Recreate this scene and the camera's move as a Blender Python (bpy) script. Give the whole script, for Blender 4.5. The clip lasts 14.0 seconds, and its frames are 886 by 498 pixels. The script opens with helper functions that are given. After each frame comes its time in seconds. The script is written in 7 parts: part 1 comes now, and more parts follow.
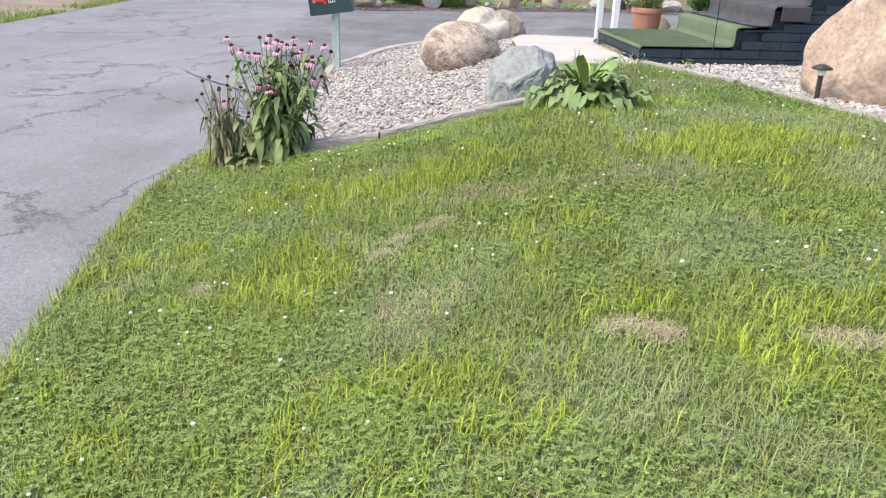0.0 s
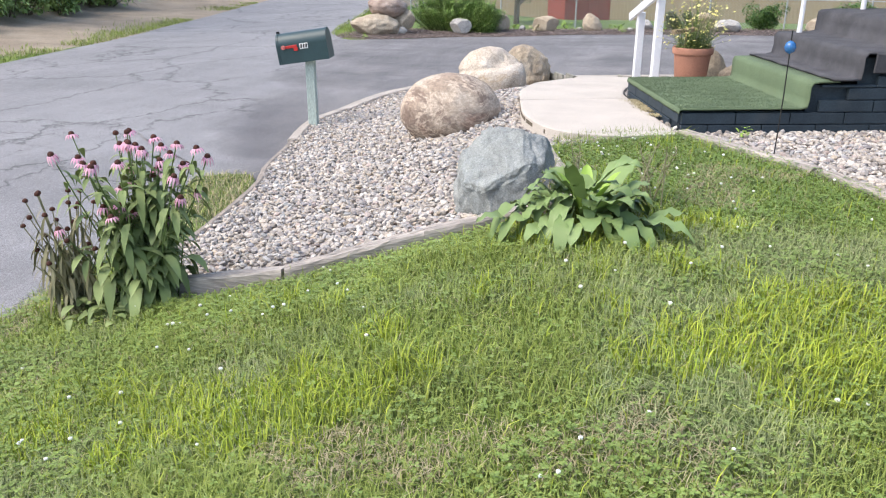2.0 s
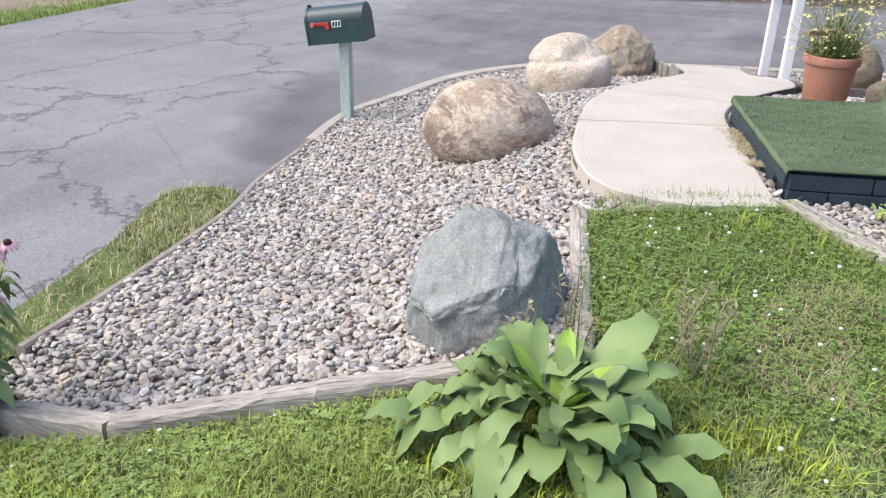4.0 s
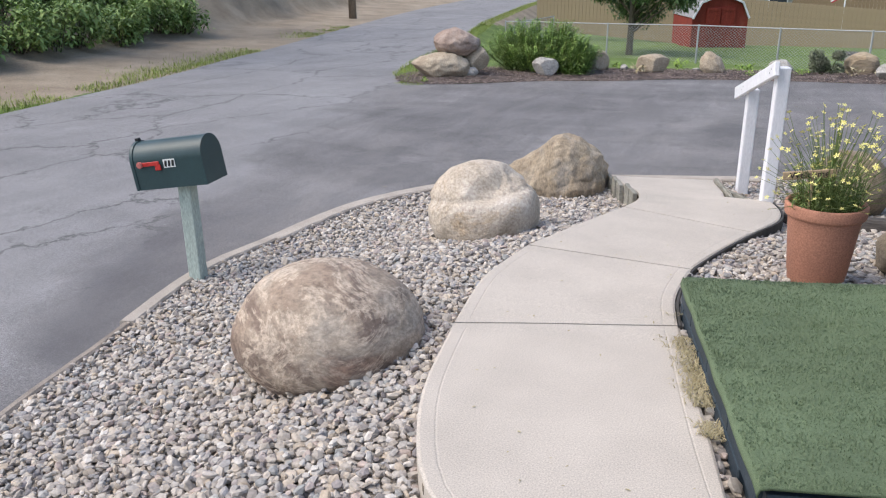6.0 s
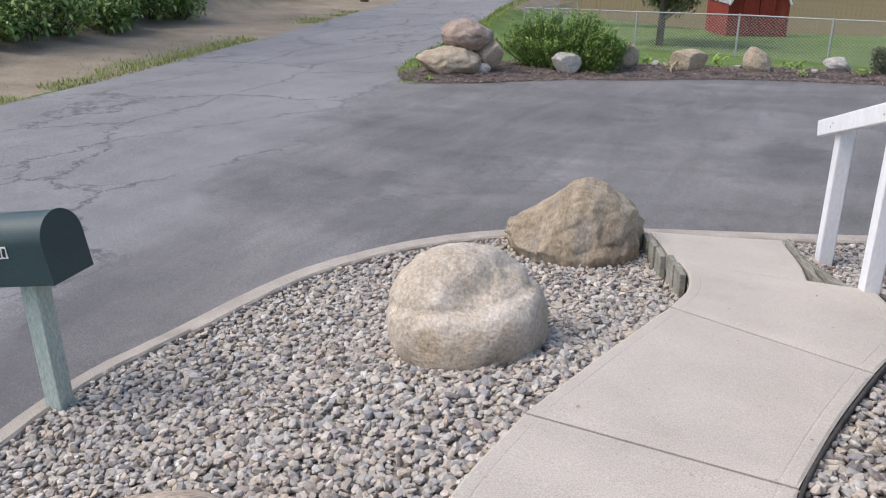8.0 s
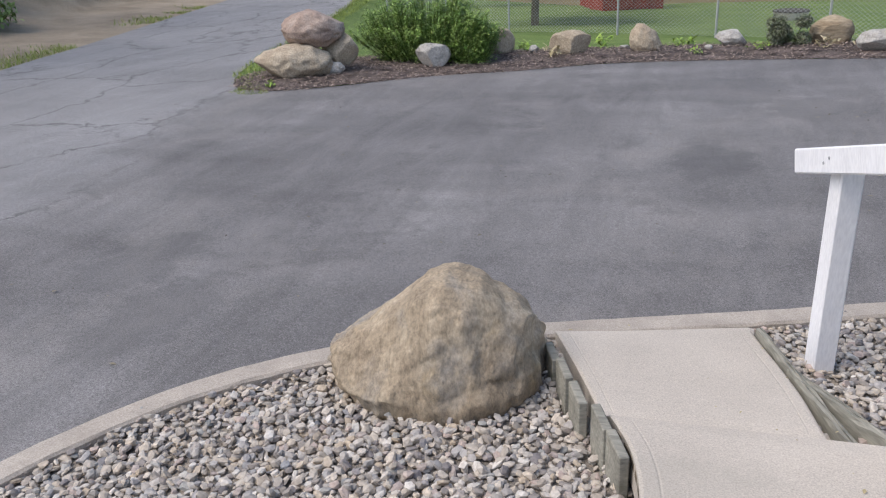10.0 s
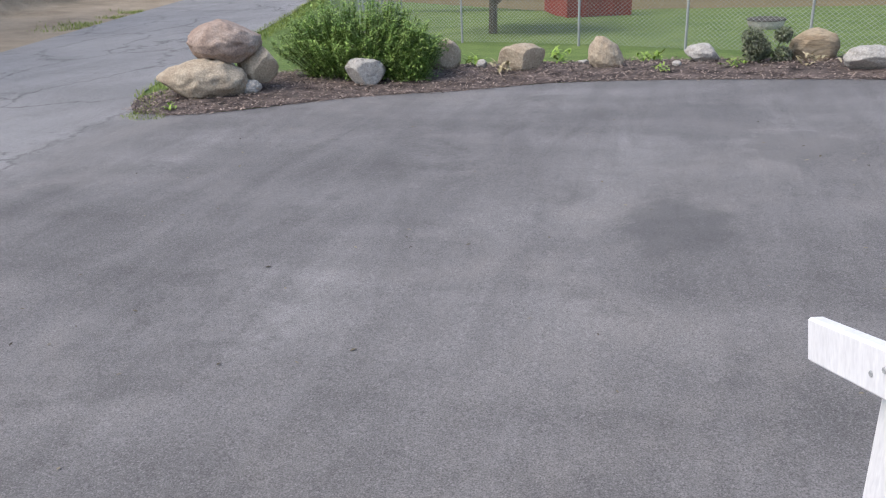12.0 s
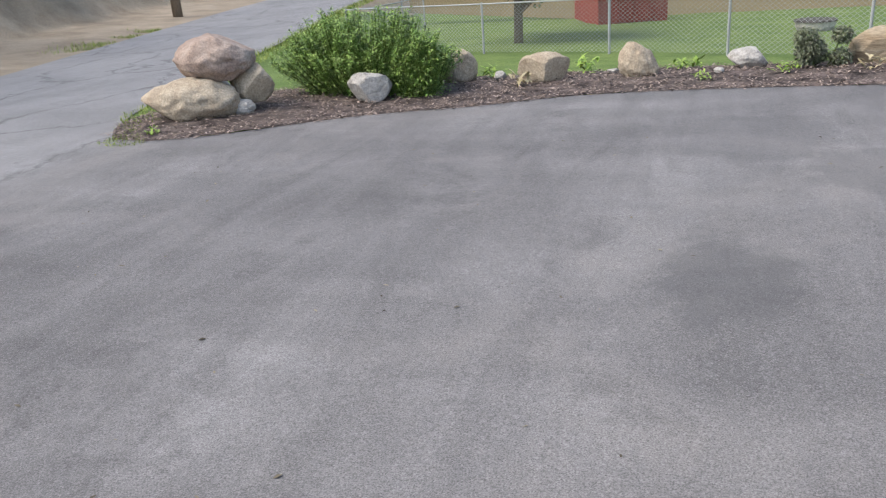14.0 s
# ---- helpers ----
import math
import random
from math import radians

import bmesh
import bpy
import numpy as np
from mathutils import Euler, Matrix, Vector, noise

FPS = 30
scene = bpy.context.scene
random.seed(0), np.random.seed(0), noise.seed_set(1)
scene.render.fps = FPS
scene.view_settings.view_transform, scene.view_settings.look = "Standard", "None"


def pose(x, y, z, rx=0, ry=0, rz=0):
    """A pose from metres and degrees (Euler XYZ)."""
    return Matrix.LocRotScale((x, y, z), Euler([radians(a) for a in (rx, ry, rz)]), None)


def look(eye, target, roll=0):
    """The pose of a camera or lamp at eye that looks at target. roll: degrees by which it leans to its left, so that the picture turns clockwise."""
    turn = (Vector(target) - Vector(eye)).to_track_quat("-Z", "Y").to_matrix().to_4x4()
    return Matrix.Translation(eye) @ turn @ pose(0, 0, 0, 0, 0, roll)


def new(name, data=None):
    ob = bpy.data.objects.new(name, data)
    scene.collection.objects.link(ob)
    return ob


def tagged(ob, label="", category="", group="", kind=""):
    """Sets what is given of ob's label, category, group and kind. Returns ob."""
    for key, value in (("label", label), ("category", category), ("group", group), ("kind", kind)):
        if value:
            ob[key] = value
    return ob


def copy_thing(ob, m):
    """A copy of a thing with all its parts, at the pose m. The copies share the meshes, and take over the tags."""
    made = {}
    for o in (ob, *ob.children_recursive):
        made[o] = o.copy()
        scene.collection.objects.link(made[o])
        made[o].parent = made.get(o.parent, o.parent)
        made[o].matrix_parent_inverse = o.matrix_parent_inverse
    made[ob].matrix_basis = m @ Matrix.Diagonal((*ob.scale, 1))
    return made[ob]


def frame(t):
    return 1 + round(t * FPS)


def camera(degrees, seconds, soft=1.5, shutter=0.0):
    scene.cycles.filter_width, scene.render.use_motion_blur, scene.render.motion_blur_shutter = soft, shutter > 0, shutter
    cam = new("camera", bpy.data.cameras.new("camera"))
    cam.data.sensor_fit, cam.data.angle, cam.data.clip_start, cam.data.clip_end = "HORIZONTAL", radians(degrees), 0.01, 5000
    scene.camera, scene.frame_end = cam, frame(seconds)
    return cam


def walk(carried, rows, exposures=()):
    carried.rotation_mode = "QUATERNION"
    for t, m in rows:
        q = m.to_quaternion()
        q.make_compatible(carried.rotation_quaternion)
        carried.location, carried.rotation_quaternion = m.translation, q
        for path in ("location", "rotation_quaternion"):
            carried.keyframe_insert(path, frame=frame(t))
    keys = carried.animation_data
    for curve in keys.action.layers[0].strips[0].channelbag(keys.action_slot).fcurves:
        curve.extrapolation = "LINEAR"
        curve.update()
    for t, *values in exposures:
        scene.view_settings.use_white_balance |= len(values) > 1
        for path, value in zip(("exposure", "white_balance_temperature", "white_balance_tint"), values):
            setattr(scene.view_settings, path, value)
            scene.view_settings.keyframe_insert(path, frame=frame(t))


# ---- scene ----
cam = camera(58.5, 14.0, soft=1.15)
PATH = [
    (0, (1.757, -0.551, 1.05), (1.423, 1.281, 0.32), 1.9),
    (0.5, (1.743, -0.024, 1.025), (1.357, 1.781, 0.254), 1.7),
    (1, (1.813, 0.522, 1.114), (1.261, 2.279, 0.333), 0.4),
    (1.5, (1.866, 1.071, 1.15), (1.36, 2.848, 0.384), 1.0),
    (2, (1.959, 1.599, 1.212), (1.485, 3.409, 0.507), 0.1),
    (2.2, (2.002, 1.749, 1.235), (1.398, 3.516, 0.52), -1.0),
    (4.3, (2.19, 3.834, 1.405), (1.431, 5.487, 0.573), 0.9),
    (4.5, (2.222, 4.108, 1.427), (1.489, 5.787, 0.625), -1.2),
    (5, (2.269, 4.62, 1.464), (1.536, 6.312, 0.69), 0.8),
    (5.5, (2.198, 5.077, 1.467), (1.416, 6.768, 0.742), 1.5),
    (6, (2.14, 5.553, 1.505), (1.357, 7.262, 0.822), -0.7),
    (6.5, (2.072, 5.979, 1.538), (1.195, 7.645, 0.864), -2.1),
    (7, (1.891, 6.425, 1.523), (1.108, 8.127, 0.821), -1.7),
    (7.5, (1.739, 6.862, 1.508), (0.883, 8.515, 0.778), -1.2),
    (8, (1.616, 7.353, 1.56), (0.793, 9.024, 0.832), -0.6),
    (8.2, (1.523, 7.653, 1.513), (0.834, 9.402, 0.832), -0.5),
    (10.3, (1.142, 9.825, 1.394), (0.57, 11.579, 0.622), -3.4),
    (10.5, (1.18, 10.029, 1.395), (0.611, 11.8, 0.662), -3.8),
    (11, (1.155, 10.486, 1.369), (0.68, 12.27, 0.599), -4.5),
    (11.5, (1.23, 10.871, 1.341), (0.676, 12.628, 0.561), -2.9),
    (12, (1.219, 11.269, 1.318), (0.695, 13.04, 0.551), -2.7),
    (12.5, (1.232, 11.576, 1.337), (0.645, 13.322, 0.56), -3.8),
    (13, (1.283, 11.834, 1.285), (0.575, 13.524, 0.484), -4.3),
    (13.1, (1.266, 11.906, 1.259), (0.571, 13.615, 0.486), -4.4),
    (13.2, (1.248, 12.0, 1.225), (0.585, 13.741, 0.497), -4.5),
    (13.3, (1.248, 12.086, 1.189), (0.642, 13.861, 0.493), -3.5),
    (13.4, (1.245, 12.136, 1.156), (0.699, 13.963, 0.554), -2.3),
    (13.5, (1.229, 12.163, 1.134), (0.679, 13.958, 0.443), -4.3),
    (13.6, (1.228, 12.215, 1.125), (0.666, 13.987, 0.388), -3.6),
    (13.7, (1.241, 12.278, 1.12), (0.679, 14.044, 0.367), -3.6),
    (13.8, (1.238, 12.333, 1.116), (0.657, 14.099, 0.379), -3.4),
    (14, (1.188, 12.427, 1.118), (0.57, 14.183, 0.385), -4.5),
]
EXPOSURES = [(0.0, 1.25, 6500, 10), (2.0, 1.20, 6500, 10), (4.5, 1.07, 6500, 10), (5.0, 1.02, 6500, 10), (6.0, 0.75, 6500, 10), (6.5, 0.69, 6500, 10), (8.0, 0.60, 6500, 10),
             (10.5, 0.54, 6500, 10), (11.5, 0.65, 6500, 10), (12.5, 0.79, 6500, 10), (13.0, 0.83, 6500, 10), (13.5, 0.89, 6680, 8), (14.0, 0.93, 6680, 8)]
walk(cam, [(t, look(eye, target, roll)) for t, eye, target, roll in PATH], EXPOSURES)

# ---- light ----
SUN_ELEV, SUN_AZ = 55.0, 238.0
world = bpy.data.worlds.new("sky")
scene.world = world
world.use_nodes = True
wn, wl = world.node_tree.nodes, world.node_tree.links
wn.clear()
sky = wn.new("ShaderNodeTexSky")
sky.sky_type = "NISHITA"
sky.sun_disc = False
sky.sun_elevation, sky.sun_rotation = radians(SUN_ELEV), radians(SUN_AZ)
sky.air_density, sky.dust_density, sky.ozone_density = 1.0, 3.0, 0.8
bg = wn.new("ShaderNodeBackground")
bg.inputs["Strength"].default_value = 0.15
wo = wn.new("ShaderNodeOutputWorld")
wl.new(sky.outputs[0], bg.inputs[0])
wl.new(bg.outputs[0], wo.inputs[0])
sun = new("sun", bpy.data.lights.new("sun", "SUN"))
sun.data.energy, sun.data.angle, sun.data.color = 0.95, radians(40), (1.0, 0.97, 0.93)
az, el = radians(SUN_AZ), radians(SUN_ELEV)
sun.matrix_world = look((0, 0, 30), (-math.sin(az) * math.cos(el), -math.cos(az) * math.cos(el), 30 - math.sin(el)))

# ---- small tools ----
rng = np.random.default_rng(7)


def nhash(ix, iy, seed):
    v = np.sin(ix * 127.1 + iy * 311.7 + seed * 74.7) * 43758.5453
    return v - np.floor(v)


def vnoise(x, y, seed=0):
    """Smooth value noise, 0 to 1, on arrays."""
    x, y = np.asarray(x, float), np.asarray(y, float)
    ix, iy = np.floor(x), np.floor(y)
    fx, fy = x - ix, y - iy
    fx, fy = fx * fx * (3 - 2 * fx), fy * fy * (3 - 2 * fy)
    a, b = nhash(ix, iy, seed), nhash(ix + 1, iy, seed)
    c, d = nhash(ix, iy + 1, seed), nhash(ix + 1, iy + 1, seed)
    return (a * (1 - fx) + b * fx) * (1 - fy) + (c * (1 - fx) + d * fx) * fy


def fbm(x, y, seed=0, octaves=4):
    out, amp, tot = 0.0, 1.0, 0.0
    for o in range(octaves):
        out = out + amp * vnoise(np.asarray(x) * 2 ** o, np.asarray(y) * 2 ** o, seed + o * 13)
        tot += amp
        amp *= 0.5
    return out / tot


def array_mesh(name, verts, faces, smooth=False):
    """A mesh from a vertex array and one array of equal-sided faces."""
    verts, faces = np.asarray(verts, np.float32), np.asarray(faces, np.int32)
    me = bpy.data.meshes.new(name)
    me.vertices.add(len(verts))
    me.vertices.foreach_set("co", verts.ravel())
    k = faces.shape[1]
    me.loops.add(faces.size)
    me.loops.foreach_set("vertex_index", faces.ravel())
    me.polygons.add(len(faces))
    me.polygons.foreach_set("loop_start", np.arange(0, faces.size, k, dtype=np.int32))
    me.polygons.foreach_set("loop_total", np.full(len(faces), k, np.int32))
    me.polygons.foreach_set("use_smooth", np.full(len(faces), smooth))
    me.update(calc_edges=True)
    return me


def bm_mesh(name, bm, smooth=False):
    me = bpy.data.meshes.new(name)
    bmesh.ops.recalc_face_normals(bm, faces=bm.faces)
    bm.to_mesh(me)
    bm.free()
    if smooth:
        me.polygons.foreach_set("use_smooth", [True] * len(me.polygons))
    return me


def thing(name, label, category, group="", at=(0, 0, 0), turn=0.0, kind=""):
    ob = new(name)
    ob.empty_display_size = 0.1
    ob.matrix_world = pose(*at, 0, 0, turn)
    return tagged(ob, label, category, group, kind)


def part(name, data, mat, parent, label="", smooth=False, m=None):
    me = bm_mesh(name, data, smooth) if isinstance(data, bmesh.types.BMesh) else data
    if mat is not None and not me.materials:
        me.materials.append(mat)
    ob = new(name, me)
    ob.parent = parent
    if m is not None:
        ob.matrix_local = m
    return tagged(ob, label)


def solo(name, data, mat, label, category, group="", kind="", at=None, smooth=False):
    me = bm_mesh(name, data, smooth) if isinstance(data, bmesh.types.BMesh) else data
    if not me.materials:
        me.materials.append(mat)
    ob = new(name, me)
    if at is not None:
        ob.matrix_world = at if isinstance(at, Matrix) else Matrix.Translation(at)
    return tagged(ob, label, category, group, kind)


def box(size, at=(0, 0, 0), bevel=0.004, turn=(0, 0, 0), bm=None, seg=1):
    bm = bm or bmesh.new()
    m = pose(*at, *turn) @ Matrix.Diagonal((*size, 1))
    got = bmesh.ops.create_cube(bm, size=1, matrix=m)["verts"]
    if bevel:
        edges = list({e for v in got for e in v.link_edges})
        bmesh.ops.bevel(bm, geom=edges, offset=bevel, segments=seg, affect="EDGES", profile=0.5)
    return bm


def lathe(profile, n=32, bm=None):
    """A turned solid from (radius, height) pairs."""
    bm = bm or bmesh.new()
    rings = [[bm.verts.new((r * math.cos(6.2832 * i / n), r * math.sin(6.2832 * i / n), z)) for i in range(n)] for r, z in profile]
    for a, b in zip(rings, rings[1:]):
        for i in range(n):
            bm.faces.new((a[i], a[(i + 1) % n], b[(i + 1) % n], b[i]))
    bm.faces.new(rings[0][::-1])
    bm.faces.new(rings[-1])
    return bm


def tube(points, radii, n=8, bm=None):
    """A round bar along points, with a radius at each."""
    bm = bm or bmesh.new()
    pts = [Vector(p) for p in points]
    if not hasattr(radii, "__len__"):
        radii = [radii] * len(pts)
    rings = []
    for i, p in enumerate(pts):
        t = (pts[min(i + 1, len(pts) - 1)] - pts[max(i - 1, 0)]).normalized()
        a = t.orthogonal().normalized() if abs(t.z) < 0.9 else Vector((1, 0, 0)).cross(t).normalized()
        b = t.cross(a)
        rings.append([bm.verts.new(p + radii[i] * (math.cos(6.2832 * k / n) * a + math.sin(6.2832 * k / n) * b)) for k in range(n)])
    for a, b in zip(rings, rings[1:]):
        off = min(range(n), key=lambda o: (a[0].co - b[o].co).length)
        for k in range(n):
            bm.faces.new((a[k], a[(k + 1) % n], b[(k + 1 + off) % n], b[(k + off) % n]))
    bm.faces.new(rings[0][::-1])
    bm.faces.new(rings[-1])
    return bm


# ---- materials ----
def material(name, rough=0.8, metal=0.0, spec=0.3):
    mat = bpy.data.materials.new(name)
    mat.use_nodes = True
    nt = mat.node_tree
    b = nt.nodes["Principled BSDF"]
    b.inputs["Roughness"].default_value = rough
    b.inputs["Metallic"].default_value = metal
    b.inputs["Specular IOR Level"].default_value = spec
    return mat, nt, b


def coords(nt, scale=1.0, stretch=(1, 1, 1), where="Object"):
    tc = nt.nodes.new("ShaderNodeTexCoord")
    mp = nt.nodes.new("ShaderNodeMapping")
    mp.inputs["Scale"].default_value = [scale * s for s in stretch]
    nt.links.new(tc.outputs[where], mp.inputs[0])
    return mp.outputs[0]


def tex_noise(nt, vec, scale, detail=4.0, rough=0.6, warp=0.0):
    n = nt.nodes.new("ShaderNodeTexNoise")
    n.inputs["Scale"].default_value, n.inputs["Detail"].default_value = scale, detail
    n.inputs["Roughness"].default_value, n.inputs["Distortion"].default_value = rough, warp
    nt.links.new(vec, n.inputs["Vector"])
    return n.outputs["Fac"]


def ramp(nt, fac, stops):
    r = nt.nodes.new("ShaderNodeValToRGB")
    els = r.color_ramp.elements
    while len(els) < len(stops):
        els.new(0.5)
    for e, (p, c) in zip(els, stops):
        e.position, e.color = p, (c if len(c) == 4 else (*c, 1))
    nt.links.new(fac, r.inputs[0])
    return r.outputs[0]


def mix(nt, fac, a, b, mode="MIX"):
    m = nt.nodes.new("ShaderNodeMix")
    m.data_type, m.blend_type = "RGBA", mode
    for sock, v in ((m.inputs[0], fac), (m.inputs[6], a), (m.inputs[7], b)):
        if hasattr(v, "is_output"):
            nt.links.new(v, sock)
        elif isinstance(v, (int, float)):
            sock.default_value = v
        else:
            sock.default_value = (*v, 1)
    return m.outputs[2]


def bump(nt, bsdf, fac, strength=0.3, dist=0.01, prev=None):
    b = nt.nodes.new("ShaderNodeBump")
    b.inputs["Strength"].default_value, b.inputs["Distance"].default_value = strength, dist
    nt.links.new(fac, b.inputs["Height"])
    if prev is not None:
        nt.links.new(prev, b.inputs["Normal"])
    nt.links.new(b.outputs[0], bsdf.inputs["Normal"])
    return b.outputs[0]


def grey(v):
    return (v, v, v)


def speckled(name, base, vary=0.25, scale=6.0, fine=120.0, rough=0.85, bumps=0.25, bdist=0.004, stretch=(1, 1, 1), spec=0.3, dirt=None, dirt_at=(0.55, 0.75)):
    """A plain surface with two scales of tone, fine relief and, if given, patches of dirt."""
    mat, nt, b = material(name, rough, 0.0, spec)
    v = coords(nt, 1.0, stretch)
    lo, hi = [c * (1 - vary) for c in base], [min(1, c * (1 + vary)) for c in base]
    c = ramp(nt, tex_noise(nt, v, scale, 5), [(0.3, lo), (0.7, hi)])
    f = tex_noise(nt, v, fine, 2)
    c = mix(nt, 0.55, c, ramp(nt, f, [(0.25, grey(0.25)), (0.75, grey(0.75))]), "OVERLAY")
    if dirt:
        c = mix(nt, ramp(nt, tex_noise(nt, v, scale * 0.45, 6, 0.65), [(dirt_at[0], grey(0)), (dirt_at[1], grey(1))]), c, dirt)
    nt.links.new(c, b.inputs["Base Color"])
    bump(nt, b, f, bumps, bdist)
    return mat


def leafy(name, c1, c2, rough=0.55, spec=0.25, trans=0.12):
    """Leaves: tone from leaf to leaf, and some light through."""
    mat, nt, b = material(name, rough, 0.0, spec)
    g = nt.nodes.new("ShaderNodeNewGeometry")
    c = ramp(nt, g.outputs["Random Per Island"], [(0.0, c1), (1.0, c2)])
    c = mix(nt, 0.35, c, ramp(nt, tex_noise(nt, coords(nt), 3.0, 3), [(0.3, grey(0.3)), (0.7, grey(0.7))]), "OVERLAY")
    nt.links.new(c, b.inputs["Base Color"])
    b.inputs["Transmission Weight"].default_value = 0.0
    b.inputs["Subsurface Weight"].default_value = trans
    b.inputs["Subsurface Radius"].default_value = (0.02, 0.03, 0.01)
    return mat


def asphalt_tone(nt, dark, light, big, tone, stain, crack):
    """Colour and relief of worn asphalt: stone grain, wide stains and, for an old road, cracks and torn patches."""
    v = coords(nt)
    c = ramp(nt, tex_noise(nt, v, big, 5, 0.55, 0.4), [(0.3, dark), (0.7, light)])
    sweep = tex_noise(nt, coords(nt, 1.0, (1.0, 0.22, 1.0)), 2.0, 6, 0.65, 0.7)
    c = mix(nt, stain * 0.55, c, ramp(nt, sweep, [(0.32, grey(0.3)), (0.68, grey(0.7))]), "OVERLAY")
    band = tex_noise(nt, coords(nt, 1.0, (0.2, 0.9, 1.0)), 1.5, 5, 0.6, 0.5)
    c = mix(nt, stain * 0.36, c, ramp(nt, band, [(0.34, grey(0.32)), (0.66, grey(0.68))]), "OVERLAY")
    mid = tex_noise(nt, v, 38.0, 4, 0.7)
    c = mix(nt, 0.32, c, ramp(nt, mid, [(0.3, grey(0.25)), (0.7, grey(0.75))]), "OVERLAY")
    arc = tex_noise(nt, coords(nt, 1.0, (0.75, 0.6, 1.0)), 1.0, 7, 0.62, 0.5)
    c = mix(nt, ramp(nt, arc, [(0.52, grey(0)), (0.70, grey(stain))]), c, tone)
    c = mix(nt, ramp(nt, tex_noise(nt, v, 0.9, 9, 0.66, 0.5), [(0.58, grey(0)), (0.68, grey(stain * 0.75))]), c, [x * 0.82 for x in dark])
    g = tex_noise(nt, v, 140.0, 3, 0.75)
    c = mix(nt, 0.8, c, ramp(nt, g, [(0.28, grey(0.15)), (0.72, grey(0.85))]), "OVERLAY")
    for sc, lo, k, f in ((180, 0.76, 1.6, 0.45), (190, 0.78, 0.45, 0.6)):
        vo = nt.nodes.new("ShaderNodeTexVoronoi")
        vo.inputs["Scale"].default_value = sc
        nt.links.new(v, vo.inputs["Vector"])
        c = mix(nt, ramp(nt, vo.outputs["Color"], [(lo, grey(0)), (lo + 0.1, grey(f))]), c, [min(1, x * k) for x in light])
    h = g
    if crack > 0:
        warp = nt.nodes.new("ShaderNodeTexNoise")
        warp.inputs["Scale"].default_value, warp.inputs["Detail"].default_value, warp.inputs["Roughness"].default_value = 1.1, 9, 0.72
        nt.links.new(v, warp.inputs["Vector"])
        for sc, st, wid, at, seed in ((0.55, (1.0, 0.6, 1.0), 0.014, 0.36, 0.6), (2.3, (1.0, 0.8, 1.0), 0.035, 0.54, 0.4)):
            w = nt.nodes.new("ShaderNodeTexVoronoi")
            w.feature, w.inputs["Scale"].default_value = "DISTANCE_TO_EDGE", sc
            nt.links.new(mix(nt, 0.9, coords(nt, 1.0, st), warp.outputs["Color"], "ADD"), w.inputs["Vector"])
            line = ramp(nt, w.outputs["Distance"], [(0.0, grey(1)), (wid, grey(0))])
            here = ramp(nt, tex_noise(nt, v, seed, 6, 0.7), [(at, grey(0)), (at + 0.1, grey(crack))])
            both = mix(nt, 1.0, line, here, "MULTIPLY")
            c = mix(nt, both, c, [x * 0.3 for x in dark])
            h = mix(nt, both, h, grey(0))
    return c, h


def asphalt(name, *args):
    mat, nt, b = material(name, 0.86, 0.0, 0.25)
    c, h = asphalt_tone(nt, *args)
    nt.links.new(c, b.inputs["Base Color"])
    bump(nt, b, h, 0.5, 0.004)
    return mat


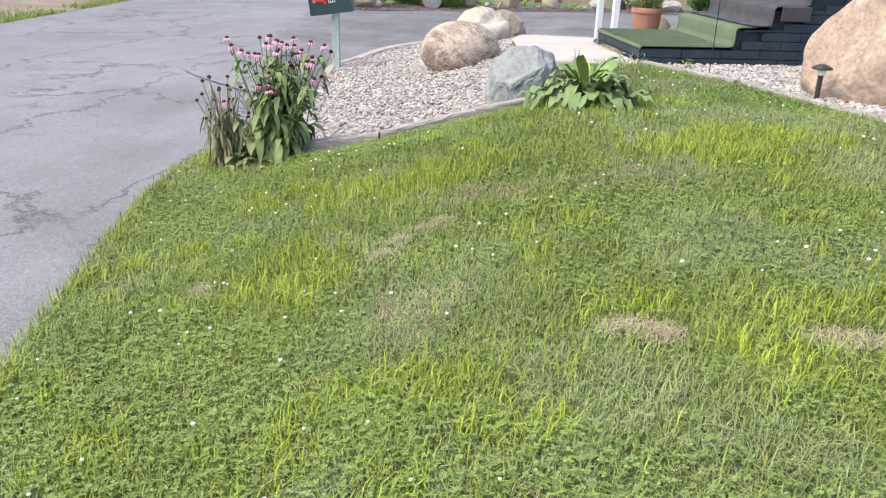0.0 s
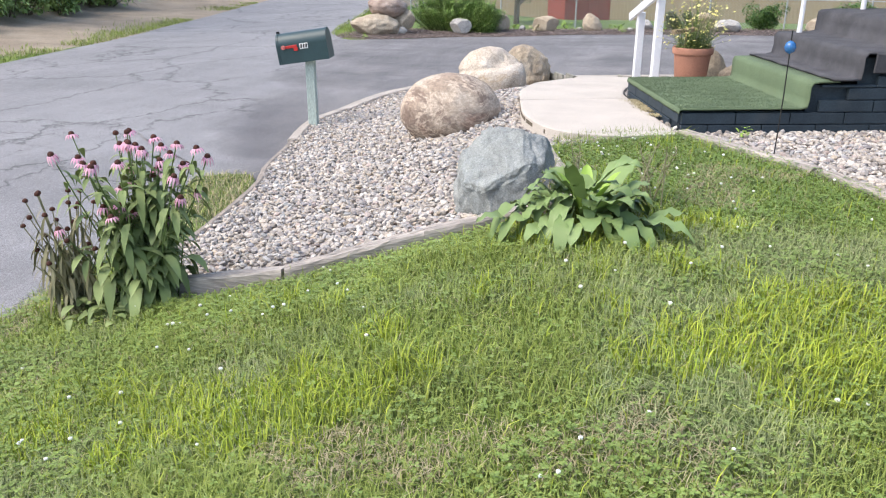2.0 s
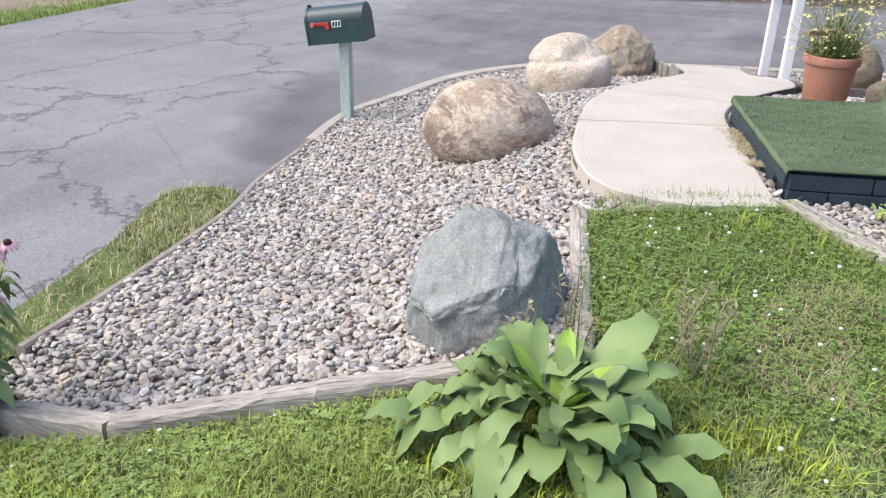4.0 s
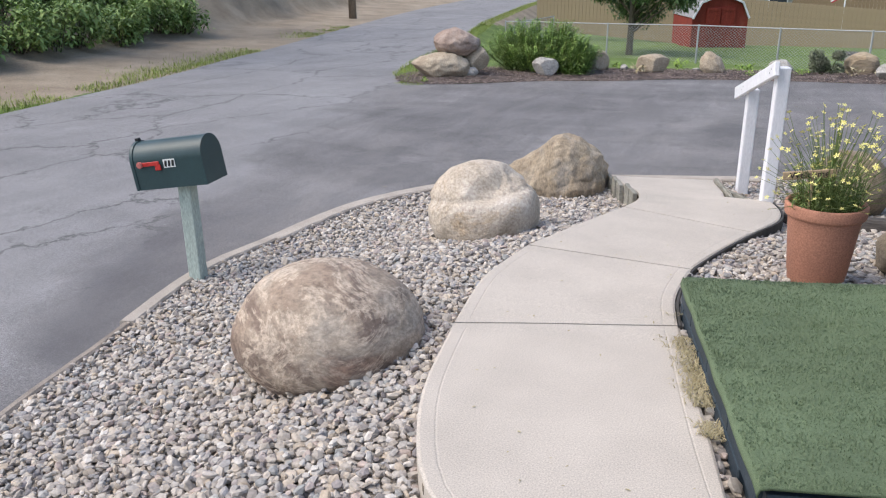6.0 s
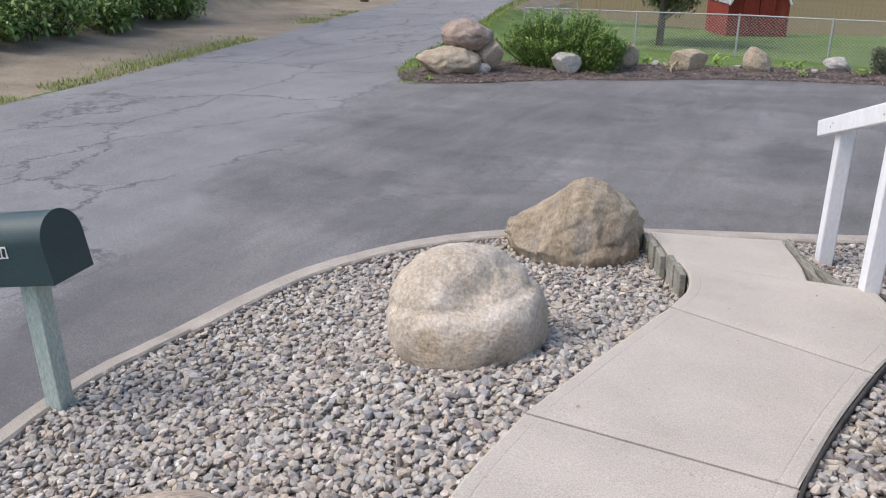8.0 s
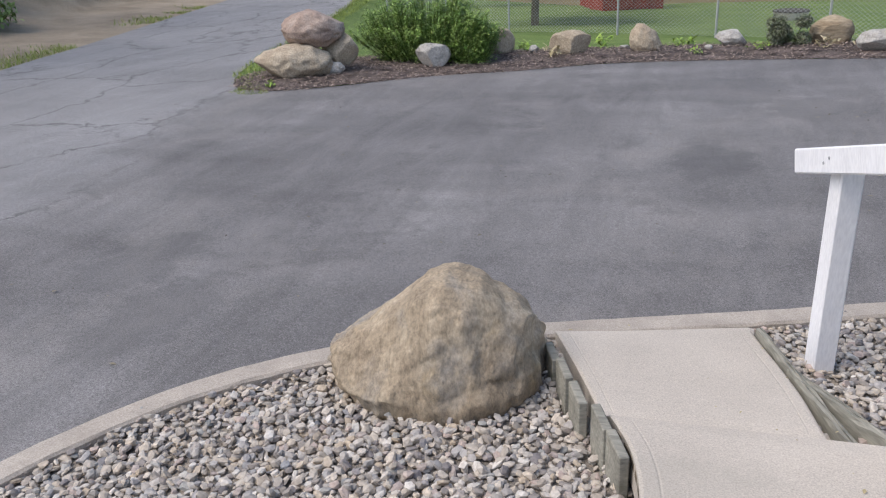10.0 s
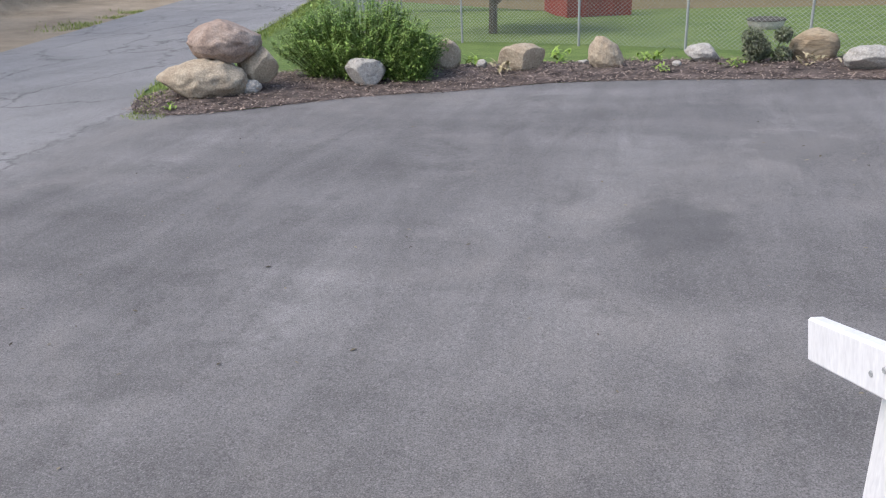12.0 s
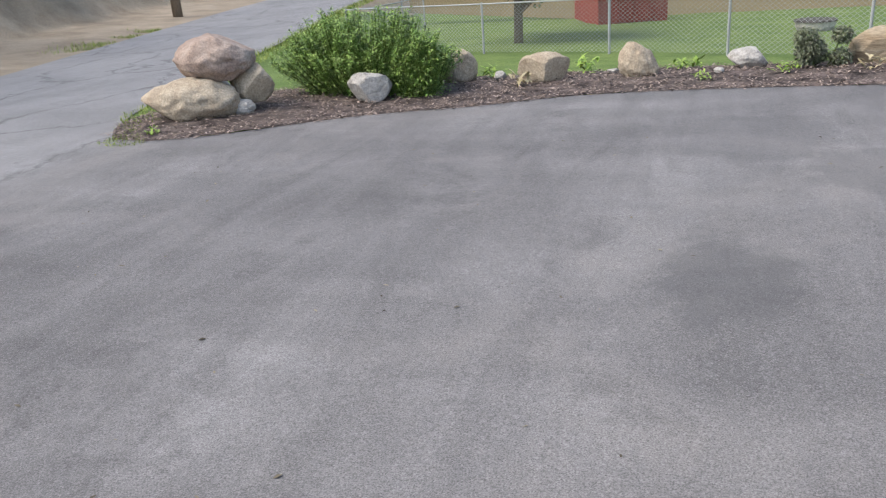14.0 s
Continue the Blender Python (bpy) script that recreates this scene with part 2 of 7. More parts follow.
def sealed(name, seal, old, border):
    """Sealed asphalt that thins out into the old road along an uneven border, given as (x, y) points."""
    mat, nt, b = material(name, 0.86, 0.0, 0.25)
    c1, h = asphalt_tone(nt, *seal)
    c0, _ = asphalt_tone(nt, *old)
    v = coords(nt)
    warp = nt.nodes.new("ShaderNodeTexNoise")
    warp.inputs["Scale"].default_value, warp.inputs["Detail"].default_value, warp.inputs["Roughness"].default_value, warp.inputs["Distortion"].default_value = 0.55, 5, 0.55, 1.3
    nt.links.new(v, warp.inputs["Vector"])
    sep = nt.nodes.new("ShaderNodeSeparateXYZ")
    nt.links.new(v, sep.inputs[0])

    def calc(op, *vals):
        m = nt.nodes.new("ShaderNodeMath")
        m.operation = op
        for k, q in enumerate(vals):
            if isinstance(q, (int, float)):
                m.inputs[k].default_value = q
            else:
                nt.links.new(q, m.inputs[k])
        return m.outputs[0]

    y01 = calc("DIVIDE", calc("SUBTRACT", sep.outputs["Y"], 7.0), 13.0)
    xb = ramp(nt, y01, [((y - 7.0) / 13.0, grey((x + 6.0) / 6.0)) for x, y in border])
    d = calc("SUBTRACT", sep.outputs["X"], calc("MULTIPLY_ADD", xb, 6.0, -6.0))
    d = calc("MULTIPLY_ADD", warp.outputs["Fac"], 1.7, calc("SUBTRACT", d, 0.85))
    blot = tex_noise(nt, v, 2.4, 6, 0.65, 0.4)
    c1 = mix(nt, mix(nt, 1.0, ramp(nt, calc("MULTIPLY", d, 0.4), [(0.05, grey(0)), (0.2, grey(1)), (0.42, grey(0.5)), (0.75, grey(0))]), ramp(nt, y01, [(0.05, grey(0.8)), (0.22, grey(0.8)), (0.38, grey(0))]), "MULTIPLY"), c1, (0.105, 0.102, 0.108))
    for sx, sy, rad, deep in ((1.35, 16.3, 0.42, 0.6), (1.6, 19.4, 0.7, 0.4), (-2.4, 13.7, 0.45, 0.5), (2.3, 18.4, 0.5, 0.45), (-1.8, 12.9, 0.4, 0.45), (-0.6, 16.6, 0.5, 0.25)):
        dx, dy = calc("SUBTRACT", sep.outputs["X"], sx), calc("MULTIPLY", calc("SUBTRACT", sep.outputs["Y"], sy), 0.6)
        far = calc("SQRT", calc("ADD", calc("MULTIPLY", dx, dx), calc("MULTIPLY", dy, dy)))
        far = calc("MULTIPLY_ADD", blot, 0.9, calc("SUBTRACT", calc("DIVIDE", far, rad * 2), 0.45))
        c1 = mix(nt, ramp(nt, far, [(0.32, grey(deep * 0.75)), (0.44, grey(0))]), c1, (0.10, 0.098, 0.10))
    c = mix(nt, ramp(nt, d, [(0.0, grey(0)), (0.25, grey(0.55)), (0.75, grey(1))]), c0, c1)
    nt.links.new(c, b.inputs["Base Color"])
    bump(nt, b, h, 0.5, 0.004)
    return mat


OLD_ROAD = ((0.194, 0.190, 0.191), (0.264, 0.258, 0.259), 0.4, (0.26, 0.252, 0.25), 0.4, 0.8)
SEALED = ((0.126, 0.121, 0.121), (0.198, 0.191, 0.189), 0.45, (0.227, 0.215, 0.207), 0.85, 0.0)
DRIVE_WEST = [(-1.75, 7.45), (-1.9, 7.75), (-2.06, 8.05), (-2.6, 9.1), (-3.2, 10.3), (-3.45, 11.5), (-3.65, 12.6), (-4.2, 14.0), (-4.85, 16.2), (-5.3, 18.5), (-5.2, 19.4)]
M_ROAD = asphalt("road_asphalt", *OLD_ROAD)
M_DRIVE = sealed("drive_asphalt", SEALED, OLD_ROAD, DRIVE_WEST)
M_CONCRETE = speckled("concrete", (0.49, 0.44, 0.38), 0.09, 2.2, 180, 0.9, 0.14, 0.002, dirt=(0.38, 0.35, 0.30), dirt_at=(0.58, 0.85))
M_KERB = speckled("kerb_concrete", (0.40, 0.355, 0.305), 0.14, 5.0, 140, 0.9, 0.3, 0.003, dirt=(0.27, 0.235, 0.20), dirt_at=(0.55, 0.8))
M_KERBOLD = speckled("old_kerb_concrete", (0.29, 0.25, 0.21), 0.2, 6.0, 140, 0.9, 0.4, 0.004, dirt=(0.17, 0.14, 0.115), dirt_at=(0.5, 0.75))
M_TIMBER = speckled("weathered_timber", (0.36, 0.32, 0.28), 0.35, 14.0, 90, 0.9, 0.9, 0.006, stretch=(0.12, 1, 1), dirt=(0.13, 0.11, 0.09))
M_GREYWOOD = speckled("grey_board", (0.27, 0.26, 0.22), 0.3, 12.0, 80, 0.9, 0.7, 0.004, stretch=(0.15, 1, 1), dirt=(0.15, 0.15, 0.10))
M_DARKWOOD = speckled("dark_timber", (0.075, 0.068, 0.062), 0.35, 10.0, 80, 0.85, 0.7, 0.005, stretch=(0.2, 1, 1))
M_SOIL = speckled("soil", (0.12, 0.095, 0.065), 0.35, 5.0, 90, 0.95, 0.8, 0.01)
M_LAWN = speckled("lawn_ground", (0.12, 0.16, 0.05), 0.4, 3.0, 60, 0.95, 0.9, 0.02, dirt=(0.16, 0.14, 0.075), dirt_at=(0.6, 0.8))
M_GRAVELBED = speckled("gravel_bed", (0.27, 0.24, 0.205), 0.4, 9.0, 45, 0.9, 0.9, 0.02)
M_MULCH = speckled("mulch", (0.125, 0.098, 0.088), 0.75, 4.0, 55, 0.95, 1.0, 0.03, dirt=(0.16, 0.13, 0.115), dirt_at=(0.5, 0.75))
M_TURF = speckled("green_turf", (0.122, 0.165, 0.094), 0.14, 2.5, 260, 0.95, 0.8, 0.004, dirt=(0.11, 0.14, 0.075), dirt_at=(0.5, 0.85))
M_BLACKCARPET = speckled("black_carpet", (0.068, 0.067, 0.072), 0.25, 6.0, 220, 0.95, 0.5, 0.003)
M_NAVY = speckled("navy_painted_block", (0.028, 0.042, 0.055), 0.2, 6.0, 90, 0.6, 0.4, 0.003, dirt=(0.055, 0.062, 0.068), dirt_at=(0.6, 0.85))
M_WHITE = speckled("white_paint", (0.76, 0.76, 0.78), 0.05, 9.0, 120, 0.55, 0.2, 0.002, stretch=(1, 1, 0.25), dirt=(0.5, 0.48, 0.45), dirt_at=(0.68, 0.8))
M_PALEGREEN = speckled("pale_green_paint", (0.42, 0.49, 0.44), 0.12, 9.0, 110, 0.7, 0.3, 0.003, stretch=(1, 1, 0.3), dirt=(0.22, 0.22, 0.18), dirt_at=(0.62, 0.74))
M_MAILBOX = speckled("mailbox_green", (0.022, 0.052, 0.056), 0.12, 5.0, 150, 0.42, 0.08, 0.001, spec=0.5)
M_RED = speckled("red_plastic", (0.48, 0.035, 0.03), 0.1, 8.0, 90, 0.45, 0.1, 0.001)
M_STICKER = speckled("white_sticker", (0.75, 0.75, 0.72), 0.05, 8.0, 90, 0.5, 0.05, 0.001)
M_INK = speckled("black_ink", (0.02, 0.02, 0.02), 0.1, 8.0, 90, 0.5, 0.05, 0.001)
M_TERRACOTTA = speckled("terracotta", (0.43, 0.205, 0.135), 0.07, 4.0, 120, 0.7, 0.08, 0.001, dirt=(0.40, 0.20, 0.13), dirt_at=(0.6, 0.85))
M_STEEL = speckled("galvanised_steel", (0.36, 0.37, 0.38), 0.08, 9.0, 90, 0.5, 0.05, 0.001, spec=0.5)

# ---- the lie of the land ----
def road_z(y):
    return -0.67 - 0.015 * np.clip(np.asarray(y, float) - 16, 0, 8)


def drive_z(x, y):
    """The driveway rises gently away from the street."""
    return road_z(y) + 0.03 * np.clip(np.asarray(x, float) + 1.5, 0, 6)


LAWN_EDGE = [(1.6, -6), (0.95, -3), (0.4, -1), (-0.1, 0.6), (-0.54, 2.03), (-0.72, 2.64), (-0.92, 3.32), (-1.15, 4.15), (-1.28, 4.9), (-1.22, 5.5)]
KERB = [(-0.88, 5.45), (-0.95, 6.1), (-1.03, 6.7), (-1.14, 7.3), (-1.31, 7.8), (-1.46, 8.55), (-1.64, 9.3), (-1.70, 9.8), (-1.65, 10.25), (-1.58, 10.75), (-1.42, 11.35),
        (-1.12, 11.85), (-0.8, 12.2), (-0.4, 12.49), (0.05, 12.72), (0.5, 12.89), (1.0, 13.06), (1.54, 13.24), (1.84, 13.35), (2.2, 13.47), (3.2, 13.75), (5.0, 14.15), (9.0, 14.6)]


def resample(pts, step):
    """Even points along a smooth line through pts."""
    p = np.array(pts, float)
    q = np.vstack([2 * p[0] - p[1], p, 2 * p[-1] - p[-2]])
    fine = []
    for i in range(1, len(q) - 2):
        t = np.linspace(0, 1, 12, endpoint=False)[:, None]
        a, b, c, d = q[i - 1], q[i], q[i + 1], q[i + 2]
        fine.append(0.5 * (2 * b + (c - a) * t + (2 * a - 5 * b + 4 * c - d) * t ** 2 + (3 * b - a - 3 * c + d) * t ** 3))
    fine = np.vstack([*fine, p[-1:]])
    s = np.r_[0, np.cumsum(np.linalg.norm(np.diff(fine, axis=0), axis=1))]
    n = max(2, int(s[-1] / step) + 1)
    u = np.linspace(0, s[-1], n)
    return np.stack([np.interp(u, s, fine[:, 0]), np.interp(u, s, fine[:, 1])], 1)


EDGE = np.vstack([resample(LAWN_EDGE, 0.15), resample(KERB, 0.15)])


def edge_dist(x, y):
    x, y = np.asarray(x, float), np.asarray(y, float)
    d = np.full(x.shape, 1e9)
    for a, b in zip(EDGE, EDGE[1:]):
        ab = b - a
        t = np.clip(((x - a[0]) * ab[0] + (y - a[1]) * ab[1]) / max(1e-9, ab @ ab), 0, 1)
        d = np.minimum(d, np.hypot(x - a[0] - t * ab[0], y - a[1] - t * ab[1]))
    return d


def kerb_z(y):
    return np.interp(y, [5, 10.5, 12.7], [-0.55, -0.55, -0.43])


def plateau_z(y):
    return np.interp(y, [-6, -2, 0, 3, 4.65, 7, 8.6, 9.7, 11.1, 12, 12.9, 14], [-0.5, -0.36, -0.3, -0.13, -0.04, -0.04, -0.03, -0.08, -0.22, -0.32, -0.43, -0.46])


def yard_z(x, y):
    """Height of lawn and gravel inside the kerb."""
    s = np.clip(edge_dist(x, y) / np.interp(np.asarray(y), [3.4, 4.6, 4.9, 5.6, 11.0, 12.5], [3.05, 2.9, 2.7, 2.9, 2.9, 2.4]), 0, 1)
    s = s * s * (3 - 2 * s)
    rim = np.where(np.asarray(y) < 5.45, -0.63, kerb_z(y) - 0.035)
    return rim + (plateau_z(y) - rim) * s


def walk_z(y):
    return np.interp(y, [8.6, 9.7, 11.1, 12, 12.9, 13.5], [0, -0.04, -0.18, -0.28, -0.39, -0.42])


def inside(x, y, poly):
    x, y = np.asarray(x, float), np.asarray(y, float)
    poly = np.asarray(poly, float)
    c = np.zeros(x.shape, bool)
    for (ax, ay), (bx, by) in zip(poly, np.roll(poly, -1, 0)):
        if ay == by:
            continue
        c ^= ((ay > y) != (by > y)) & (x < (bx - ax) * (y - ay) / (by - ay) + ax)
    return c


def sheet(name, poly, step, zfun, mat, label, category, skirt=0.0):
    """A sheet over a polygon, cut along its outline, at heights zfun(x, y)."""
    poly = np.asarray(poly, float)
    bm = bmesh.new()
    lo, hi = poly.min(0), poly.max(0)
    face = bm.faces.new([bm.verts.new((*p, 0)) for p in poly])
    for ax in (0, 1):
        for c in np.arange(lo[ax] + step, hi[ax], step):
            co, no = [0, 0, 0], [0, 0, 0]
            co[ax], no[ax] = c, 1
            bmesh.ops.bisect_plane(bm, geom=list(bm.verts) + list(bm.edges) + list(bm.faces), plane_co=co, plane_no=no, dist=1e-5)
    pts = np.array([v.co for v in bm.verts])
    z = zfun(pts[:, 0], pts[:, 1])
    for v, h in zip(bm.verts, z):
        v.co.z = h
    for f in bm.faces:
        if f.normal.z < 0:
            f.normal_flip()
    me = bpy.data.meshes.new(name)
    bmesh.ops.triangulate(bm, faces=[f for f in bm.faces if len(f.verts) > 4])
    bm.normal_update()
    for f in bm.faces:
        if f.normal.z < 0:
            f.normal_flip()
    bm.to_mesh(me)
    bm.free()
    me.polygons.foreach_set("use_smooth", [True] * len(me.polygons))
    me.materials.append(mat)
    return tagged(new(name, me), label, category, kind="structure")


# ---- far ground: dirt, bank and grass, one sheet to the horizon ----
ROAD_FAR = [(-5.0, -30), (-6.0, -12), (-7.2, 0), (-8.3, 7), (-9.0, 11.6), (-9.9, 17.2), (-11.4, 22.3), (-12.6, 27), (-13.9, 32.2), (-16.0, 41), (-17.6, 50), (-18.8, 59), (-21, 80)]
ROAD_NEAR = [(-5.1, 19.5), (-5.9, 20.8), (-6.6, 23.0), (-7.4, 26.6), (-8.5, 31), (-9.9, 36), (-12.3, 48), (-14, 60), (-16, 80)]


def far_x(y):
    p = np.array(ROAD_FAR)
    return np.interp(y, p[:, 1], p[:, 0])


def land_z(x, y):
    x, y = np.asarray(x, float), np.asarray(y, float)
    z = road_z(y) - 0.02
    out = far_x(y) - x
    bank = np.clip(out - 3.6, 0, 14)
    scarp = np.clip((y - 28) / 3, 0, 1) * np.clip((48 - y) / 6, 0, 1)
    z = z + scarp * 1.5 * np.clip((out - 3.2 - 1.2 * fbm(x * 0.4, y * 0.4, 13)) / 1.3, 0, 1) ** 1.5
    z = z + 0.06 * np.clip(out - 0.5, 0, 3) + (1 - 0.75 * scarp) * bank * (0.30 + 0.16 * fbm(x * 0.3, y * 0.3, 3)) * np.clip(1.5 - np.abs(y - 22) / 26, 0.25, 1)
    z = z + np.where(out > 0.3, 0.10 * (fbm(x * 0.8, y * 0.8, 5) - 0.5), 0)
    near = np.interp(y, [p[1] for p in ROAD_NEAR], [p[0] for p in ROAD_NEAR])
    right = np.clip((x - near) / 1.5, 0, 1) * np.clip((y - 23.3) / 1.0, 0, 1)
    drop = np.interp(y, [23.3, 26.3, 30, 34, 39, 42], [0.0, 0.12, 0.38, 0.48, 0.85, 0.9])
    return z - right * drop + np.where((right > 0), 0.03 * (fbm(x, y, 9) - 0.5), 0)


gx = np.r_[np.linspace(-400, -42, 10), np.arange(-40, 24, 0.5), np.linspace(26, 400, 10)]
gy = np.r_[np.linspace(-300, -22, 8), np.arange(-20, 62, 0.5), np.linspace(64, 600, 10)]
GX, GY = np.meshgrid(gx, gy)
GZ = land_z(np.clip(GX, -45, 30), np.clip(GY, -25, 70))
nx = len(gx)
idx = np.arange(GX.size).reshape(GX.shape)
quads = np.stack([idx[:-1, :-1], idx[:-1, 1:], idx[1:, 1:], idx[1:, :-1]], -1).reshape(-1, 4)
under = inside(GX, GY, np.vstack([EDGE, [[9, -6]]]))
GZ = np.where(under, np.minimum(GZ, -0.9), GZ)

mat, nt, b = material("land", 0.95)
v = coords(nt)
dirt = ramp(nt, tex_noise(nt, v, 0.9, 7, 0.65), [(0.3, (0.22, 0.175, 0.125)), (0.7, (0.36, 0.30, 0.225))])
dirt = mix(nt, 0.5, dirt, ramp(nt, tex_noise(nt, v, 30, 4), [(0.3, grey(0.25)), (0.7, grey(0.75))]), "OVERLAY")
turf = ramp(nt, tex_noise(nt, v, 1.3, 6), [(0.3, (0.09, 0.145, 0.035)), (0.7, (0.165, 0.225, 0.065))])
turf = mix(nt, 0.6, turf, ramp(nt, tex_noise(nt, v, 45, 3), [(0.3, grey(0.2)), (0.7, grey(0.8))]), "OVERLAY")
sep = nt.nodes.new("ShaderNodeSeparateXYZ")
nt.links.new(v, sep.inputs[0])
addn = nt.nodes.new("ShaderNodeMath")
addn.operation = "MULTIPLY_ADD"
nt.links.new(tex_noise(nt, v, 0.8, 4), addn.inputs[0])
addn.inputs[1].default_value = 2.0
nt.links.new(sep.outputs["X"], addn.inputs[2])
cut = nt.nodes.new("ShaderNodeMath")
cut.operation = "GREATER_THAN"
nt.links.new(addn.outputs[0], cut.inputs[0])
cut.inputs[1].default_value = -8.9
nt.links.new(mix(nt, cut.outputs[0], dirt, turf), b.inputs["Base Color"])
bump(nt, b, tex_noise(nt, v, 18, 6), 0.6, 0.05)
M_LAND = mat
ground = solo("ground", array_mesh("ground", np.stack([GX.ravel(), GY.ravel(), GZ.ravel()], 1), quads, True), M_LAND, "bare dirt shoulder, eroded bank and mown grass", "ground", kind="structure")

# ---- road and driveway ----
DRIVE_OUT = [(x - 0.9 * min(1.0, max(0.0, (y - 7.9) / 0.8)) * min(1.0, (19.35 - y) / 1.2), y) for x, y in DRIVE_WEST]
ISLAND_FRONT = [(-5.3, 19.75), (-4.95, 19.5), (-4.5, 19.45), (-3.84, 19.79), (-3.13, 20.35), (-2.34, 20.84), (-1.31, 21.21), (-0.34, 21.59), (0.65, 21.68), (1.94, 21.6), (3.43, 21.4), (5.5, 20.95), (9, 20.3), (14, 19.2)]
near_side = [(3, -60), (2.4, -20), *LAWN_EDGE]
road_poly = np.vstack([[(-16, 80)], resample(ROAD_NEAR[::-1], 0.6)[1:], (resample(DRIVE_OUT[::-1], 0.5)[1:-1] + np.array([0.25, 0.0])), [(-1.3, 7.6), (-1.1, 6.6), (-1.0, 5.6)], resample(near_side[::-1], 0.4),
                       [(-4, -60)], resample(ROAD_FAR, 0.8)])
sheet("road", road_poly, 2.0, lambda x, y: road_z(y) - 0.004 + 0.02 * (fbm(x * 0.5, y * 0.5, 21) - 0.5), M_ROAD, "old grey cracked asphalt street", "road")
drive_poly = np.vstack([resample(DRIVE_OUT, 0.4), resample(ISLAND_FRONT, 0.4)[1:], [(14, 15)], resample(KERB[4:][::-1], 0.3)[:-1], [(-1.27, 7.6)]])
sheet("driveway", drive_poly, 0.8, lambda x, y: drive_z(x, y) + 0.012 + 0.008 * (fbm(x * 0.6, y * 0.6, 31) - 0.5), M_DRIVE, "dark sealed asphalt driveway with patchy stains", "driveway")

# ---- kerb ----
def strip_solid(name, line, offs, ztop, depth, mat, parent=None, label="", bev=0.012):
    """A bar of the given width along a line; offs: its two sides, to the line's left; ztop(y): its top."""
    line = np.asarray(line)
    t = np.gradient(line, axis=0)
    t /= np.linalg.norm(t, axis=1)[:, None]
    n = np.stack([-t[:, 1], t[:, 0]], 1)
    lo, hi = min(offs), max(offs)
    prof = [(lo, -depth), (lo, -bev), (lo + bev, 0), (hi - bev, 0), (hi, -bev), (hi, -depth)]
    verts, faces, k = [], [], len(prof)
    for i, p in enumerate(line):
        z = float(ztop(p[1]))
        w = 0.003 * math.sin(i * 2.7) * bev / 0.012
        for o, dz in prof:
            q = p + n[i] * (o + (w if o in (lo, hi) else 0))
            verts.append((q[0], q[1], z + dz + w * 0.4))
    for i in range(len(line) - 1):
        for j in range(k - 1):
            a = i * k + j
            faces.append((a, a + 1, a + k + 1, a + k))
    bm = bmesh.new()
    vs = [bm.verts.new(q) for q in verts]
    for f in faces:
        bm.faces.new([vs[i] for i in f])
    bm.faces.new(vs[:k])
    bm.faces.new(vs[-k:][::-1])
    return bm


kerb_line = resample(KERB, 0.12)
kerb = thing("kerb", "low concrete kerb, worn and stained, along the driveway", "kerb", kind="structure")
cuts = list(range(0, len(kerb_line), 14)) + [len(kerb_line)]
for a, c in zip(cuts, cuts[1:]):
    seg = kerb_line[a:min(c + 1, len(kerb_line))]
    if len(seg) > 2:
        old = seg[0][1] < 7.6 and seg[0][0] < 0
        part("kerb_section", strip_solid("kerb_section", seg, (-0.055, 0.0) if old else (-0.085, 0.02) if seg[0][1] < 9 and seg[0][0] < 0 else (-0.12, 0.02), (lambda y: kerb_z(y) - 0.012) if old else kerb_z, 0.35, M_KERB), M_KERBOLD if old else M_KERB, kerb)

# ---- lawn, gravel beds ----
TIMBER_LEFT = [(-0.85, 4.95), (-0.21, 4.86), (0.25, 4.97), (0.62, 5.11), (0.9, 5.25), (1.3, 5.42), (1.68, 5.62)]
TIMBER_MID = [(1.66, 5.68), (1.27, 7.03)]
EDGING = [(1.24, 7.03), (1.5, 7.12), (1.78, 7.22), (2.18, 7.44)]
TIMBER_RIGHT = [(2.2, 7.47), (2.68, 6.96), (3.23, 6.18), (3.69, 5.30), (4.3, 4.0), (5.0, 2.0)]
lawn_poly = np.vstack([resample(LAWN_EDGE, 0.25), [(-0.95, 5.3)], TIMBER_LEFT, TIMBER_MID, EDGING, TIMBER_RIGHT, [(5.8, -1), (6, -6)]])
sheet("lawn", lawn_poly, 0.25, lambda x, y: yard_z(x, y) + 0.012 * (fbm(x * 2, y * 2, 41) - 0.5), M_LAWN, "uneven mown lawn of grass and clover", "lawn")
gravel_poly = np.vstack([resample(KERB[:21], 0.2), [(3.4, 9.0), (2.3, 7.8), (2.15, 7.4)], EDGING[::-1], TIMBER_MID[::-1], TIMBER_LEFT[::-1], [(-0.95, 5.3)]])
sheet("gravel_ground", gravel_poly, 0.25, lambda x, y: yard_z(x, y) - 0.012, M_GRAVELBED, "bed under the river gravel", "ground")
gravel2_poly = np.vstack([TIMBER_RIGHT, [(9, 2), (9, 9), (3.2, 8.2), (2.2, 7.52)]])
sheet("gravel_ground_2", gravel2_poly, 0.3, lambda x, y: yard_z(x, y) - 0.005, M_GRAVELBED, "bed under the gravel beside the house", "ground")
VERGE = [(-1.2, 5.3), (-1.32, 6.0), (-1.47, 6.6), (-1.68, 7.1), (-1.78, 7.38), (-1.68, 7.58), (-1.46, 7.68), (-1.30, 7.6), (-1.16, 7.2), (-1.05, 6.6), (-0.97, 6.0), (-0.9, 5.4)]
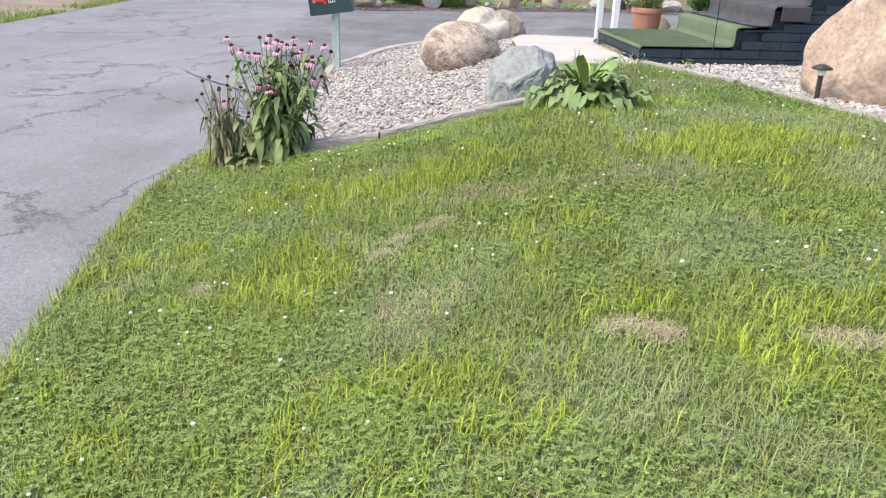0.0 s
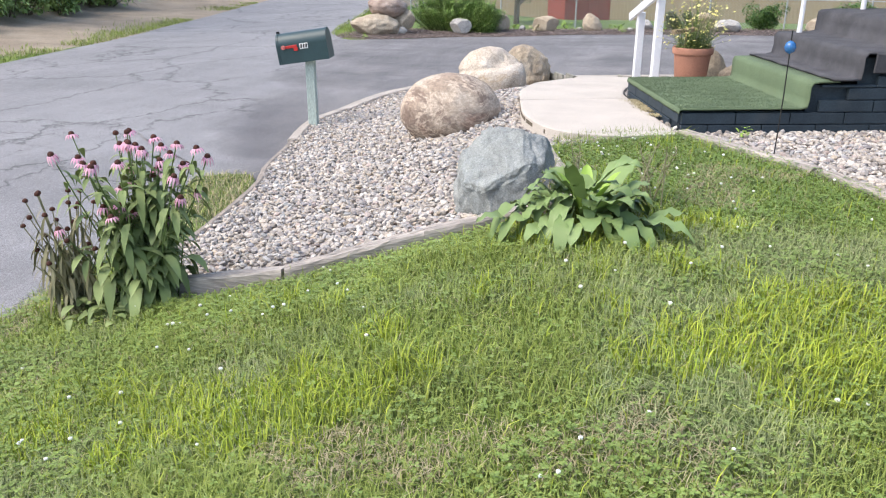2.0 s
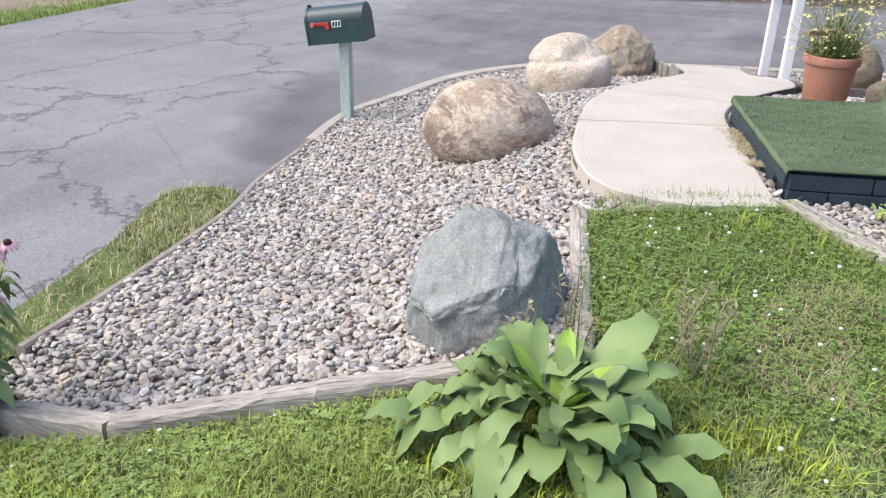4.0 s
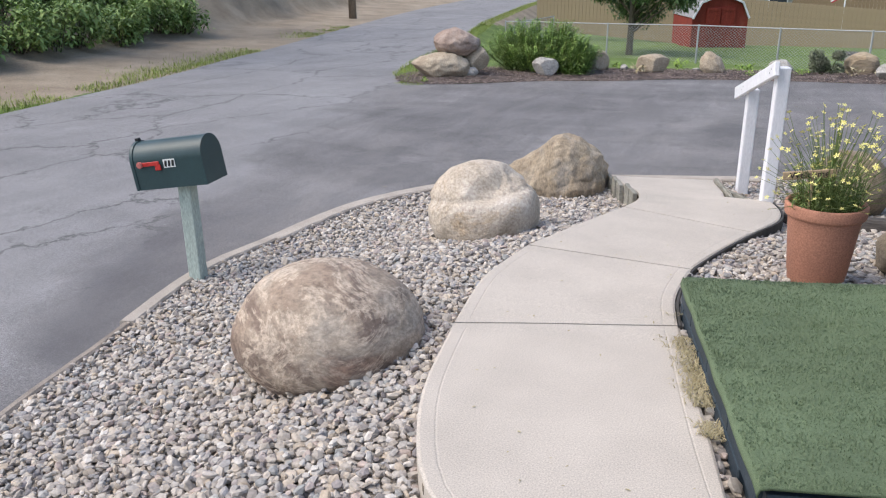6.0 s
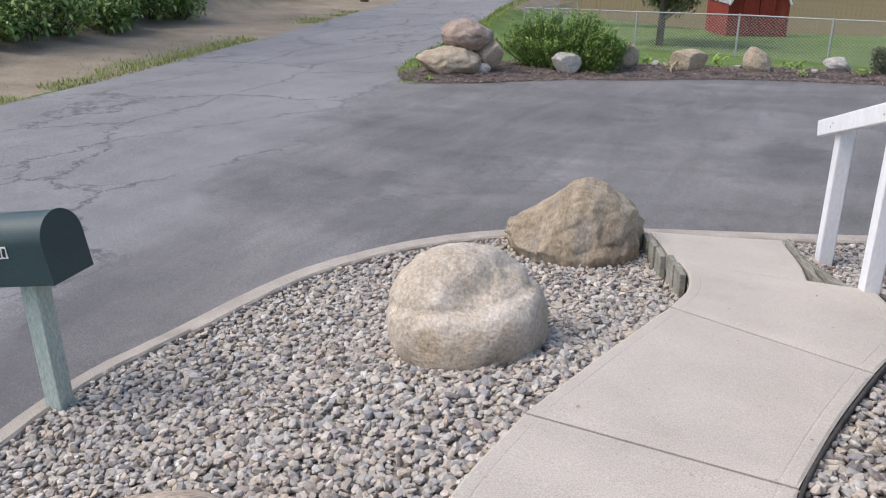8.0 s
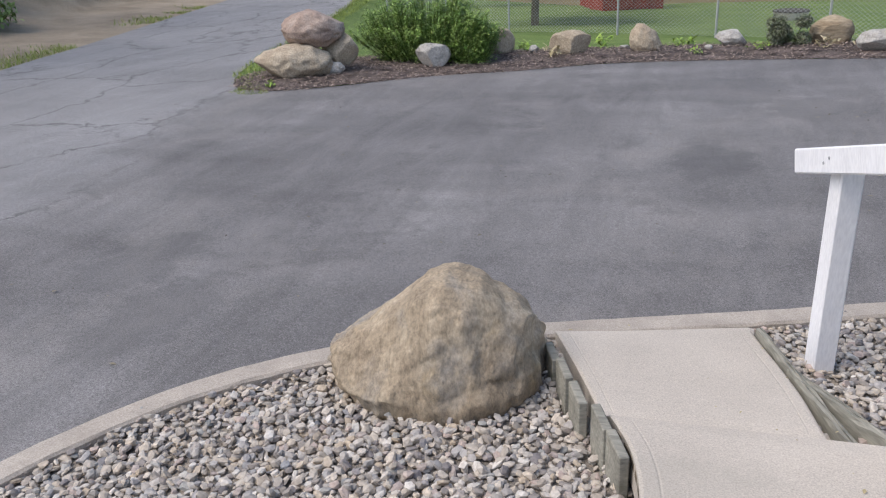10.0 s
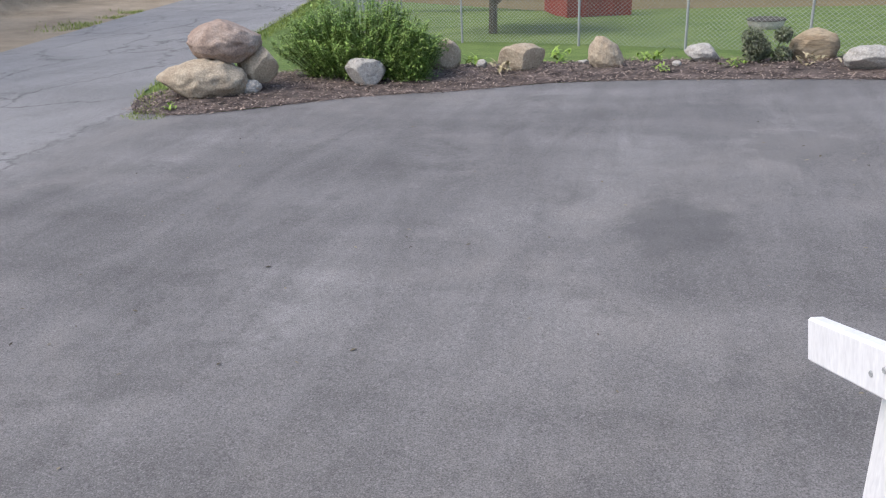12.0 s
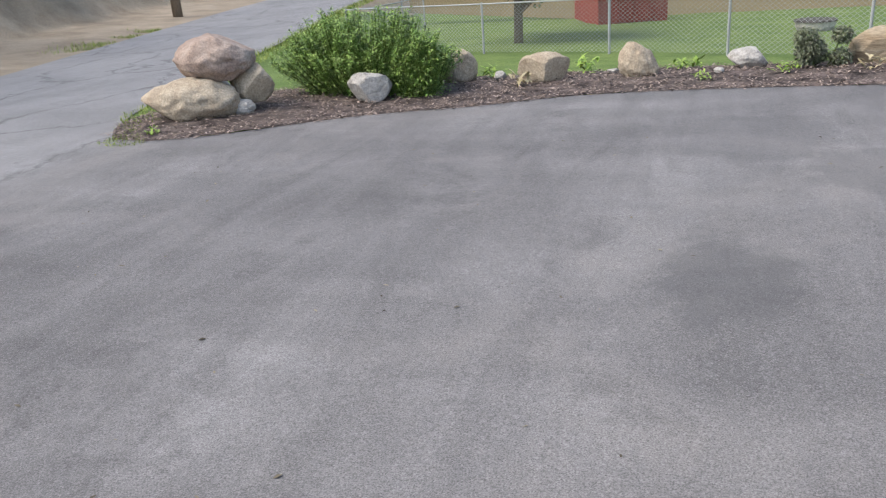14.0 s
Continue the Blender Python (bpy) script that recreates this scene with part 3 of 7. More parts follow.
sheet("verge", resample(VERGE + VERGE[:1], 0.15)[:-1], 0.2, lambda x, y: road_z(y) + 0.03 + 0.03 * fbm(x * 3, y * 3, 8), M_LAWN, "strip of dry grass outside the kerb", "grass verge")

# ---- concrete walk ----
walk_ob = thing("concrete_walk", "pale curved concrete walk of four slabs with tooled joints", "walkway", kind="structure")
LEFT = [(1.80, 7.21), (1.60, 7.205), (1.39, 7.25), (1.22, 7.39), (1.08, 7.63), (0.96, 7.95), (0.85, 8.48), (0.755, 9.1), (0.79, 9.69), (0.91, 10.4), (1.045, 11.12), (1.075, 11.45), (1.03, 11.75), (0.93, 12.0)]
RIGHT = [(2.17, 7.40), (2.10, 7.62), (2.04, 7.84), (1.99, 8.02), (1.94, 8.2), (1.84, 8.57), (1.76, 8.85), (1.70, 9.2), (1.71, 9.65), (1.82, 10.2), (1.955, 10.74), (2.08, 11.2), (2.085, 11.6), (2.0, 12.03)]


def slab(left, right, gap0=0.006, gap1=0.006, thick=0.12, rows=16, cols=10):
    L, R = resample(left, 0.02), resample(right, 0.02)
    u = np.linspace(0, 1, rows)
    pick = lambda P: np.stack([np.interp(u * (len(P) - 1), np.arange(len(P)), P[:, i]) for i in (0, 1)], 1)
    L, R = pick(L), pick(R)
    c = np.r_[0, 0.012, 0.058, 0.064, 0.070, np.linspace(0.12, 0.88, cols - 4), 0.930, 0.936, 0.942, 0.988, 1]
    bm, grid = bmesh.new(), []
    for i in range(rows):
        fwd = (L[min(i + 1, rows - 1)] + R[min(i + 1, rows - 1)] - L[max(i - 1, 0)] - R[max(i - 1, 0)])
        fwd = fwd / np.linalg.norm(fwd)
        shift = fwd * (gap0 if i == 0 else -gap1 if i == rows - 1 else 0)
        row = []
        for k, f in enumerate(c):
            p = L[i] * (1 - f) + R[i] * f + shift
            z = float(walk_z(p[1])) - (0.006 if k in (0, len(c) - 1) or i in (0, rows - 1) else 0.0016 if k in (3, len(c) - 4) else 0)
            row.append(bm.verts.new((p[0], p[1], z)))
        grid.append(row)
    for a, b2 in zip(grid, grid[1:]):
        for k in range(len(c) - 1):
            bm.faces.new((a[k], a[k + 1], b2[k + 1], b2[k]))
    rim = [e for e in bm.edges if len(e.link_faces) == 1]
    low = bmesh.ops.extrude_edge_only(bm, edges=rim)["geom"]
    for v2 in low:
        if isinstance(v2, bmesh.types.BMVert):
            v2.co.z -= thick
    return bm


for i0, i1 in ((0, 6), (6, 8), (8, 10), (10, 13)):
    part("slab", slab(LEFT[i0:i1 + 1], RIGHT[i0:i1 + 1]), M_CONCRETE, walk_ob)
part("slab", slab([(0.90, 12.02), (0.77, 12.37), (0.60, 12.79)], [(1.66, 12.05), (1.60, 12.45), (1.46, 13.05)], 0.0), M_CONCRETE, walk_ob, m=Matrix.Translation((0, 0, -0.022)))
part("joint_bed", slab(LEFT[3:], RIGHT[3:], 0, 0, 0.03, 60), M_SOIL, walk_ob, m=Matrix.Translation((0, 0, -0.018)))
M_EDGING = speckled("black_edging", (0.06, 0.055, 0.05), 0.3, 12, 90, 0.8, 0.3, 0.003)
edge_strip = strip_solid("edging", resample(RIGHT[6:], 0.08), (-0.02, -0.006), lambda y: walk_z(y) - 0.004, 0.09, M_EDGING, bev=0.003)
solo("walk_edging", edge_strip, M_EDGING, "thin dark edging strip along the concrete walk", "garden edging")

# ---- landscape timbers and boards ----
def timber(name, a, c, size, mat, label, group="", zoff=0.0, zf=yard_z):
    """A weathered beam from a to c, lying on the ground, with split, worn edges."""
    a, c = np.array(a, float), np.array(c, float)
    n = 14
    length = float(np.linalg.norm(c - a))
    za, zc = float(zf(np.array([a[0]]), np.array([a[1]]))[0]) + zoff, float(zf(np.array([c[0]]), np.array([c[1]]))[0]) + zoff
    bm = bmesh.new()
    w, h = size
    rings = []
    ring = [(-w / 2, 0.0), (-w / 2, h * 0.86), (-w * 0.40, h), (-w * 0.08, h * 1.02), (-w * 0.04, h * 0.95), (w * 0.02, h * 1.01), (w * 0.40, h), (w / 2, h * 0.86), (w / 2, 0.0)]
    r = random.Random(name + str(a))
    for i in range(n + 1):
        s = i / n
        rings.append([bm.verts.new((s * length, o + r.uniform(-0.004, 0.004), z + za * (1 - s) + zc * s + r.uniform(-0.004, 0.004))) for o, z in ring])
    for p, q in zip(rings, rings[1:]):
        for k in range(len(ring) - 1):
            bm.faces.new((p[k], p[k + 1], q[k + 1], q[k]))
    bm.faces.new(rings[0])
    bm.faces.new(rings[-1][::-1])
    ang = math.degrees(math.atan2(c[1] - a[1], c[0] - a[0]))
    return solo(name, bm, mat, label, "landscape timber", group, at=pose(a[0], a[1], 0, 0, 0, ang))


for a, c in zip(TIMBER_LEFT[::2], TIMBER_LEFT[2::2]):
    timber("landscape_timber", a, c, (0.085, 0.10), M_TIMBER, "grey weathered timber edging the gravel bed", "timbers round the beds", -0.002)
timber("landscape_timber", TIMBER_MID[0], TIMBER_MID[1], (0.085, 0.10), M_TIMBER, "split grey timber between lawn and gravel", "timbers round the beds", -0.055)
for a, c in ((TIMBER_RIGHT[0], (2.95, 6.58)), ((2.97, 6.55), TIMBER_RIGHT[3]), (TIMBER_RIGHT[3], TIMBER_RIGHT[4]), (TIMBER_RIGHT[4], TIMBER_RIGHT[5])):
    timber("landscape_timber", a, c, (0.10, 0.10), M_TIMBER, "pale weathered timber along the house gravel", "timbers round the beds", -0.05)
timber("edging_board", EDGING[0], EDGING[3], (0.025, 0.08), M_TIMBER, "thin weathered board where lawn meets walk", "", -0.05)
timber("edging_board", (1.77, 12.02), (1.50, 12.97), (0.03, 0.14), M_GREYWOOD, "grey board beside the lower walk slab", "", -0.06)
timber("edging_board", (2.02, 11.86), (1.60, 12.62), (0.035, 0.13), M_GREYWOOD, "grey board behind the rail posts' walk", "", -0.05)
timber("landscape_timber", (2.12, 11.72), (3.1, 11.55), (0.11, 0.12), M_DARKWOOD, "dark wet-looking timber on the gravel", "", -0.02)
pickets = [(1.0, 11.78), (0.93, 11.93), (0.82, 12.12), (0.74, 12.3), (0.66, 12.48)]
edge_boards = thing("board_edging", "short upright grey boards beside the walk", "garden edging")
for i, (x, y) in enumerate(pickets):
    part("board", box((0.035, 0.16, 0.30), (x - 0.02, y, float(walk_z(y)) - 0.14 + 0.012 * (i % 2)), 0.004, (0, 0, 22)), M_GREYWOOD, edge_boards)

# ---- boulders ----
def rock_mesh(name, radii, seed, rough=0.12, facets=0, level=4, flat=0.75, squash=None, cuts=(), chips=0.0, chip_size=2.2, layers=None):
    """A boulder: a ball pushed out and in by noise, cut by flat facets, with a flattened foot."""
    bm = bmesh.new()
    bmesh.ops.create_icosphere(bm, subdivisions=level, radius=1.0)
    r = random.Random(seed)
    planes = [(Vector(nv).normalized(), lim) for nv, lim in cuts]
    for _ in range(facets):
        nv = Vector((r.uniform(-1, 1), r.uniform(-1, 1), r.uniform(-0.6, 1))).normalized()
        planes.append((nv, r.uniform(0.62, 0.9)))
    off = Vector((seed * 3.1, seed * 1.7, seed * 0.9))
    for v in bm.verts:
        p = v.co.copy()
        d = 1 + rough * (noise.fractal(p * 1.2 + off, 1.0, 2.0, 3) + 0.4 * noise.fractal(p * 4 + off, 0.9, 2.1, 4))
        p = p * d
        for nv, lim in planes:
            over = p.dot(nv) - lim
            if over > 0:
                p -= nv * over * 0.92
        p *= 1 + rough * (0.16 * noise.fractal(v.co * 6 + off, 0.9, 2.1, 4) + 0.10 * abs(noise.noise(v.co * 11 + off)))
        if chips:
            near = noise.voronoi(v.co * chip_size + off)[0]
            p *= 1 + chips * (min(near[1] - near[0], 0.5) - 0.2)
            near = noise.voronoi(v.co * chip_size * 2.7 + off)[0]
            p *= 1 + chips * 0.35 * (min(near[1] - near[0], 0.5) - 0.2)
        if layers:
            lay, freq, amp = layers
            q = p.dot(Vector(lay).normalized()) * freq + 0.9 * noise.noise(v.co * 2.3 + off)
            p *= 1 + amp * (abs((q % 1.0) - 0.5) - 0.25) * (0.5 + noise.noise(v.co * 3 + off))
        if p.z < -flat:
            p.z = -flat + (p.z + flat) * 0.2
        if squash:
            p = squash(p)
        v.co = Vector((p.x * radii[0], p.y * radii[1], p.z * radii[2]))
    return bm_mesh(name, bm, True)


def stone(name, c1, c2, c3, patch=None, fine=40.0, patch_at=(0.55, 0.66), bumps=0.6, veins=None, stretch=(1, 1, 1), patch_scale=2.4, strata=None, blush=None):
    mat, nt, b = material(name, 0.85, 0, 0.3)
    v = coords(nt, 1.0, stretch)
    c = ramp(nt, tex_noise(nt, v, 3.2, 7, 0.62, 0.5), [(0.28, c1), (0.5, c2), (0.74, c3)])
    if patch:
        c = mix(nt, ramp(nt, tex_noise(nt, v, patch_scale, 9, 0.66, 0.8), [(patch_at[0], grey(0)), (patch_at[1], grey(0.85))]), c, patch)
    if veins:
        w = tex_noise(nt, v, 3.0, 9, 0.72, 1.0)
        c = mix(nt, ramp(nt, w, [(0.46, grey(0)), (0.5, grey(0.9)), (0.54, grey(0))]), c, veins)
    if blush:
        c = mix(nt, ramp(nt, tex_noise(nt, v, 1.7, 7, 0.6, 0.6), [(0.56, grey(0)), (0.70, grey(0.75))]), c, blush)
    lay = None
    if strata:
        lay = tex_noise(nt, coords(nt, 1.0, (5.0, 2.2, 1.6)), 2.2, 7, 0.68, 1.2)
        c = mix(nt, 0.42, c, ramp(nt, lay, [(0.32, grey(0.2)), (0.5, grey(0.5)), (0.68, grey(0.8))]), "OVERLAY")
        c = mix(nt, ramp(nt, tex_noise(nt, v, 1.9, 6, 0.6, 0.5), [(0.52, grey(0)), (0.64, grey(0.6))]), c, strata)
    g = tex_noise(nt, v, fine, 6, 0.7)
    c = mix(nt, 0.65, c, ramp(nt, g, [(0.25, grey(0.15)), (0.75, grey(0.85))]), "OVERLAY")
    nt.links.new(c, b.inputs["Base Color"])
    n1 = bump(nt, b, tex_noise(nt, v, 9, 8, 0.65), bumps, 0.03)
    n1 = bump(nt, b, lay, 0.45, 0.02, n1) if lay else n1
    bump(nt, b, g, bumps * 0.7, 0.006, n1)
    return mat


M_ST1 = stone("tan_boulder", (0.29, 0.21, 0.155), (0.40, 0.325, 0.25), (0.50, 0.44, 0.37), (0.18, 0.13, 0.105), veins=(0.56, 0.46, 0.36), patch_at=(0.47, 0.55), patch_scale=1.3, stretch=(0.9, 0.9, 1.3), blush=(0.47, 0.30, 0.215))
M_ST2 = stone("cream_boulder", (0.40, 0.325, 0.24), (0.55, 0.475, 0.385), (0.66, 0.60, 0.53), (0.36, 0.25, 0.14), fine=55, patch_at=(0.54, 0.68), bumps=0.9)
M_ST3 = stone("ochre_boulder", (0.235, 0.185, 0.13), (0.345, 0.28, 0.20), (0.44, 0.375, 0.285), (0.40, 0.31, 0.19), fine=60, bumps=0.55, stretch=(1.25, 1.0, 0.75), strata=(0.25, 0.245, 0.235))
M_BLUE = stone("slate_boulder", (0.225, 0.238, 0.225), (0.265, 0.278, 0.262), (0.315, 0.328, 0.308), (0.40, 0.34, 0.27), fine=110, patch_at=(0.68, 0.72), bumps=0.6, veins=(0.21, 0.225, 0.22), strata=(0.33, 0.335, 0.315))
M_PINK = stone("pinkish_boulder", (0.26, 0.19, 0.14), (0.40, 0.30, 0.225), (0.48, 0.40, 0.32), (0.44, 0.26, 0.13), fine=28, patch_at=(0.6, 0.75), bumps=0.6)
M_BROWNROCK = stone("brown_boulder", (0.16, 0.125, 0.085), (0.25, 0.20, 0.14), (0.33, 0.28, 0.21), None)
M_GREYROCK = stone("grey_boulder", (0.30, 0.28, 0.25), (0.42, 0.40, 0.37), (0.52, 0.50, 0.47), None)
M_SANDROCK = stone("sand_boulder", (0.28, 0.22, 0.16), (0.42, 0.35, 0.26), (0.52, 0.45, 0.35), (0.30, 0.20, 0.13), patch_at=(0.6, 0.75))


def boulder(me, mat, at, turn, label, group=""):
    me.materials.append(mat)
    ob = new("boulder", me)
    ob.matrix_world = pose(*at, 0, 0, turn)
    return tagged(ob, label, "boulder", group)


def undercut(p):
    """Fuller at half height, drawn in towards the foot."""
    t = min(1.0, max(0.0, (-p.z - 0.15) / 0.8))
    return Vector((p.x * (1 - 0.24 * t * t), p.y * (1 - 0.24 * t * t), p.z))


boulder(rock_mesh("boulder", (0.445, 0.41, 0.34), 3, 0.035, 0, 5, 0.93, undercut), M_ST1, (0.245, 8.40, -0.125), 20, "large rounded tan boulder with brown veins on the gravel", "boulders on the gravel")


def notch(p):
    p = undercut(p)
    k = (abs(p.x) ** 2.6 + abs(p.y) ** 2.6 + abs(p.z) ** 2.6) ** (-1 / 2.6)
    p = p.lerp(p * k, 0.45) if p.length > 0.2 else p
    s = math.exp(-((p.x - 0.45) ** 2 * 6 + (p.y + 0.35) ** 2 * 2 + (p.z - 0.72) ** 2 * 12))
    band = math.exp(-((p.z - 0.42 - 0.22 * p.x) * 11) ** 2)
    return p * (1 - 0.34 * s - 0.05 * band)


boulder(rock_mesh("boulder", (0.385, 0.36, 0.345), 8, 0.06, 0, 6, 0.9, notch, chips=0.05), M_ST2, (0.195, 10.50, -0.135), -10, "rounded cream boulder with a notch on the gravel", "boulders on the gravel")


def tail(p):
    """A rounded dome with a long lower shoulder towards the street."""
    want = float(np.interp(p.x, [-1.0, -0.8, -0.4, -0.1, 0.12, 0.4, 0.72, 1.0], [0.14, 0.34, 0.66, 0.95, 1.04, 0.96, 0.66, 0.28]))
    have = math.sqrt(max(0.09, 1 - p.x * p.x))
    if p.z > -0.3:
        return Vector((p.x, p.y, -0.3 + (p.z + 0.3) * 0.68 * want / have))
    return p


boulder(rock_mesh("boulder", (0.485, 0.37, 0.48), 12, 0.07, 0, 6, 0.6, tail, [((0.05, -0.95, 0.3), 0.80), ((0.95, -0.2, 0.1), 0.86), ((0.6, -0.75, 0.3), 0.84), ((0.1, 0.9, 0.4), 0.80), ((-0.45, -0.8, 0.4), 0.80)], chips=0.12, chip_size=1.5, layers=((0.9, -0.1, 0.15), 5.0, 0.07)), M_ST3, (0.16, 12.38, -0.255), 8, "rough ochre boulder with layered facets by the kerb", "boulders on the gravel")
boulder(rock_mesh("boulder", (0.335, 0.36, 0.375), 21, 0.10, 0, 6, 0.7, None, [((-0.42, -0.40, 0.82), 0.56), ((0.02, -1, 0.05), 0.72), ((0.92, -0.25, 0.25), 0.70), ((0.35, -0.35, 0.85), 0.74), ((0.2, 0.3, 1), 0.80), ((-1, -0.15, 0.15), 0.84), ((0.2, 1, 0.3), 0.78), ((0.6, -0.8, 0.1), 0.74), ((-0.7, -0.75, -0.1), 0.80)], chips=0.12, chip_size=1.9), M_BLUE, (1.22, 5.93, -0.035), 12, "angular grey-green slate boulder beside the lawn", "boulders on the gravel")


def peak(p):
    t = max(0.0, (p.z + 0.5) / 1.5)
    return Vector((p.x * (1 - 0.5 * t * t) + 0.10 * t, p.y * (1 - 0.45 * t), p.z))


boulder(rock_mesh("boulder", (0.60, 0.40, 0.60), 33, 0.08, 5, 5, 0.75, peak), M_PINK, (3.93, 6.3, 0.33), -25, "tall pointed pinkish standing boulder", "")
boulder(rock_mesh("boulder", (0.30, 0.27, 0.28), 41, 0.12, 2, 4), M_BROWNROCK, (2.56, 12.42, -0.22), 0, "brown mossy boulder beyond the rail posts", "boulders on the gravel")
boulder(rock_mesh("boulder", (0.20, 0.17, 0.15), 43, 0.12, 4, 4), M_BROWNROCK, (2.78, 10.25, -0.02), 0, "small brown rock behind the flower pot", "")

# ---- mailbox ----
mb_dir = Vector((0.62, 0.11, 0.09)).normalized()
mailbox = thing("mailbox", "large dark green metal mailbox on a pale green post", "mailbox", at=(-1.585, 9.545, -0.60), turn=math.degrees(math.atan2(mb_dir.y, mb_dir.x)))
part("post", box((0.095, 0.095, 0.86), (0, 0, 0.33), 0.006), M_PALEGREEN, mailbox, "chipped pale green wooden post")
ML, MW, MH = 0.515, 0.25, 0.31


def arch(w, h, n=30):
    r = w / 2
    return [(-r, 0.0), (r, 0.0)] + [(r * math.cos(math.pi * i / n), h - r + r * math.sin(math.pi * i / n)) for i in range(n + 1)]


def arch_solid(w, h, x0, x1, bm=None):
    bm = bm or bmesh.new()
    p = arch(w, h)
    A, C = [bm.verts.new((x0, y, z)) for y, z in p], [bm.verts.new((x1, y, z)) for y, z in p]
    for i in range(len(p)):
        j = (i + 1) % len(p)
        bm.faces.new((A[i], A[j], C[j], C[i]))
    bm.faces.new(A[::-1])
    bm.faces.new(C)
    return bm


tiltm = pose(-0.022, 0, 0.72, 0, -math.degrees(math.asin(mb_dir.z)), 0)
body = part("body", arch_solid(MW, MH, -ML / 2, ML / 2 - 0.012), M_MAILBOX, mailbox, m=tiltm)
part("back_plate", arch_solid(MW + 0.008, MH + 0.004, ML / 2 - 0.014, ML / 2 + 0.004), M_MAILBOX, mailbox, m=tiltm)
door = part("door", arch_solid(MW + 0.01, MH + 0.006, -ML / 2 - 0.022, -ML / 2), M_MAILBOX, mailbox, m=tiltm)
part("latch", box((0.03, 0.03, 0.025), (-ML / 2 - 0.01, 0, MH + 0.012), 0.004), M_INK, door)
flag = part("flag", box((0.15, 0.008, 0.028), (-ML / 2 + 0.125, -MW / 2 - 0.008, 0.172), 0.003), M_RED, mailbox, "red plastic signal flag", m=tiltm)
fl = box((0.045, 0.009, 0.04), (-ML / 2 + 0.185, -MW / 2 - 0.008, 0.145), 0.004)
part("flag_tip", fl, M_RED, flag)
part("pivot", lathe([(0.022, 0), (0.022, 0.012), (0.016, 0.016)], 16), speckled("faded_red", (0.5, 0.16, 0.14), 0.1), flag, m=pose(-ML / 2 + 0.055, -MW / 2 - 0.008, 0.172, 90))
plate = part("number_plate", box((0.088, 0.003, 0.056), (0.015, -MW / 2 - 0.0025, 0.165), 0.001), M_STICKER, mailbox, "white sticker with dark bars", m=tiltm)
for i in range(3):
    part("bar", box((0.016, 0.002, 0.040), (-0.011 + i * 0.027, -MW / 2 - 0.005, 0.165), 0, (0, 12, 0)), M_INK, plate)

# ---- white rail ----
rail_t = thing("handrail", "short white painted wooden handrail on two posts", "handrail")
pb, pf = Vector((1.735, 12.80, 0)), Vector((1.97, 12.0, 0))
ry_ = math.degrees(math.atan2(pf.y - pb.y, pf.x - pb.x))
part("post", box((0.092, 0.092, 1.08), (pb.x, pb.y, -0.08), 0.006, (0, 0, ry_)), M_WHITE, rail_t)
part("post", box((0.092, 0.092, 1.25), (pf.x, pf.y, 0.12), 0.006, (0, 0, ry_)), M_WHITE, rail_t)
ux = (pf - pb).normalized()
nx_ = Vector((ux.y, -ux.x, 0))
c0 = pb - ux * 0.29 + nx_ * 0.07 + Vector((0, 0, 0.378))
c1 = pf + ux * 0.10 + nx_ * 0.07 + Vector((0, 0, 0.745))
mid, dv = (c0 + c1) / 2, c1 - c0
part("rail", box((dv.length, 0.04, 0.105), (0, 0, 0), 0.006), M_WHITE, rail_t, m=pose(*mid, 0, -math.degrees(math.asin(dv.z / dv.length)), ry_))
for p, z in ((pb, 0.465), (pf, 0.715)):
    for dx in (-0.02, 0.02):
        q = p + nx_ * 0.091 + ux * dx
        part("screw", lathe([(0.007, 0), (0.006, 0.002)], 10), M_STEEL, rail_t, m=pose(q.x, q.y, z + dx * 0.8, 90, 0, ry_))

# ---- deck and steps ----
UO = Vector((2.185, 7.59, 0))
UA = math.degrees(math.atan2(0.28, 0.96))
deck = thing("entry_steps", "navy block steps covered in green turf and black carpet", "steps", at=UO, turn=UA)
LEVELS = [(0.0, 0.92, 0.135), (0.92, 1.27, 0.325), (1.27, 1.62, 0.52), (1.62, 4.5, 0.71)]
DV = 1.50


def course_block(w, h, d=0.1):
    return box((w, d, h), (0, 0, 0), 0.004)


blk = {}
for u0, u1, top in LEVELS:
    part("step_core", box((u1 - u0 - 0.002, DV - 0.06, top + 0.40), ((u0 + u1) / 2, DV / 2, (top - 0.44) / 2), 0), M_NAVY, deck)
ch = 0.088
for row in range(10):
    z0 = 0.115 - ch * (row - 6) - ch
    z1 = z0 + ch
    if z1 < -0.35 or z0 > 0.70:
        continue
    u = -0.005 - (0.2 if row % 2 else 0)
    while u < 4.4:
        a, c = max(u, -0.005), min(u + 0.40, 4.4)
        top = max(t for q0, q1, t in LEVELS if q0 <= (a + c) / 2 + 1e-6 or q0 == 0)
        lim = [t for q0, q1, t in LEVELS if q0 <= max(a, 0) + 1e-6][-1]
        if c - a > 0.03 and z0 < top - 0.02:
            zz1 = min(z1, lim - 0.01) if z1 > lim else z1
            if zz1 - z0 > 0.02:
                part("block", box((c - a - 0.006, 0.04, zz1 - z0 - 0.006), ((a + c) / 2, 0.0, (z0 + zz1) / 2), 0.004), M_NAVY, deck)
        u += 0.40
    v_ = 0.02 + (0.2 if row % 2 else 0)
    lim = LEVELS[0][2]
    if z0 < lim - 0.02:
        while v_ < DV:
            c = min(v_ + 0.40, DV)
            part("block", box((0.04, c - v_ - 0.006, min(z1, lim - 0.01) - z0 - 0.006), (0.0, (v_ + c) / 2, (z0 + min(z1, lim - 0.01)) / 2), 0.004), M_NAVY, deck)
            v_ = c


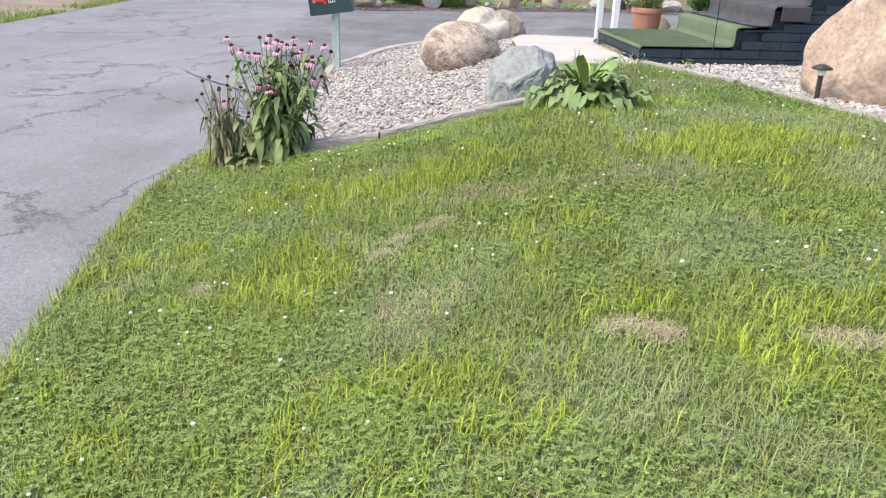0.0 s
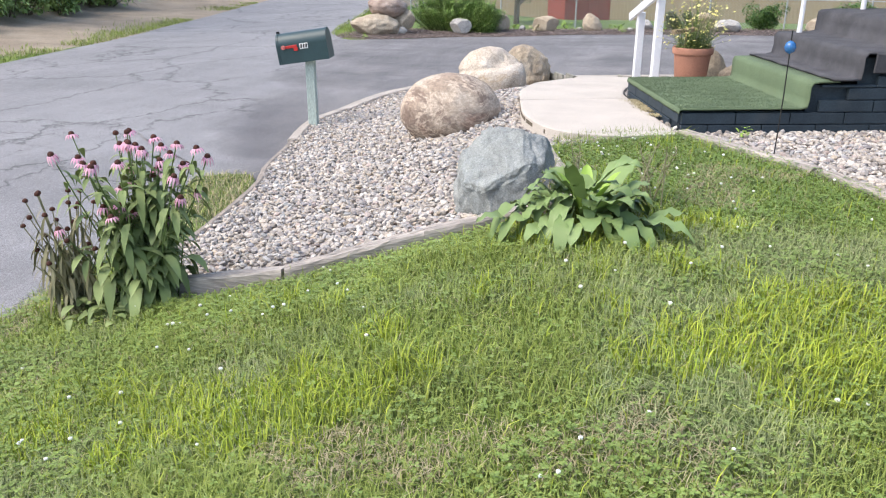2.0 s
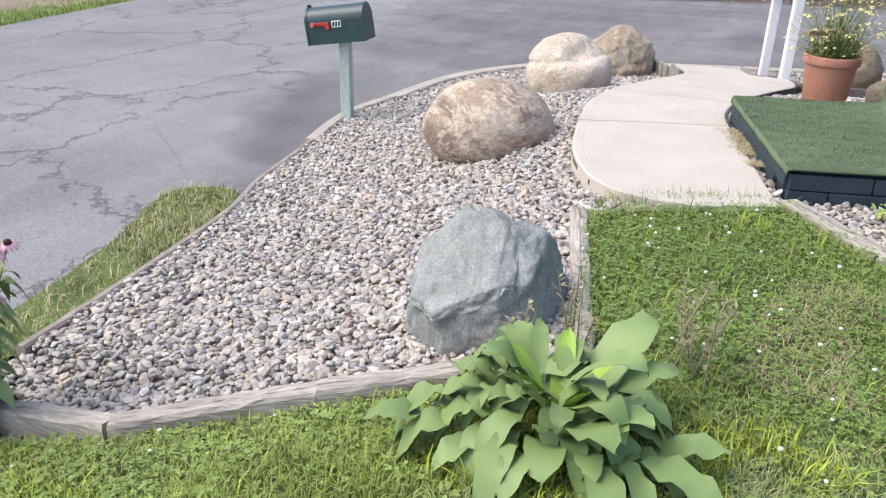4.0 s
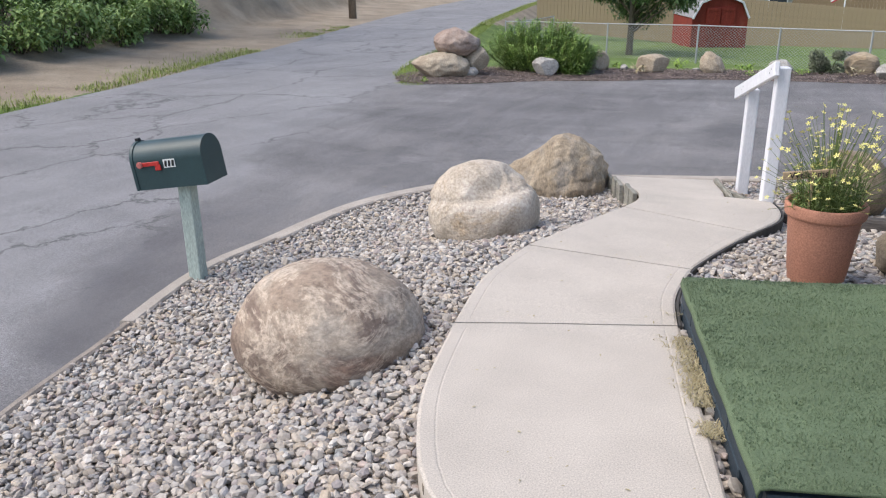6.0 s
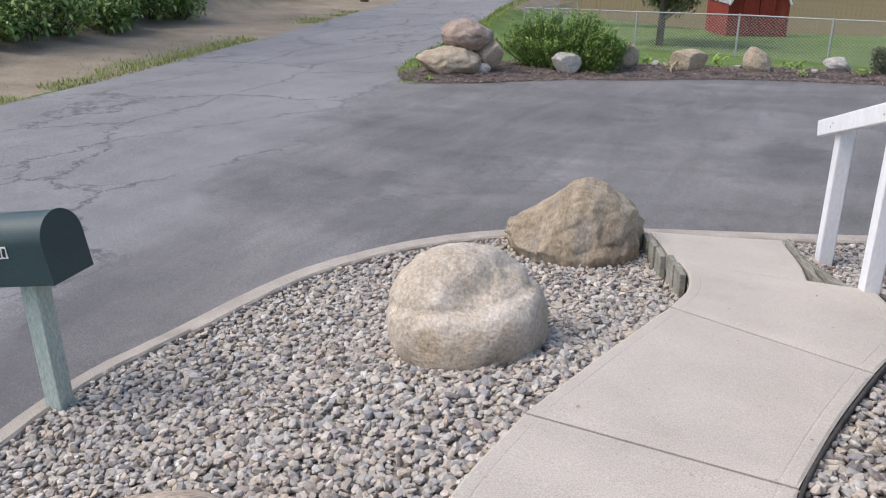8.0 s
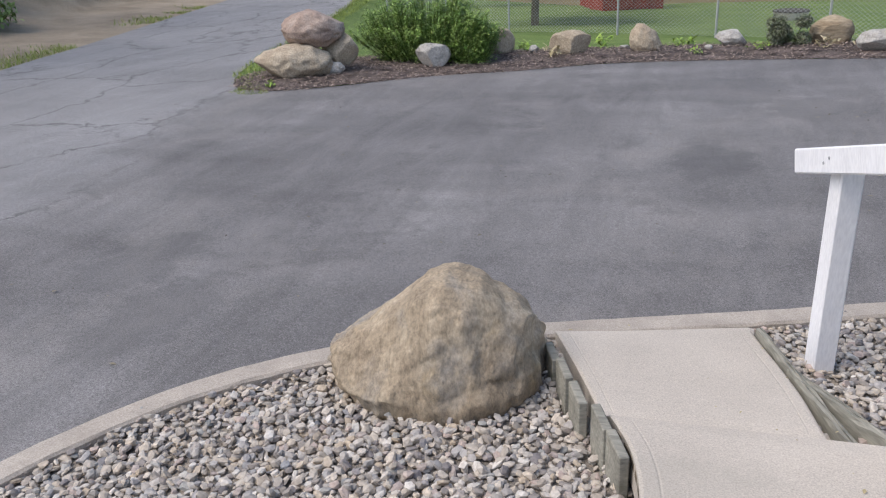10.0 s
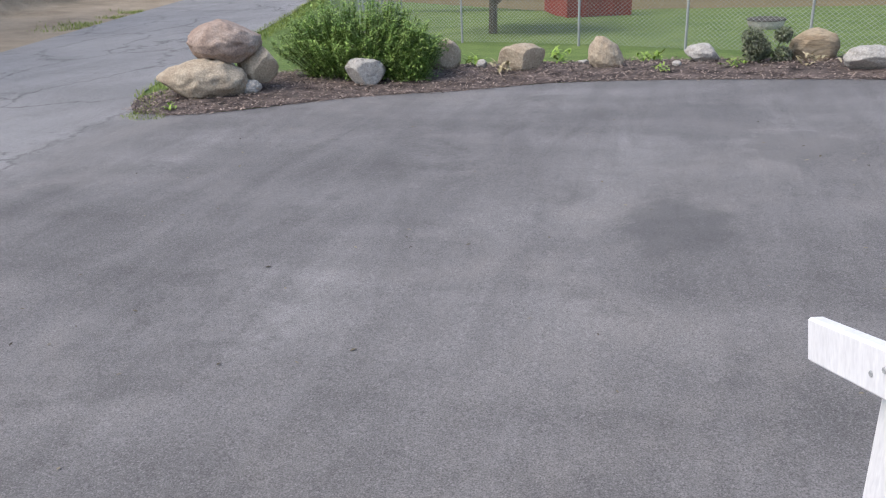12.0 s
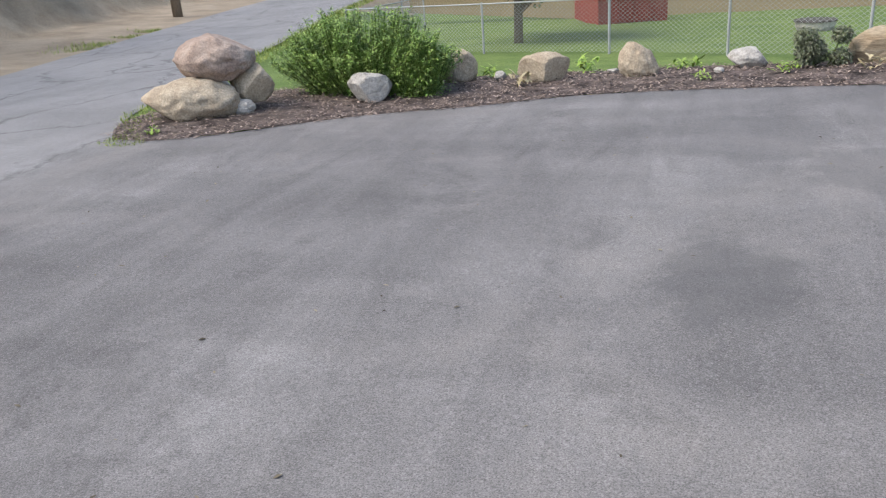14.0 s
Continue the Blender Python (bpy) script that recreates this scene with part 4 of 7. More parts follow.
def carpet(path, v0, v1, thick, rows=14, ripple=0.0):
    """A carpet laid over a line of (u, z) from v0 to v1."""
    bm, rings = bmesh.new(), []
    for i in range(rows + 1):
        v2 = v0 + (v1 - v0) * i / rows
        rings.append([bm.verts.new((u + ripple * math.sin(i * 1.3 + k), v2, z + ripple * math.sin(i * 2.1 + k * 1.7))) for k, (u, z) in enumerate(path)])
    for p, q in zip(rings, rings[1:]):
        for k in range(len(path) - 1):
            bm.faces.new((p[k], q[k], q[k + 1], p[k + 1]))
    geom = bmesh.ops.extrude_face_region(bm, geom=bm.faces[:])["geom"]
    bm.normal_update()
    for g in geom:
        if isinstance(g, bmesh.types.BMVert):
            g.co.z += thick
            g.co.x -= thick * 0.3
    return bm


turf_path = [(-0.03, 0.105), (-0.025, 0.128), (0.0, 0.136), (0.2, 0.137), (0.45, 0.136), (0.7, 0.137), (0.86, 0.139), (0.905, 0.150), (0.913, 0.2), (0.912, 0.29), (0.93, 0.322), (0.97, 0.328), (1.12, 0.328)]
part("turf", carpet(turf_path, -0.03, DV, 0.012, 20, 0.0025), M_TURF, deck, "worn green artificial turf", smooth=True)
black_path = [(1.06, 0.344), (1.2, 0.342), (1.25, 0.35), (1.262, 0.42), (1.262, 0.50), (1.285, 0.53), (1.33, 0.535), (1.56, 0.535), (1.61, 0.55), (1.615, 0.64), (1.62, 0.70), (1.65, 0.725), (1.75, 0.73), (4.3, 0.73)]
part("carpet", carpet(black_path, -0.05, DV, 0.014, 14, 0.004), M_BLACKCARPET, deck, "black carpet draped over the upper steps", smooth=True)
part("carpet_flap", box((0.30, 0.02, 0.14), (1.48, -0.055, 0.47), 0.006, (4, 0, 0)), M_BLACKCARPET, deck)
blades = []
fr = np.random.default_rng(5)
for u_, v_ in np.stack([fr.uniform(-0.03, 0.90, 26000), fr.uniform(-0.03, DV, 26000)], 1):
    blades.append((u_, v_))
bl = np.array(blades)
a_ = fr.uniform(0, 6.28, len(bl))
w_, h_ = 0.0022, fr.uniform(0.006, 0.012, len(bl))
z_ = np.full(len(bl), 0.147)
base = np.stack([bl[:, 0], bl[:, 1], z_], 1)
dx = np.stack([np.cos(a_) * w_, np.sin(a_) * w_, 0 * a_], 1)
ln = np.stack([fr.normal(0, 0.004, len(bl)), fr.normal(0, 0.004, len(bl)), h_], 1)
tv = np.stack([base - dx, base + dx, base + ln], 1).reshape(-1, 3)
M_TURFBLADE = leafy("turf_fibre", (0.125, 0.17, 0.095), (0.165, 0.212, 0.128), 0.7, 0.15, 0.0)
tagged(part("turf_fibre", array_mesh("turf_fibre", tv, np.arange(len(tv)).reshape(-1, 3)), M_TURFBLADE, deck), kind="stuff")
white_rail = thing("step_rail", "white painted metal rail at the steps' far side", "handrail", at=UO, turn=UA)
part("rail_post", tube([(1.42, DV - 0.12, 0.52), (1.42, DV - 0.12, 0.95), (1.55, DV - 0.12, 1.25)], 0.025, 10), M_WHITE, white_rail)
part("rail_bar", tube([(1.40, DV - 0.12, 0.93), (1.75, DV - 0.12, 1.18), (2.6, DV - 0.12, 1.55)], 0.03, 10), M_WHITE, white_rail)
part("rail_post", tube([(1.95, DV - 0.12, 0.72), (1.95, DV - 0.12, 1.28)], 0.022, 10), M_WHITE, white_rail)

# house behind the steps, mostly out of sight
M_SIDING = speckled("navy_siding", (0.035, 0.05, 0.065), 0.12, 5, 90, 0.6, 0.2, 0.002)
house = thing("house", "house with navy block base and dark horizontal siding", "house", at=UO, turn=UA)
part("wall", box((6.0, 4.8, 3.5), (6.7, 1.4, 1.15), 0.01), M_SIDING, house)
for i in range(16):
    part("siding_board", box((0.02, 4.8, 0.15), (3.69, 1.4, 0.2 + 0.16 * i), 0.003, (0, 5, 0)), M_SIDING, house)
part("roof", box((6.9, 5.6, 0.16), (6.7, 1.4, 2.98), 0.01, (0, 0, 0)), M_BLACKCARPET, house)

# ---- leaves and blades ----
def leaf_batch(base, ahead, up, length, width, droop, rows=4, fold=0.25, shape=None):
    """Many leaves in one array: base points, horizontal ways, rise, sizes; each bends down towards its tip."""
    n = len(base)
    side = np.stack([-ahead[:, 1], ahead[:, 0], np.zeros(n)], 1)
    s = np.linspace(0, 1, rows + 1)
    prof = shape or (lambda q: np.sin(np.pi * np.clip(0.06 + 0.94 * q, 0, 1)) ** 0.8)
    verts = np.zeros((n, rows + 1, 3, 3))
    for i, q in enumerate(s):
        mid = base + ahead * (length * q * (1 - 0.25 * droop * q))[:, None]
        mid[:, 2] += length * (up * q - droop * q * q)
        half = width * 0.5 * float(prof(q))
        for k, o in enumerate((-1, 0, 1)):
            verts[:, i, k] = mid + side * (half * o)[:, None]
            verts[:, i, k, 2] += np.abs(o) * half * fold
    k0 = np.arange(n)[:, None] * (rows + 1) * 3
    quads = []
    for i in range(rows):
        for k in (0, 1):
            a = i * 3 + k
            quads.append(np.stack([k0[:, 0] + a, k0[:, 0] + a + 1, k0[:, 0] + a + 4, k0[:, 0] + a + 3], 1))
    return verts.reshape(-1, 3), np.concatenate(quads)


def ways(r, n):
    a = r.uniform(0, 2 * np.pi, n)
    return np.stack([np.cos(a), np.sin(a), np.zeros(n)], 1)


def scatter(poly, count, seed, lo=None, hi=None):
    r = np.random.default_rng(seed)
    poly = np.asarray(poly)
    lo = poly.min(0) if lo is None else np.array(lo)
    hi = poly.max(0) if hi is None else np.array(hi)
    p = r.uniform(lo, hi, (count, 2))
    return p[inside(p[:, 0], p[:, 1], poly)]


YG = {}


def ground_at(p):
    """yard_z from a grid, quick for many points."""
    if not YG:
        YG["x"], YG["y"] = np.arange(-2.2, 6.4, 0.1), np.arange(-6.2, 14.8, 0.1)
        a, c = np.meshgrid(YG["x"], YG["y"])
        YG["z"] = yard_z(a, c)
    fx = np.clip((p[:, 0] + 2.2) / 0.1, 0, len(YG["x"]) - 1.001)
    fy = np.clip((p[:, 1] + 6.2) / 0.1, 0, len(YG["y"]) - 1.001)
    ix, iy = fx.astype(int), fy.astype(int)
    tx, ty = fx - ix, fy - iy
    z = YG["z"]
    return (z[iy, ix] * (1 - tx) + z[iy, ix + 1] * tx) * (1 - ty) + (z[iy + 1, ix] * (1 - tx) + z[iy + 1, ix + 1] * tx) * ty


def blades_mesh(name, p, z, hgt, wid, lean, seed):
    """Grass blades: two quads each, bent over."""
    r = np.random.default_rng(seed)
    n = len(p)
    h = hgt * r.uniform(0.55, 1.35, n)
    w = wid * r.uniform(0.7, 1.3, n)
    f = ways(r, n)
    sd = np.stack([-f[:, 1], f[:, 0], 0 * h], 1)
    ln = lean * r.uniform(0.2, 1.6, n)
    b = np.stack([p[:, 0], p[:, 1], z], 1)
    m = b + f * (h * ln * 0.35)[:, None]
    m[:, 2] += h * 0.62
    t = b + f * (h * ln)[:, None]
    t[:, 2] += h * np.clip(1.05 - 0.35 * ln, 0.3, 1)
    v = np.stack([b - sd * w[:, None] / 2, b + sd * w[:, None] / 2, m + sd * w[:, None] * 0.42, m - sd * w[:, None] * 0.42, t + sd * w[:, None] * 0.08, t - sd * w[:, None] * 0.08], 1).reshape(-1, 3)
    k = np.arange(n)[:, None] * 6
    q = np.concatenate([k + np.array([[0, 1, 2, 3]]), k + np.array([[3, 2, 4, 5]])])
    return array_mesh(name, v, q, True)


M_GRASS = leafy("grass", (0.168, 0.228, 0.043), (0.32, 0.38, 0.10), 0.6, 0.2)
M_GRASSGREY = leafy("grass_greyish", (0.213, 0.265, 0.098), (0.38, 0.425, 0.198), 0.65, 0.2)
M_BRIGHT = leafy("grass_bright", (0.25, 0.335, 0.032), (0.42, 0.475, 0.065), 0.55, 0.2, 0.2)
M_STRAW = leafy("grass_dry", (0.34, 0.29, 0.16), (0.50, 0.44, 0.29), 0.8, 0.15, 0.0)
M_CLOVER = leafy("clover", (0.14, 0.21, 0.045), (0.25, 0.33, 0.09), 0.55, 0.25)
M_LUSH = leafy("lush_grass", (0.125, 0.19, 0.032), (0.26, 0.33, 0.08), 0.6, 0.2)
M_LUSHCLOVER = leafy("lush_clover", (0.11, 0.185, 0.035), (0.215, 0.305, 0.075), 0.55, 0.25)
M_WHITEFLOWER = leafy("clover_flower", (0.72, 0.72, 0.62), (0.85, 0.85, 0.78), 0.7, 0.1)

near_lawn = scatter(lawn_poly, 430000, 11, (-1.4, 0.2), (4.6, 7.6))
nx2, ny2 = near_lawn[:, 0], near_lawn[:, 1]
by_walk = np.clip((ny2 - 5.3) / 0.4, 0, 1)
CL = fbm(nx2 * 1.5 + 3, ny2 * 1.5, 61, 4) + 0.45 * (fbm(nx2 * 7, ny2 * 7, 62, 3) - 0.5) + 0.07 * np.clip((3.0 - ny2) / 2, 0, 1) - 0.04 * np.clip((nx2 - 2.0), 0, 1) + 0.22 * by_walk
BR = fbm(nx2 * 1.9, ny2 * 2.4 + 5, 71, 3) + 0.4 * (fbm(nx2 * 8, ny2 * 8, 72, 2) - 0.5) - 0.2 * by_walk - 0.06 * np.clip((2.6 - ny2), 0, 1)
BR = BR + 0.07 * np.exp(-((ny2 - 4.3) / 0.5) ** 2)
DRY = 0.92 * fbm(nx2 * 1.7 + 9, ny2 * 1.7, 81, 4) + 0.14 * (fbm(nx2 * 12, ny2 * 12, 83, 2) - 0.5)
SCALPS = ((0.85, 2.83, 0.06, 0.05), (0.91, 2.97, 0.06, 0.055), (0.99, 3.08, 0.07, 0.045), (1.09, 3.14, 0.07, 0.055), (1.97, 2.06, 0.13, 0.05), (2.08, 2.0, 0.11, 0.055), (0.02, 2.6, 0.06, 0.08), (2.7, 2.05, 0.2, 0.08))
SCALP = np.zeros(len(near_lawn))
for ax_, ay_, sx_, sy_ in SCALPS:
    SCALP = np.maximum(SCALP, np.exp(-((nx2 - ax_) / sx_) ** 2 - ((ny2 - ay_) / sy_) ** 2))
SCALP = SCALP + 0.5 * (fbm(nx2 * 14, ny2 * 14, 84, 2) - 0.5)
pick, pick2, pick3 = (np.random.default_rng(k).uniform(0, 1, len(near_lawn)) for k in (3, 33, 34))
is_clover = (pick2 < np.clip((CL - 0.38) / 1.0, 0.05, 0.21) + 0.12 * by_walk) & (SCALP < 0.4)
is_bright = (pick3 < np.clip((BR - 0.57) / 0.16, 0.02, 0.62)) & ~is_clover
is_bright = is_bright & (SCALP < 0.4)
is_dry = ((pick3 < np.clip((DRY - 0.60) / 0.10, 0.02, 0.8)) | (SCALP > 0.4)) & ~is_bright & ~is_clover
gz = ground_at(near_lawn)
keep = ~is_bright & ~(is_dry & (pick < np.where(SCALP > 0.4, 0.92, 0.75))) & (pick < 1 - 0.2 * by_walk)
tall = (0.75 + 0.5 * fbm(nx2 * 2.2, ny2 * 2.2, 95, 3)) * (1 - 0.45 * by_walk) * np.where(CL > 0.55, 0.85, 1.0)
half = fbm(nx2 * 1.8, ny2 * 1.8, 91, 3) + 0.3 * (pick2 - 0.5) > 0.5
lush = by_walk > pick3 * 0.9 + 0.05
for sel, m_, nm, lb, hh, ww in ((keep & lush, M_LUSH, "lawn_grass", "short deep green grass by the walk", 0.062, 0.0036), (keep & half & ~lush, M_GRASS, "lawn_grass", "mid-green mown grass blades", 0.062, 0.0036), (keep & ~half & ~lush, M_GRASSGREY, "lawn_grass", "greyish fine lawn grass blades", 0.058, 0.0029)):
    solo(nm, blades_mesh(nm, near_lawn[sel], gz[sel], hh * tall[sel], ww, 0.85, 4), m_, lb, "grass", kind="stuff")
selb = is_bright & (pick < 0.75)
solo("lawn_grass", blades_mesh("bright_grass", near_lawn[selb], gz[selb], 0.085, 0.0042, 0.6, 6), M_BRIGHT, "taller yellow-green coarse grass tufts", "grass", kind="stuff")
seld = (is_dry & (pick < 0.85)) | (pick < 0.03)
solo("lawn_grass", blades_mesh("dry_grass", near_lawn[seld], gz[seld] + 0.006, 0.036, 0.0034, 1.5, 8), M_STRAW, "short straw-coloured dry grass patches", "grass", kind="stuff")
mown = np.concatenate([np.random.default_rng(96 + k).normal((q[0], q[1]), (q[2] * 0.5, q[3] * 0.45), (230, 2)) for k, q in enumerate(SCALPS)])
solo("lawn_grass", blades_mesh("scalped_grass", mown, ground_at(mown) + 0.012, 0.03, 0.004, 1.8, 97), M_STRAW, "dead straw-coloured thatch in scalped spots", "grass", kind="stuff")
rest = scatter(lawn_poly, 60000, 12, (-1.4, -5), (6, 7.6))
rest = rest[(rest[:, 1] < 0.2) | (rest[:, 0] > 4.6)]
solo("lawn_grass", blades_mesh("outer_grass", rest, ground_at(rest), 0.07, 0.006, 0.7, 9), M_GRASS, "mown grass behind the start of the walk", "grass", kind="stuff")
edge_p = np.vstack([resample(LAWN_EDGE, 0.004) + np.random.default_rng(1).normal(0.03, 0.035, (len(resample(LAWN_EDGE, 0.004)), 2))] + [resample(l, 0.004) + np.random.default_rng(2).normal(0, 0.03, (len(resample(l, 0.004)), 2)) + np.array(o) for l, o in ((TIMBER_LEFT, (0.03, -0.12)), (TIMBER_MID, (0.07, 0.0)), (EDGING, (0.0, -0.05)), (TIMBER_RIGHT[:4], (-0.07, -0.07)))])
solo("lawn_grass", blades_mesh("edge_grass", edge_p, ground_at(edge_p), np.where(edge_p[:, 1] > 4.6, 0.05, 0.08), 0.0042, 0.75, 10), M_GRASS, "longer untrimmed grass along the lawn's edges", "grass", kind="stuff")
verge_p = scatter(VERGE, 6500, 14)
verge_p = verge_p[(verge_p[:, 1] > 6.5) | (np.random.default_rng(3).uniform(0, 1, len(verge_p)) < 0.3)]
vz = road_z(verge_p[:, 1]) + 0.035
half_v = np.random.default_rng(2).uniform(0, 1, len(verge_p)) < 0.42
solo("verge_grass", blades_mesh("verge_grass", verge_p[half_v], vz[half_v], 0.06, 0.0045, 0.7, 15), M_GRASS, "uneven green grass outside the kerb", "grass", kind="stuff")
solo("verge_grass", blades_mesh("verge_dry", verge_p[~half_v], vz[~half_v], 0.06, 0.005, 0.9, 16), M_STRAW, "dry straw grass outside the kerb", "grass", kind="stuff")


def clover_mesh(name, p, z, seed, scale=1.0):
    r = np.random.default_rng(seed)
    n = len(p)
    h = r.uniform(0.03, 0.06, n)
    size = r.uniform(0.0042, 0.0085, n) * scale
    a0 = r.uniform(0, 6.28, n)
    vs, qs, k = [], [], 0
    for j in range(3):
        a = a0 + j * 2.094
        f = np.stack([np.cos(a), np.sin(a), r.uniform(-0.15, 0.35, n)], 1)
        sd = np.stack([-np.sin(a), np.cos(a), r.uniform(-0.2, 0.2, n)], 1)
        c = np.stack([p[:, 0], p[:, 1], z + h], 1)
        s = size[:, None]
        vs.append(np.stack([c, c + f * s * 1.0 + sd * s * 0.85, c + f * s * 1.85, c + f * s * 1.0 - sd * s * 0.85], 1))
    v = np.stack(vs, 1).reshape(-1, 3)
    q = np.arange(n * 12).reshape(-1, 4)
    return array_mesh(name, v, q)


cl_i = np.where(is_clover)[0]
cl_i = cl_i[np.random.default_rng(4).uniform(0, 1, len(cl_i)) < 0.95]
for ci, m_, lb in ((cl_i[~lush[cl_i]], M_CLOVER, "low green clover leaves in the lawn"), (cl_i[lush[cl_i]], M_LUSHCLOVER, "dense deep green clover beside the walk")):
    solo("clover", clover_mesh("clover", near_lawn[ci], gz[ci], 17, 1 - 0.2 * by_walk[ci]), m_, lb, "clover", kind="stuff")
fl_i = cl_i[np.random.default_rng(5).uniform(0, 1, len(cl_i)) < 0.0055]
bmf = bmesh.new()
for q, z in zip(near_lawn[fl_i], gz[fl_i]):
    s_ = random.uniform(0.006, 0.010)
    bmesh.ops.create_icosphere(bmf, subdivisions=1, radius=s_, matrix=pose(q[0], q[1], z + random.uniform(0.045, 0.075)) @ Matrix.Diagonal((1, 1, 0.8, 1)))
solo("clover_flowers", bmf, M_WHITEFLOWER, "small round white clover flowers in the lawn", "flowers", kind="stuff")

# ---- river gravel ----
def pebble_mesh(name, p, z, size, seed):
    """Rounded river stones, each turned and flattened in its own way."""
    r = np.random.default_rng(seed)
    bm = bmesh.new()
    bmesh.ops.create_icosphere(bm, subdivisions=1, radius=1)
    bv = np.array([v.co for v in bm.verts])
    bf = np.array([[v.index for v in f.verts] for f in bm.faces])
    bm.free()
    n, k = len(p), len(bv)
    ax = np.stack([r.uniform(0.8, 1.4, n), r.uniform(0.65, 1.05, n), r.uniform(0.36, 0.72, n)], 1)
    rag = 1 + r.normal(0, 0.12, (n, k, 1))
    boxy = np.sign(bv) * np.abs(bv) ** 0.72
    v = boxy[None] * 0.9 * rag * ax[:, None]
    a = r.uniform(0, 6.28, n)
    tx, ty = r.normal(0, 0.35, n), r.normal(0, 0.35, n)
    c, s = np.cos(tx), np.sin(tx)
    v = np.stack([v[..., 0], v[..., 1] * c[:, None] - v[..., 2] * s[:, None], v[..., 1] * s[:, None] + v[..., 2] * c[:, None]], -1)
    c, s = np.cos(ty), np.sin(ty)
    v = np.stack([v[..., 0] * c[:, None] + v[..., 2] * s[:, None], v[..., 1], -v[..., 0] * s[:, None] + v[..., 2] * c[:, None]], -1)
    c, s = np.cos(a), np.sin(a)
    v = np.stack([v[..., 0] * c[:, None] - v[..., 1] * s[:, None], v[..., 0] * s[:, None] + v[..., 1] * c[:, None], v[..., 2]], -1)
    sz = size * r.uniform(0.62, 1.4, n)
    v = v * sz[:, None, None]
    v[..., 0] += p[:, 0, None]
    v[..., 1] += p[:, 1, None]
    v[..., 2] += (z + sz * 0.42)[:, None]
    return array_mesh(name, v.reshape(-1, 3), (bf[None] + (np.arange(n) * k)[:, None, None]).reshape(-1, 3))


mat, nt, b = material("river_gravel", 0.72, 0, 0.35)
g = nt.nodes.new("ShaderNodeNewGeometry")
c = ramp(nt, g.outputs["Random Per Island"], [(0.0, (0.19, 0.175, 0.175)), (0.12, (0.34, 0.30, 0.255)), (0.28, (0.47, 0.42, 0.36)), (0.42, (0.33, 0.315, 0.305)), (0.55, (0.53, 0.48, 0.42)), (0.66, (0.43, 0.355, 0.27)), (0.78, (0.60, 0.56, 0.51)), (0.86, (0.30, 0.30, 0.285)), (0.94, (0.43, 0.345, 0.30)), (1.0, (0.27, 0.275, 0.285))])
vv = coords(nt)
c = mix(nt, 0.5, c, ramp(nt, tex_noise(nt, vv, 60, 5), [(0.25, grey(0.22)), (0.75, grey(0.78))]), "OVERLAY")
nt.links.new(c, b.inputs["Base Color"])
bump(nt, b, tex_noise(nt, vv, 140, 3), 0.25, 0.002)
M_GRAVEL = mat
WALK_POLY = np.vstack([LEFT, [(0.6, 12.85), (1.46, 13.1), (1.6, 12.4), (1.75, 12.05)], RIGHT[::-1]])
DECK_POLY = [tuple((UO + Matrix.Rotation(radians(UA), 3, "Z") @ Vector((u, v, 0)))[:2]) for u, v in ((-0.02, -0.02), (6, -0.02), (6, DV), (-0.02, DV))]


def gravel_points(poly, step, seed, jitter=0.42):
    r = np.random.default_rng(seed)
    poly = np.asarray(poly)
    lo, hi = poly.min(0), poly.max(0)
    a, c = np.meshgrid(np.arange(lo[0], hi[0], step), np.arange(lo[1], hi[1], step * 0.87))
    a[1::2] += step / 2
    p = np.stack([a.ravel(), c.ravel()], 1)
    p += r.uniform(-jitter, jitter, p.shape) * step
    ok = inside(p[:, 0], p[:, 1], poly) & ~inside(p[:, 0], p[:, 1], WALK_POLY) & ~inside(p[:, 0], p[:, 1], DECK_POLY)
    return p[ok]


gp = gravel_points(gravel_poly, 0.034, 21)
gp = gp[edge_dist(gp[:, 0], gp[:, 1]) > 0.03]
solo("river_gravel", pebble_mesh("river_gravel", gp, ground_at(gp) - 0.006, 0.0195, 22), M_GRAVEL, "mixed tan and grey rounded river gravel in the bed", "gravel", kind="stuff")
gp2 = gravel_points(gravel_poly, 0.065, 24)
gp2 = gp2[edge_dist(gp2[:, 0], gp2[:, 1]) > 0.05]
solo("river_gravel", pebble_mesh("loose_gravel", gp2, ground_at(gp2) + 0.010, 0.019, 25), M_GRAVEL, "loose top layer of rounded river gravel", "gravel", kind="stuff")
gp3 = gravel_points(gravel2_poly, 0.035, 26)
gp3 = gp3[(gp3[:, 0] < 5.2) & (gp3[:, 1] > 3.0)]
solo("river_gravel", pebble_mesh("house_gravel", gp3, ground_at(gp3) - 0.003, 0.0198, 27), M_GRAVEL, "pale river gravel between timber and steps", "gravel", kind="stuff")

# ---- terracotta pot with yellow flowers ----
pot_z = float(yard_z(np.array([2.34]), np.array([9.8]))[0]) + 0.01
pot = thing("flower_pot", "round terracotta pot of small yellow flowers on gravel", "flower pot", at=(2.31, 9.82, pot_z))
POTS = 0.78
part("pot", lathe([(a_ * POTS, c_ * 1.08) for a_, c_ in [(0.165, 0.0), (0.175, 0.012), (0.178, 0.05), (0.184, 0.056), (0.222, 0.325), (0.224, 0.33), (0.243, 0.336), (0.247, 0.345), (0.25, 0.388), (0.243, 0.396), (0.228, 0.393), (0.215, 0.36), (0.21, 0.33)]], 48), M_TERRACOTTA, pot, "terracotta pot with a rolled rim", smooth=True)
part("soil", lathe([(0.150, 0.32), (0.168, 0.37), (0.02, 0.378)], 32), M_SOIL, pot)
r = np.random.default_rng(31)
